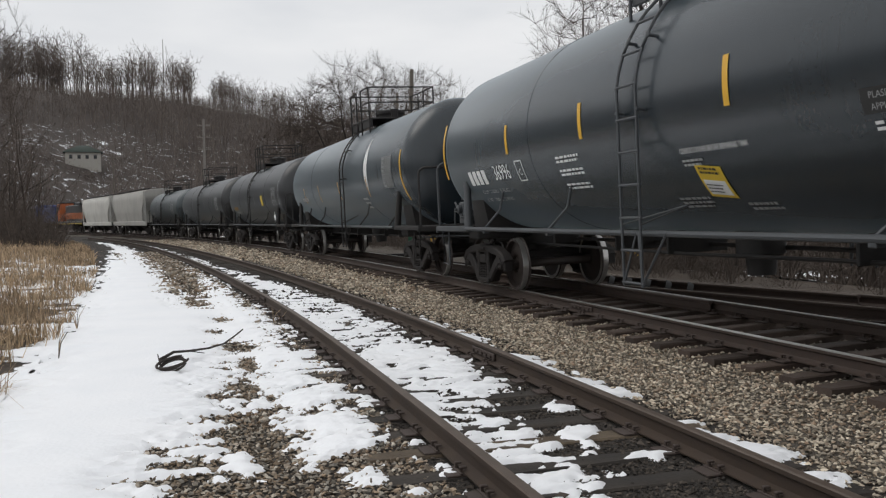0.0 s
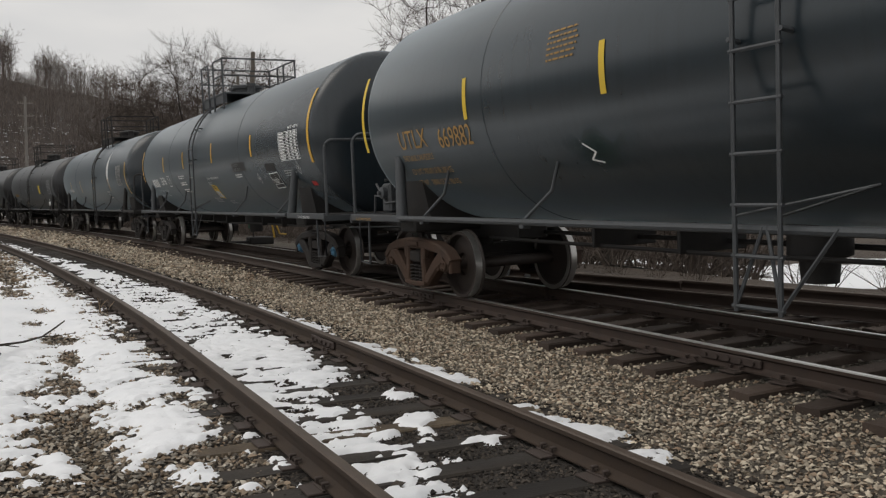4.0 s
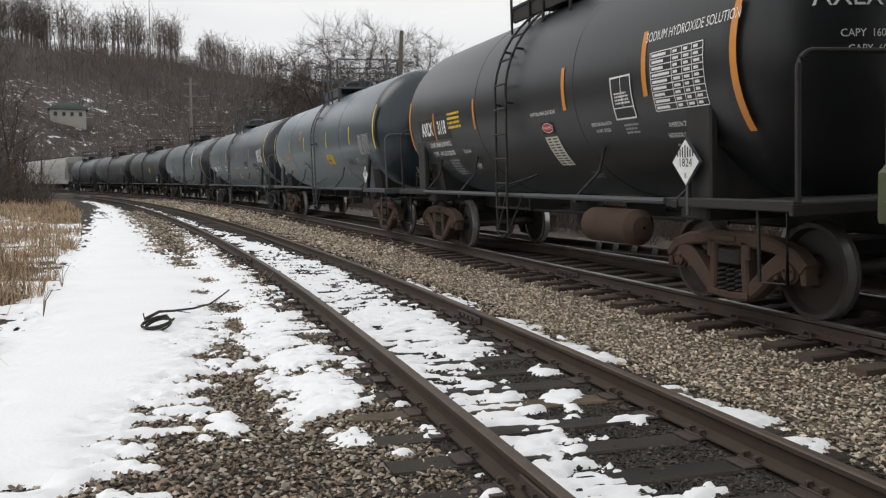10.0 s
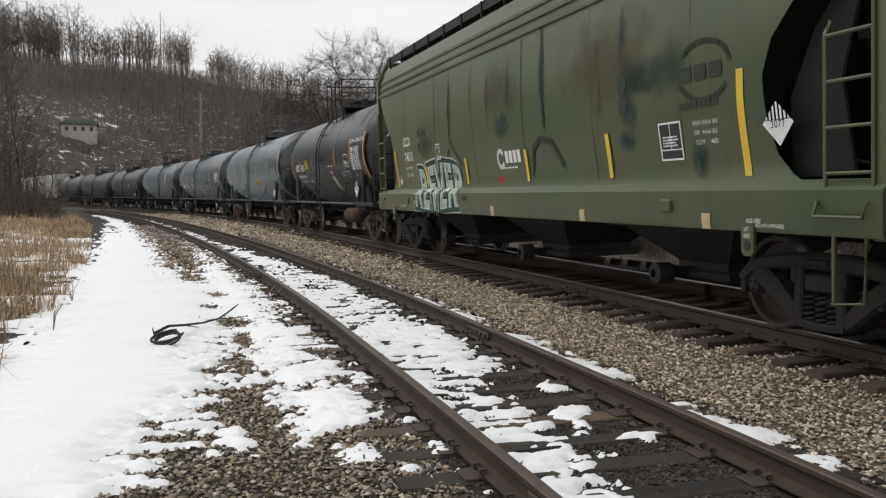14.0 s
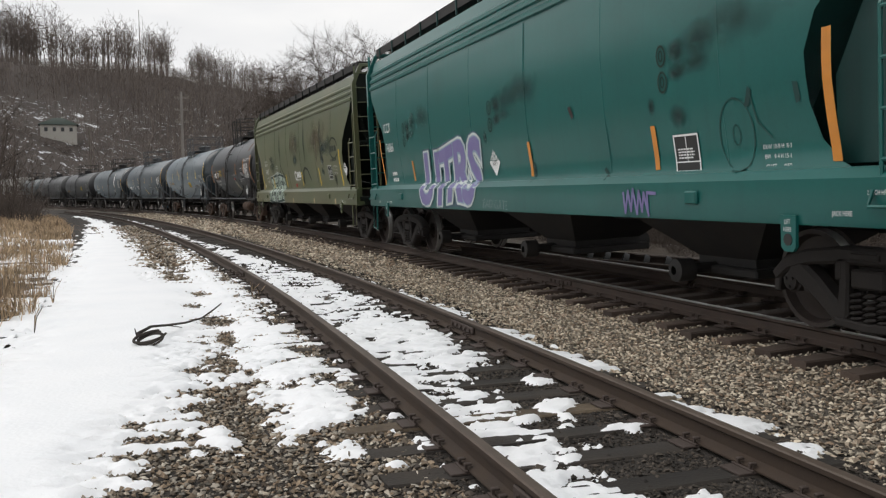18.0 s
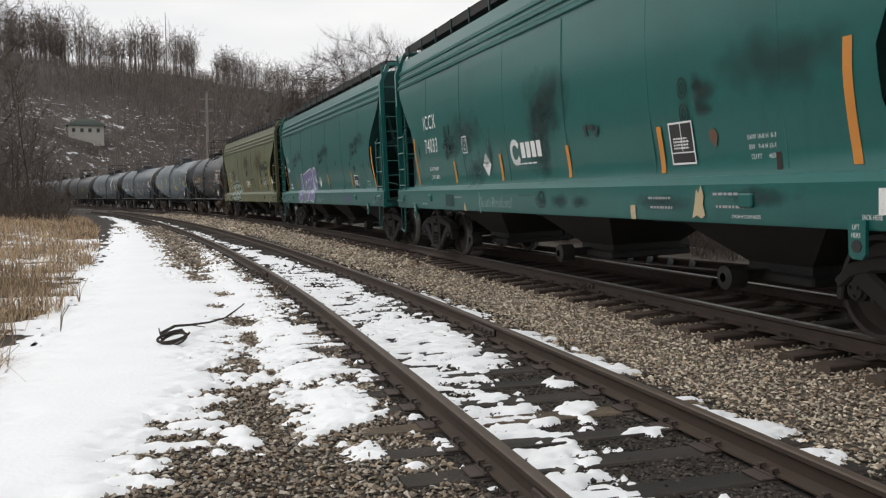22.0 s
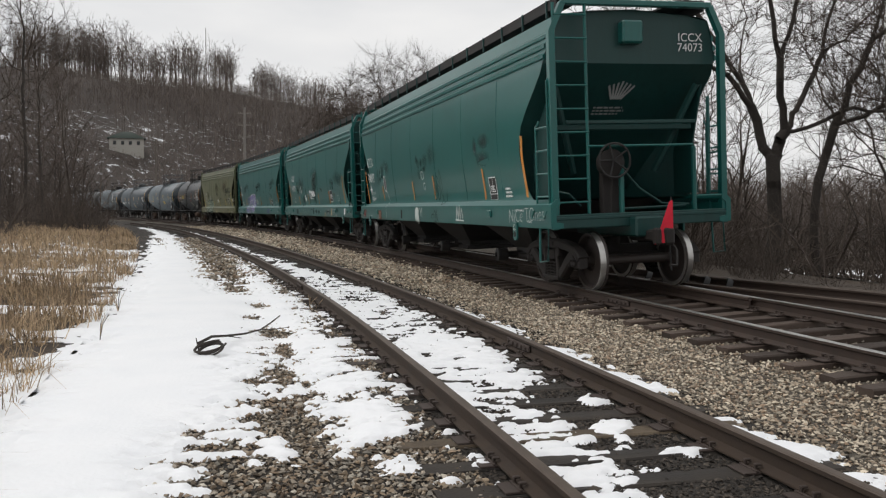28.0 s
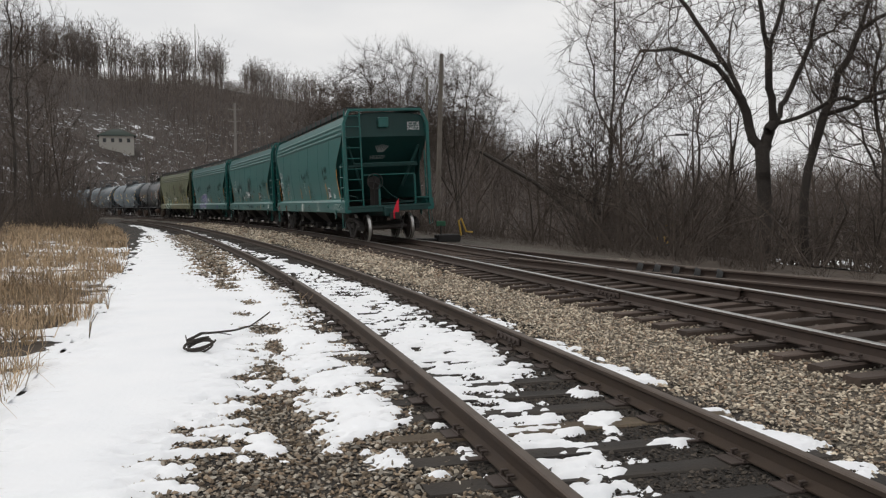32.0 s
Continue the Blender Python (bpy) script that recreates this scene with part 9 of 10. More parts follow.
def marks_h2(car, X):
    s = Side(car)
    s.words("ICCX", 0.28, WHITE, X(-55.15), 2.70, stretch=0.75, space=1.2)
    s.words("74066", 0.28, WHITE, X(-55.25), 2.28, stretch=0.75, space=1.15)
    s.put("small_stencil", bars(0.45, 0.26, 2, 91), WHITE, X(-55.4), 1.66, level=1)
    lean = lambda u, v: (u + 0.22 * v, max(-0.58, v * (1.0 + 0.05 * u) + 0.05 * u + 0.04 * math.sin(3 * u)))
    spray_word(s, "UTRS", X(-59.0), 1.62, 2.95, 0.98, ((0.115, PURPLE_DIM), (0.085, SPRAYWHITE), (0.050, BLUESPRAY), (0.030, PURPLE)), lean)
    s.words("BAD GATE", 0.20, WHITE, X(-61.28), 1.12, tilt=-2, stretch=1.05, offset=-0.008)
    hazard_fan(s, X, -61.08, 1.76, 0.42, "3077")
    for x, z0, z1 in ((-56.77, 1.55, 1.95), (-62.4, 1.52, 2.0), (-65.55, 1.52, 1.98)):
        s.tape(ORANGE, X(x), z0, z1, 0.085, -0.02)
    s.tape(ORANGE, X(-54.5), 1.5, 2.5, 0.07, -0.05)
    s.tape(ORANGE, X(-68.05), 1.52, 2.55, 0.10, 0.09)
    s.frame_sign(X(-66.1), 1.67, 0.42, 0.38, 92)
    for k, line in enumerate(("EXW 10-8 H  8-3", "EW   9-4 H 15-1", "CU FT      4650")):
        s.words(line, 0.055, WHITE, X(-67.4), 1.67 - 0.085 * k, stretch=0.9)
    vent_marks(s, X, -61.1, 2.59, 2.33)
    vent_marks(s, X, -65.81, 2.66, 2.40, 0.8)
    vent_marks(s, X, -56.4, 2.62, 2.36, 0.7)
    smudges(s, X, ((-60.84, 2.13, 0.06, 0.10, 11), (-65.55, 2.16, 0.06, 0.07, 12), (-66.05, 2.07, 0.12, 0.11, 13), (-62.5, 1.62, 0.05, 0.14, 14)))
    s.put("faint_drawing", merge(ring_of(0.24, 0.33, 0.014), ring_of(0.05, 0.09, 0.012), stroke([(0.24, 0.33), (0.30, 0.1), (0.46, -0.05)], 0.02)), TEAL_SHADE, X(-66.89), 1.80, level=1)
    for x, z, a in ((-63.76, 2.28, 35), (-64.49, 1.51, 50), (-67.1, 2.12, -20), (-67.7, 2.1, 10)):
        s.put("scrape_mark", poly([(-0.03, -0.09), (0.03, -0.08), (0.04, 0.07), (-0.02, 0.09)]), RUSTDARK if z > 2.2 else TEAL_DARK, X(x), z, tilt=a, level=1)
    scrawl = [(-0.3, 0.1), (-0.26, -0.12), (-0.2, 0.12), (-0.14, -0.1), (-0.1, 0.14), (-0.02, -0.13), (0.02, 0.12), (0.08, -0.1), (0.12, 0.1), (0.2, -0.14), (0.18, 0.1), (0.34, 0.09)]
    s.put("spray_scribble", stroke(scrawl, 0.035), PURPLE, X(-65.35), 1.19, level=1)
    sill_bits(s, X, -52.6, -70.0, (-68.7, 1.28))


def marks_h3(car, X):
    s = Side(car)
    number_block(s, X, -73.2, "74033", 2.74)
    pool_logo(s, X, -78.0, 1.94, 1.05)
    hazard_fan(s, X, -76.30, 1.80, 0.40, "3077")
    for x, z0, z1 in ((-71.98, 1.5, 2.5), (-74.55, 1.52, 1.92), (-76.95, 1.52, 1.95), (-79.45, 1.52, 1.95), (-81.77, 1.52, 2.02)):
        s.tape(ORANGE, X(x), z0, z1, 0.09, -0.03)
    s.tape(ORANGE, X(-84.55), 1.52, 2.5, 0.10, 0.09)
    plate_box(s, X, -75.28, 2.19)
    s.frame_sign(X(-82.18), 1.82, 0.44, 0.44, 102)
    for k, line in enumerate(("EXW 10-8 H  8-3", "EW   9-4 H 15-1", "CU FT      4650")):
        s.words(line, 0.062, WHITE, X(-83.45), 1.81 - 0.09 * k, stretch=0.9)
    vent_marks(s, X, -82.28, 2.37, 2.11, 0.4)
    vent_marks(s, X, -74.18, 2.50, 2.10, 0.3)
    smudges(s, X, ((-82.62, 2.33, 0.17, 0.10, 26), (-82.6, 2.13, 0.14, 0.06, 27), (-78.55, 2.05, 0.34, 0.42, 24), (-78.85, 2.42, 0.40, 0.24, 25), (-74.15, 2.32, 0.10, 0.2, 22), (-72.3, 2.2, 0.05, 0.16, 21), (-76.5, 1.95, 0.08, 0.2, 20)))
    smudges(s, X, ((-75.2, 2.42, 0.75, 0.30, 23), (-75.75, 1.68, 0.42, 0.20, 29), (-83.7, 2.42, 0.9, 0.22, 28), (-78.9, 2.7, 0.6, 0.3, 30), (-74.6, 2.2, 0.4, 0.2, 32)), SOFTSHADE)
    s.put("rust_spot", poly([(-0.07, -0.02), (-0.05, 0.05), (0.0, 0.08), (0.05, 0.05), (0.08, 0.01), (0.05, -0.05), (0.02, -0.12), (-0.03, -0.06)]), RUSTSTAIN, X(-82.73), 1.86, level=1)
    for dx, dz, a in ((-0.16, 0.02, 20), (0.0, 0.05, 90), (0.14, 0.0, -30)):
        s.put("scrape_mark", poly([(-0.03, -0.08), (0.03, -0.07), (0.04, 0.06), (-0.02, 0.08)]), DULLBLACK, X(-80.2 - dx), 2.08 + dz, tilt=a, level=1)
    s.words("South Residents!", 0.25, CHALK, X(-76.9), 1.17, level=1, stretch=0.86, offset=-0.006)
    s.put("chalk_line", stroke([(-0.02, 0.17), (0.0, -0.17)], 0.02), CHALK, X(-76.14), 1.17, level=1)
    s.put("rust_spot", rect(0.07, 0.16), RUSTDARK, X(-83.65), 1.58, level=1)
    s.put("tan_sticker", poly([(-0.06, -0.06), (0.06, -0.06), (0.05, 0.02), (0.0, 0.09), (-0.05, 0.02)]), STICKERTAN, X(-75.34), 1.08, level=1)
    s.put("tan_sticker", rect(0.11, 0.16), STICKERTAN, X(-81.32), 1.10, level=2)
    s.put("chalk_line", bars(0.5, 0.05, 1, 53, 0.5), DULLWHITE, X(-75.0), 1.26, level=1)
    s.put("chalk_line", bars(0.8, 0.07, 1, 54, 0.5), DULLTEAL, X(-78.3), 1.29, level=1)
    s.put("dark_stamp", merge(ring_of(0.09, 0.07, 0.03), rect(0.2, 0.03, 0, -0.14)), SPRAYBLACK, X(-78.75), 1.27, level=2)
    s.put("sill_patch", rect(0.5, 0.22, n=2, k=2), TEAL_DARK, X(-74.45), 1.2, level=1)
    for x, w, z in ((-78.7, 0.42, 1.2), (-79.35, 0.55, 1.22), (-79.95, 0.5, 1.2), (-81.9, 1.2, 1.22), (-83.5, 0.95, 1.27)):
        w *= 1.5
        s.put("sill_patch", poly([(-w / 2, -0.10), (-w / 2 + 0.04, 0.05 + 0.1 * (w % 0.3)), (-w * 0.2, 0.13), (w * 0.25, 0.08 + 0.2 * (w % 0.2)), (w / 2 - 0.03, 0.12), (w / 2, -0.04 - 0.2 * (w % 0.25)), (w * 0.2, -0.13), (-w * 0.25, -0.08)]), SILLPATCH, X(x), z, level=1)
    for x, z in ((-81.9, 1.26), (-81.95, 1.16), (-83.1, 1.3), (-83.15, 1.18)):
        s.put("chalk_line", bars(0.5, 0.05, 1, int(-x * 9 + z * 50), 0.5), DULLWHITE, X(x), z, level=2)
    s.put("cream_patch", poly([(-0.1, -0.16), (-0.02, -0.13), (0.05, -0.16), (0.12, -0.13), (0.08, -0.02), (0.10, 0.06), (0.05, 0.17), (0.01, 0.09), (-0.03, 0.13), (-0.06, -0.02)]), STICKERTAN, X(-82.6), 1.22, level=2)
    s.put("white_card", rect(0.18, 0.20), WHITE, X(-85.0), 1.24, level=1)
    sill_bits(s, X, -70.1, -86.6, (-83.35, 1.09))


def marks_h4(car, X):
    s = Side(car)
    number_block(s, X, -89.25, "74073", 2.72)
    s.put("chalk_ring", merge(ring_of(0.15, 0.22, 0.022), stroke([(0.10, -0.2), (0.28, -0.42), (0.44, -0.58), (0.36, -0.66), (0.40, -0.99)], 0.020)), WHITE, X(-91.1), 2.04, level=1)
    s.put("grey_disc", poly([(0.14 * math.cos(a), 0.205 * math.sin(a)) for a in np.linspace(0, 2 * math.pi, 25)[:-1]]), GREYSTEEL, X(-91.1), 2.04, level=0)
    hazard_fan(s, X, -89.05, 1.93, 0.30, "")
    s.words("LD LMT 199100", 0.07, WHITE, X(-89.2), 1.67, stretch=0.75)
    s.words("LT WT 63900", 0.07, WHITE, X(-89.2), 1.58, stretch=0.75)
    s.put("chalk_ring", merge(ring_of(0.10, 0.095, 0.022)), WHITE, X(-95.42), 2.13, level=1)
    s.put("chalk_ring", merge(ring_of(0.075, 0.08, 0.020)), WHITE, X(-95.47), 1.87, level=1)
    for x, z0, z1 in ((-88.5, 1.5, 2.5), (-90.75, 1.55, 1.98), (-94.33, 1.55, 2.02), (-96.31, 1.55, 2.08), (-99.9, 1.5, 2.1)):
        s.tape(ORANGE, X(x), z0, z1, 0.08, -0.03)
    s.tape(ORANGE, X(-102.05), 1.52, 2.55, 0.10, 0.09)
    s.frame_sign(X(-100.4), 1.70, 0.40, 0.44, 112)
    s.put("small_stencil", bars(0.32, 0.2, 3, 113), WHITE, X(-101.2), 1.62, level=1)
    s.words("NiCe TOnes", 0.34, SPRAYWHITE, X(-102.3), 1.22, tilt=2, stretch=0.9, offset=-0.008)
    s.put("spray_scribble", merge(stroke([(-0.25, -0.12), (-0.2, 0.14), (-0.12, -0.12), (-0.05, 0.15), (0.02, -0.12), (0.1, 0.1), (0.2, -0.1)], 0.03), stroke([(-0.3, -0.14), (0.25, -0.15)], 0.03)), SPRAYWHITE, X(-98.6), 1.24, level=1)
    s.put("spray_blot", poly([(-0.2, -0.15), (-0.22, -0.02), (-0.2, 0.13), (-0.08, 0.18), (0.06, 0.16), (0.18, 0.08), (0.1, 0.03), (0.17, -0.05), (0.12, -0.15), (0.04, -0.13), (0.02, -0.22), (-0.02, -0.14)]), SPRAYWHITE, X(-95.05), 1.19, level=1)
    vent_marks(s, X, -95.11, 2.42, 2.17, 0.6)
    vent_marks(s, X, -90.27, 2.38, 2.14, 0.6, TEAL_DARK)
    s.put("dark_patch", rect(0.14, 0.22), RUSTDARK, X(-93.36), 1.19, level=1)
    curl = lambda cu, cv, ru, rv, a0, a1, n=14: [(cu + ru * math.cos(a), cv + rv * math.sin(a)) for a in np.linspace(a0, a1, n)]
    loops = [curl(-0.42, 0.22, 0.05, 0.07, 0, 6.3), curl(-0.40, -0.10, 0.09, 0.18, -1.2, 4.6), curl(-0.15, 0.0, 0.13, 0.27, 1.0, 7.6), curl(-0.13, 0.02, 0.05, 0.08, 0, 6.3), curl(0.12, 0.10, 0.07, 0.30, -0.6, 4.2) + [(0.16, -0.3)], curl(0.33, -0.12, 0.16, 0.26, 3.3, 6.0) + [(0.52, -0.05)]]
    s.put("dark_scribble", merge(*[stroke(q, 0.018) for q in loops]), SPRAYBLACK, X(-96.8), 1.80, level=1)
    loops = [curl(-0.2, 0.0, 0.10, 0.05, 0.4, 4.4), curl(-0.03, 0.0, 0.05, 0.14, 0.0, 5.6), curl(0.1, -0.02, 0.05, 0.13, 1.0, 6.8), [(0.15, 0.14), (0.18, -0.05), (0.24, -0.16)]]
    s.put("dark_scribble", merge(*[stroke(q, 0.018) for q in loops]), SPRAYBLACK, X(-96.67), 1.16, level=1)
    s.put("spray_drips", merge(*[rect(0.022, 0.10 + 0.05 * math.sin(5 * k), -0.16 + 0.055 * k, -0.12 - 0.02 * math.sin(3 * k)) for k in range(7)]), SPRAYWHITE, X(-95.08), 1.16, level=2)
    s.put("rust_patch", poly([(-0.2, -0.13), (-0.18, 0.11), (0.1, 0.13), (0.2, 0.1), (0.18, -0.14)]), RUSTSTAIN, X(-90.6), 1.16, level=1)
    s.put("spray_scribble", stroke([(-0.1, 0.1), (0.0, 0.0), (-0.08, -0.08), (0.12, 0.12), (0.1, -0.1)], 0.025), SPRAYWHITE, X(-95.39), 1.24, level=1)
    s.put("red_scribble", merge(stroke([(-0.2, -0.1), (-0.14, 0.12), (-0.05, -0.1), (0.0, 0.1), (0.08, -0.11), (0.2, 0.1)], 0.05)), REDSPRAY, X(-88.3), 1.18, level=1)
    smudges(s, X, ((-95.0, 2.5, 0.12, 0.12, 32), (-99.6, 2.55, 0.10, 0.14, 33), (-100.0, 2.3, 0.3, 0.12, 34), (-100.1, 2.6, 0.25, 0.1, 35)))
    sill_bits(s, X, -86.6, -104.2)
    # the rear end: number, faded placard, and the flag on the coupler
    x_end = -7.66

    def rear(name, sheet, mat, y0, z0, x=x_end):
        vs, fs = sheet
        g = Geo()
        g.v = [(x, y0 - u, z0 + v) for u, v, _ in vs]
        g.f = fs
        part(name, g, mat, car, smooth=0)

    for w, z in (("ICCX", 4.02), ("74073", 3.86)):
        vs, fs = flat_text(w, 0.19)
        rear("end_number", (vs, fs), WHITE, -1.05, z, -7.62)
    fan = merge(*[stroke([(k * 0.03, -0.02), (k * 0.075 + 0.02, 0.22 - 0.02 * abs(k))], 0.035) for k in range(-3, 4)])
    slope = lambda z: -float(np.interp(z, (1.45, 3.45, 3.6), (5.45, 7.44, 7.60))) - 0.03
    vs, fs = fan
    g = Geo()
    g.v = [(slope(3.12 + v), 0.05 - u, 3.12 + v) for u, v, _ in vs]
    g.f = fs
    part("faded_placard", g, DULLWHITE, car, smooth=0)
    vs, fs = bars(0.6, 0.14, 3, 120)
    g = Geo()
    g.v = [(slope(2.92 + v), 0.1 - u, 2.92 + v) for u, v, _ in vs]
    g.f = fs
    part("faded_stencil", g, DULLWHITE, car, smooth=0)


def end_flag(car):
    """The red flag hung at the coupler of the last car."""
    x = -HOP_HALF - 0.62
    rod = part("flag_staff", Geo().tube([(x, -0.12, 0.78), (x, -0.12, 1.45)], 0.014, 6), BLACKSTEEL, car)
    rings = []
    for k in range(7):
        v = k / 6
        w = 0.16 * (1 - v) + 0.02
        rings.append([(x - 0.02 - 0.02 * math.sin(3 * v), -0.12 + w * math.sin(0.3), 0.78 + 0.62 * v), (x - 0.05, -0.12, 0.78 + 0.62 * v), (x - 0.03 + 0.03 * v, -0.12 + 1.7 * w, 0.74 + 0.64 * v)])
    part("flag", Geo().loft(rings), FLAGRED, car, "bright red cloth flag")
    part("chain", Geo().tube([(x + 0.3, -0.25, 0.85), (x + 0.28, -0.27, 0.30)], 0.015, 5), BLACKSTEEL, car)


OLIVE_DARK = material("dark_olive_grime", (0.035, 0.045, 0.026), 0.7, 0.0, (0.028, 0.034, 0.02), 3, 40, 0.0)
RUSTFILM = soft_spray("thin_rust_film", (0.085, 0.062, 0.034), 0.55)
SOFTRUST = soft_spray("soft_rust_stain", (0.085, 0.055, 0.032), 0.75)
GRAFFITIFILL = material("streaky_pale_green_spray", (0.42, 0.52, 0.42), 0.6, 0.0, (0.16, 0.22, 0.16), 7, 40, 0.0, fine_amount=0.4)
STICKERTAN = material("tan_sticker", (0.50, 0.40, 0.24), 0.7, 0.0, (0.4, 0.32, 0.2), 5, 60, 0.0)
SILLPATCH = soft_spray("dark_patch_paint", (0.010, 0.042, 0.040), 0.75)
PURPLE_DIM = material("thin_purple_spray", (0.075, 0.13, 0.17), 0.6, 0.0, (0.06, 0.12, 0.13), 5, 60, 0.0)
CHALK = material("white_chalk", (0.42, 0.54, 0.50), 0.8, 0.0, (0.26, 0.36, 0.33), 5, 60, 0.0, fine_amount=0.3)
REDSPRAY = material("dull_red_spray", (0.30, 0.06, 0.05), 0.7, 0.0, (0.2, 0.06, 0.05), 5, 60, 0.0)
# ---- the train, from the tail forward ----
TRAIN = []


def enter(made, front, rear, pivot):
    car, wheels = made
    TRAIN.append((car, (front + rear) / 2, pivot, wheels))
    return car


def marks_x(front, rear):
    """Turns a station along the train into a car's own x."""
    return lambda s: s - (front + rear) / 2


HOPS = ((-36.11, -52.56), (-52.56, -70.10), (-70.10, -86.62), (-86.62, -104.31))
H1 = enter(hopper_car("hopper_car", "olive green covered hopper car with rust streaks, graffiti and yellow stripes", OLIVE, OLIVE_SHADED), *HOPS[0], 6.63)
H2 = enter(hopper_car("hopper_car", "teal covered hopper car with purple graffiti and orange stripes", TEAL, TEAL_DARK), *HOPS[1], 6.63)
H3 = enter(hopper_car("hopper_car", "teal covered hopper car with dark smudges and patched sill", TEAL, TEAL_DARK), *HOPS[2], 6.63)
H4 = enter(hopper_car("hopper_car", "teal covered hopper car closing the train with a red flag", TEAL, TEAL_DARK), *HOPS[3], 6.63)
T7 = enter(tank_car("tank_car", "short black tank car with white stencils and orange stripes", 13.7, 4.83, 1.48, 2.55, BLACK_B, BLACKSTEEL, CAST, None, 0.0, 1, (-2.2, 1.4)), -22.4, -36.05, 4.83)
T6 = enter(tank_car("tank_car", "dark blue-grey tank car with yellow lettering and emergency card", 17.0, 6.44, 1.5, 2.55, GREY_B, GREYSTEEL, CAST, None, -0.5, 0), -5.3, -22.3, 6.44)
T5 = enter(tank_car("tank_car", "slate grey tank car with white stencils and amber stripes", 18.3, 7.0, 1.5, 2.55, GREY_A, GREYSTEEL, CASTDARK, BLUECAP, 0.45, 0, rear=0.15), 13.0, -5.3, 7.0)
T4 = enter(tank_car("tank_car", "slate grey tank car with a white feather-shaped mark", 17.7, 6.8, 1.5, 2.55, GREY_A, BLACKSTEEL, CASTDARK, None, -1.5, 0), 30.8, 13.0, 6.8)
T3 = enter(tank_car("tank_car", "black tank car with a small yellow card", 17.1, 6.5, 1.5, 2.5, BLACK_B, BLACKSTEEL, CASTDARK, None, 0, 0), 47.9, 30.8, 6.5)
T2 = enter(tank_car("tank_car", "weathered black tank car with faint stencils", 18.7, 6.9, 1.5, 2.5, BLACK_A, BLACKSTEEL, CASTDARK, None, 0, 0), 66.6, 47.9, 6.9)
T1 = enter(tank_car("tank_car", "faded green-grey tank car coupled behind pale hoppers", 15.6, 5.9, 1.45, 2.5, GREY_C, BLACKSTEEL, CASTDARK, None, 0, 0), 82.2, 66.6, 5.9)
G2 = enter(pale_hopper("hopper_car", "pale grey covered hopper car behind the engines", 19.2, PALEGREY), 101.4, 82.2, 7.4)
G1 = enter(pale_hopper("hopper_car", "off-white covered hopper car coupled to an engine", 18.9, PALEWHITE), 120.3, 101.4, 7.25)
L1 = enter(locomotive("locomotive", "orange and black diesel locomotive with yellow sill stripe", 21.5, BLACK_A, BLACK_A, LOCO_ORANGE), 141.8, 120.3, 6.35)
L2 = enter(locomotive("locomotive", "dark blue diesel locomotive leading the train", 21.5, LOCO_BLUE, BLACK_A, LOCO_BLUE), 163.3, 141.8, 6.35)
marks_t5(T5, marks_x(13.0, -5.3))
marks_t6(T6, marks_x(-5.3, -22.3))
marks_t7(T7, marks_x(-22.4, -36.05))
marks_t4(T4, marks_x(30.8, 13.0))
marks_t3(T3, marks_x(47.9, 30.8))
marks_plain(T2, marks_x(66.6, 47.9), 66.6, 47.9, 1.5, 2.5, 130)
marks_plain(T1, marks_x(82.2, 66.6), 82.2, 66.6, 1.45, 2.5, 134)
marks_h1(H1, marks_x(*HOPS[0]))
marks_h2(H2, marks_x(*HOPS[1]))
marks_h3(H3, marks_x(*HOPS[2]))
marks_h4(H4, marks_x(*HOPS[3]))
end_flag(H4)
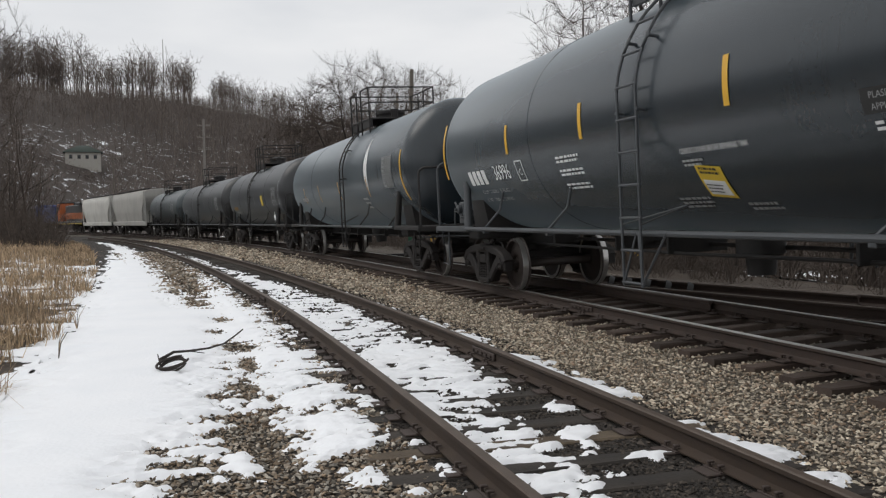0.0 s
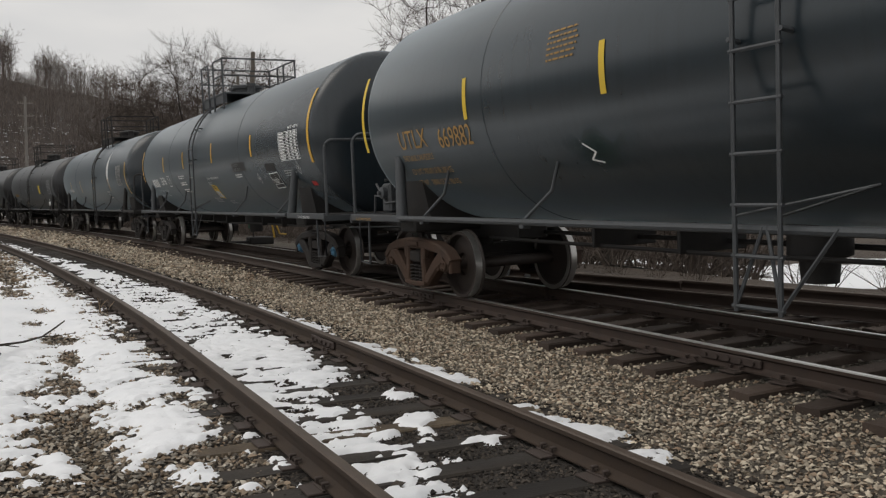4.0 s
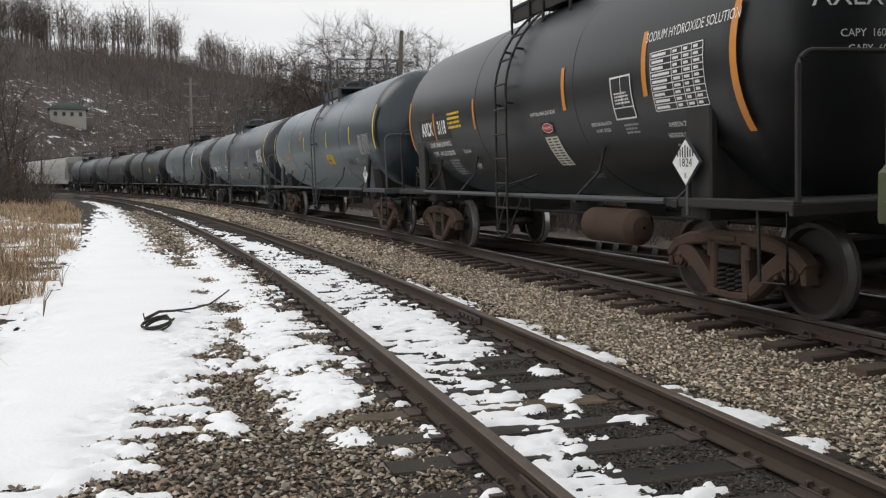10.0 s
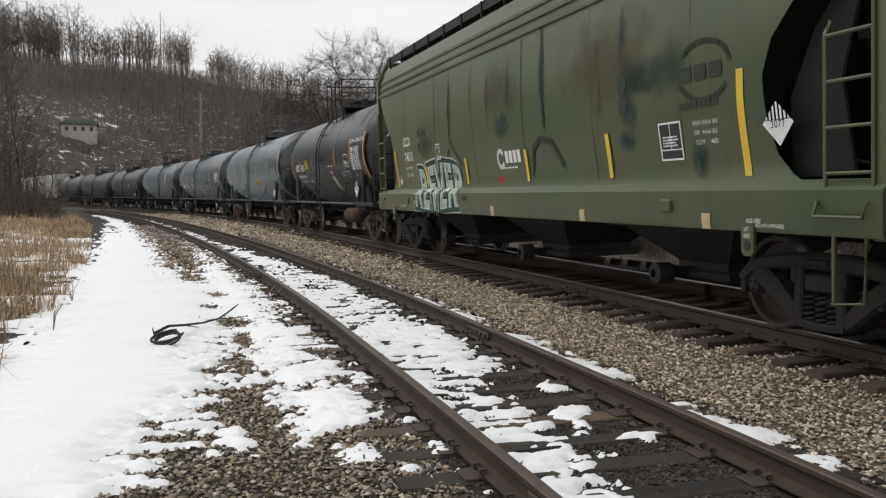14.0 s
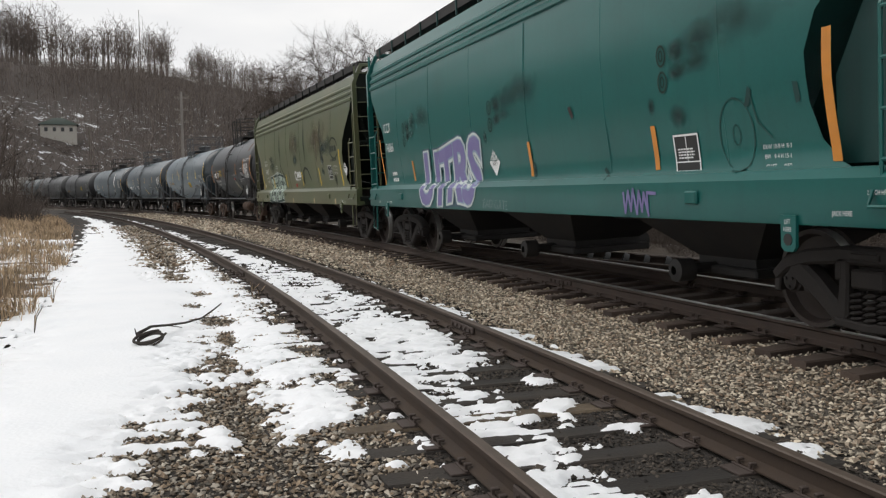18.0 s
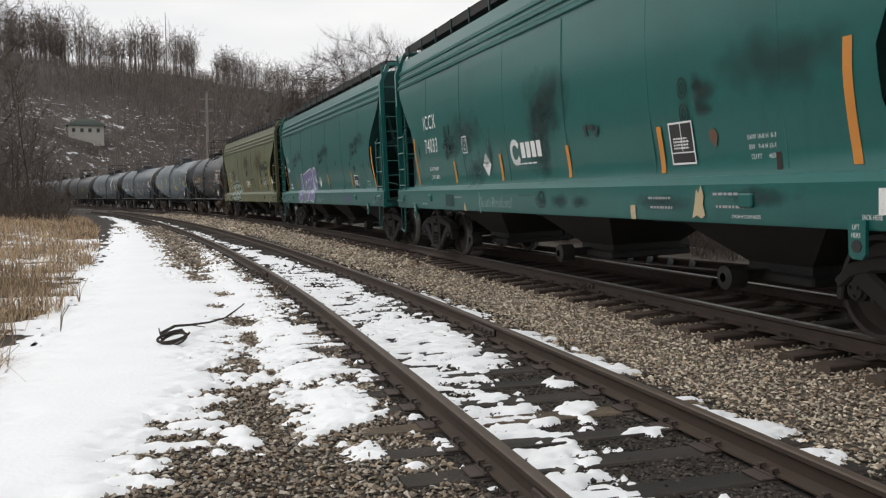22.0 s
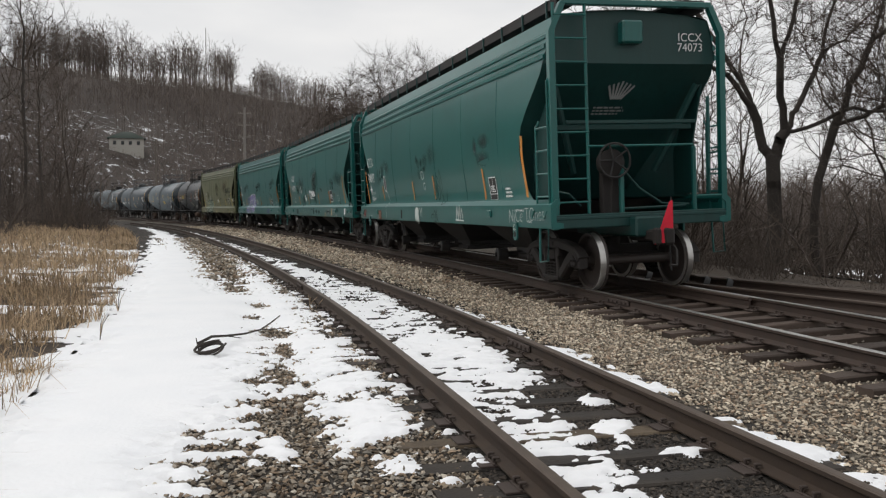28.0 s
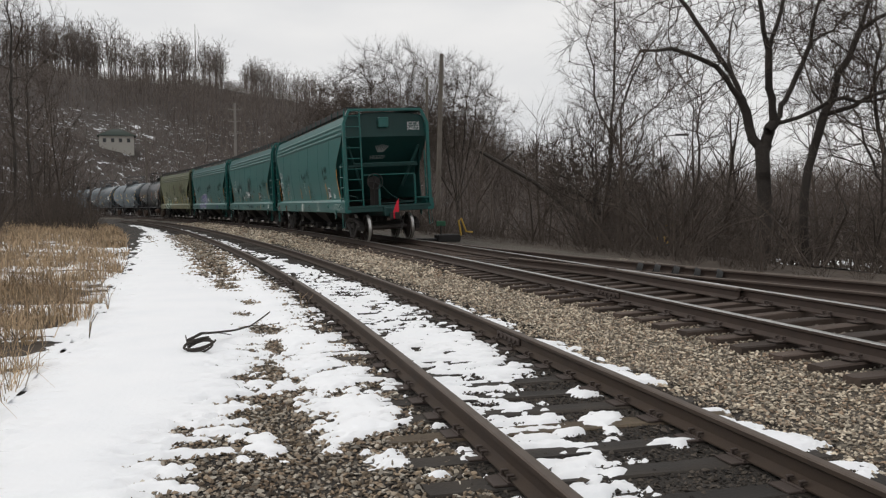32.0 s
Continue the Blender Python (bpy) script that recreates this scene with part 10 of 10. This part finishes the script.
# ---- the train's way along the main track ----
KNOTS = (0, 0.5, 1, 1.5, 2, 2.5, 4.5, 5, 5.5, 6, 6.5, 7, 7.5, 8, 8.5, 9, 10, 11, 12.5, 15, 17.5, 20, 22.5, 25, 27.5, 30, 32)
RUN = (-0.04, 1.71, 3.49, 5.31, 7.11, 8.89, 16.22, 18.09, 19.95, 21.81, 23.72, 25.65, 27.61, 29.57, 31.50, 33.39, 37.08, 40.89, 46.80, 56.86, 67.00, 77.21, 87.69, 98.35, 109.17, 119.72, 128.12)


def spline(kn, v):
    """A natural cubic through the knots, as a function of time."""
    kn, v = np.array(kn, float), np.array(v, float)
    n, h = len(kn), np.diff(kn)
    m, b = np.zeros((n, n)), np.zeros(n)
    m[0, 0] = m[-1, -1] = 1
    for i in range(1, n - 1):
        m[i, i - 1], m[i, i], m[i, i + 1] = h[i - 1], 2 * (h[i - 1] + h[i]), h[i]
        b[i] = 6 * ((v[i + 1] - v[i]) / h[i] - (v[i] - v[i - 1]) / h[i - 1])
    c = np.linalg.solve(m, b)

    def value(t):
        j = int(np.clip(np.searchsorted(kn, t) - 1, 0, n - 2))
        a, e, hh = kn[j + 1] - t, t - kn[j], h[j]
        return float(c[j] * a**3 / (6 * hh) + c[j + 1] * e**3 / (6 * hh) + (v[j] / hh - c[j] * hh / 6) * a + (v[j + 1] / hh - c[j + 1] * hh / 6) * e)

    return value


travelled = spline(KNOTS, RUN)


def car_pose(middle, pivot, t):
    """A car's pose: its two trucks stand on the line."""
    s = middle + travelled(t)
    a, b = track_pose(s + pivot), track_pose(s - pivot)
    p, q = a.translation, b.translation
    ahead = (p - q).normalized()
    up = (a.to_3x3() @ Vector((0, 0, 1))).normalized()
    left = up.cross(ahead).normalized()
    up = ahead.cross(left)
    m = Matrix((ahead, left, up)).transposed().to_4x4()
    m.translation = (p + q) / 2
    return m


def motions():
    for car, middle, pivot, wheelsets in TRAIN:
        walk(car, [(t / 2, car_pose(middle, pivot, t / 2)) for t in range(65)])
        for wheel, base in wheelsets:
            rows = []
            for k in range(0, 241):
                t = min(k * 4 / FPS, 32.0)
                rows.append((t, base @ Matrix.Rotation(travelled(t) / WHEEL_R, 4, "Y")))
            walk(wheel, rows)


motions()
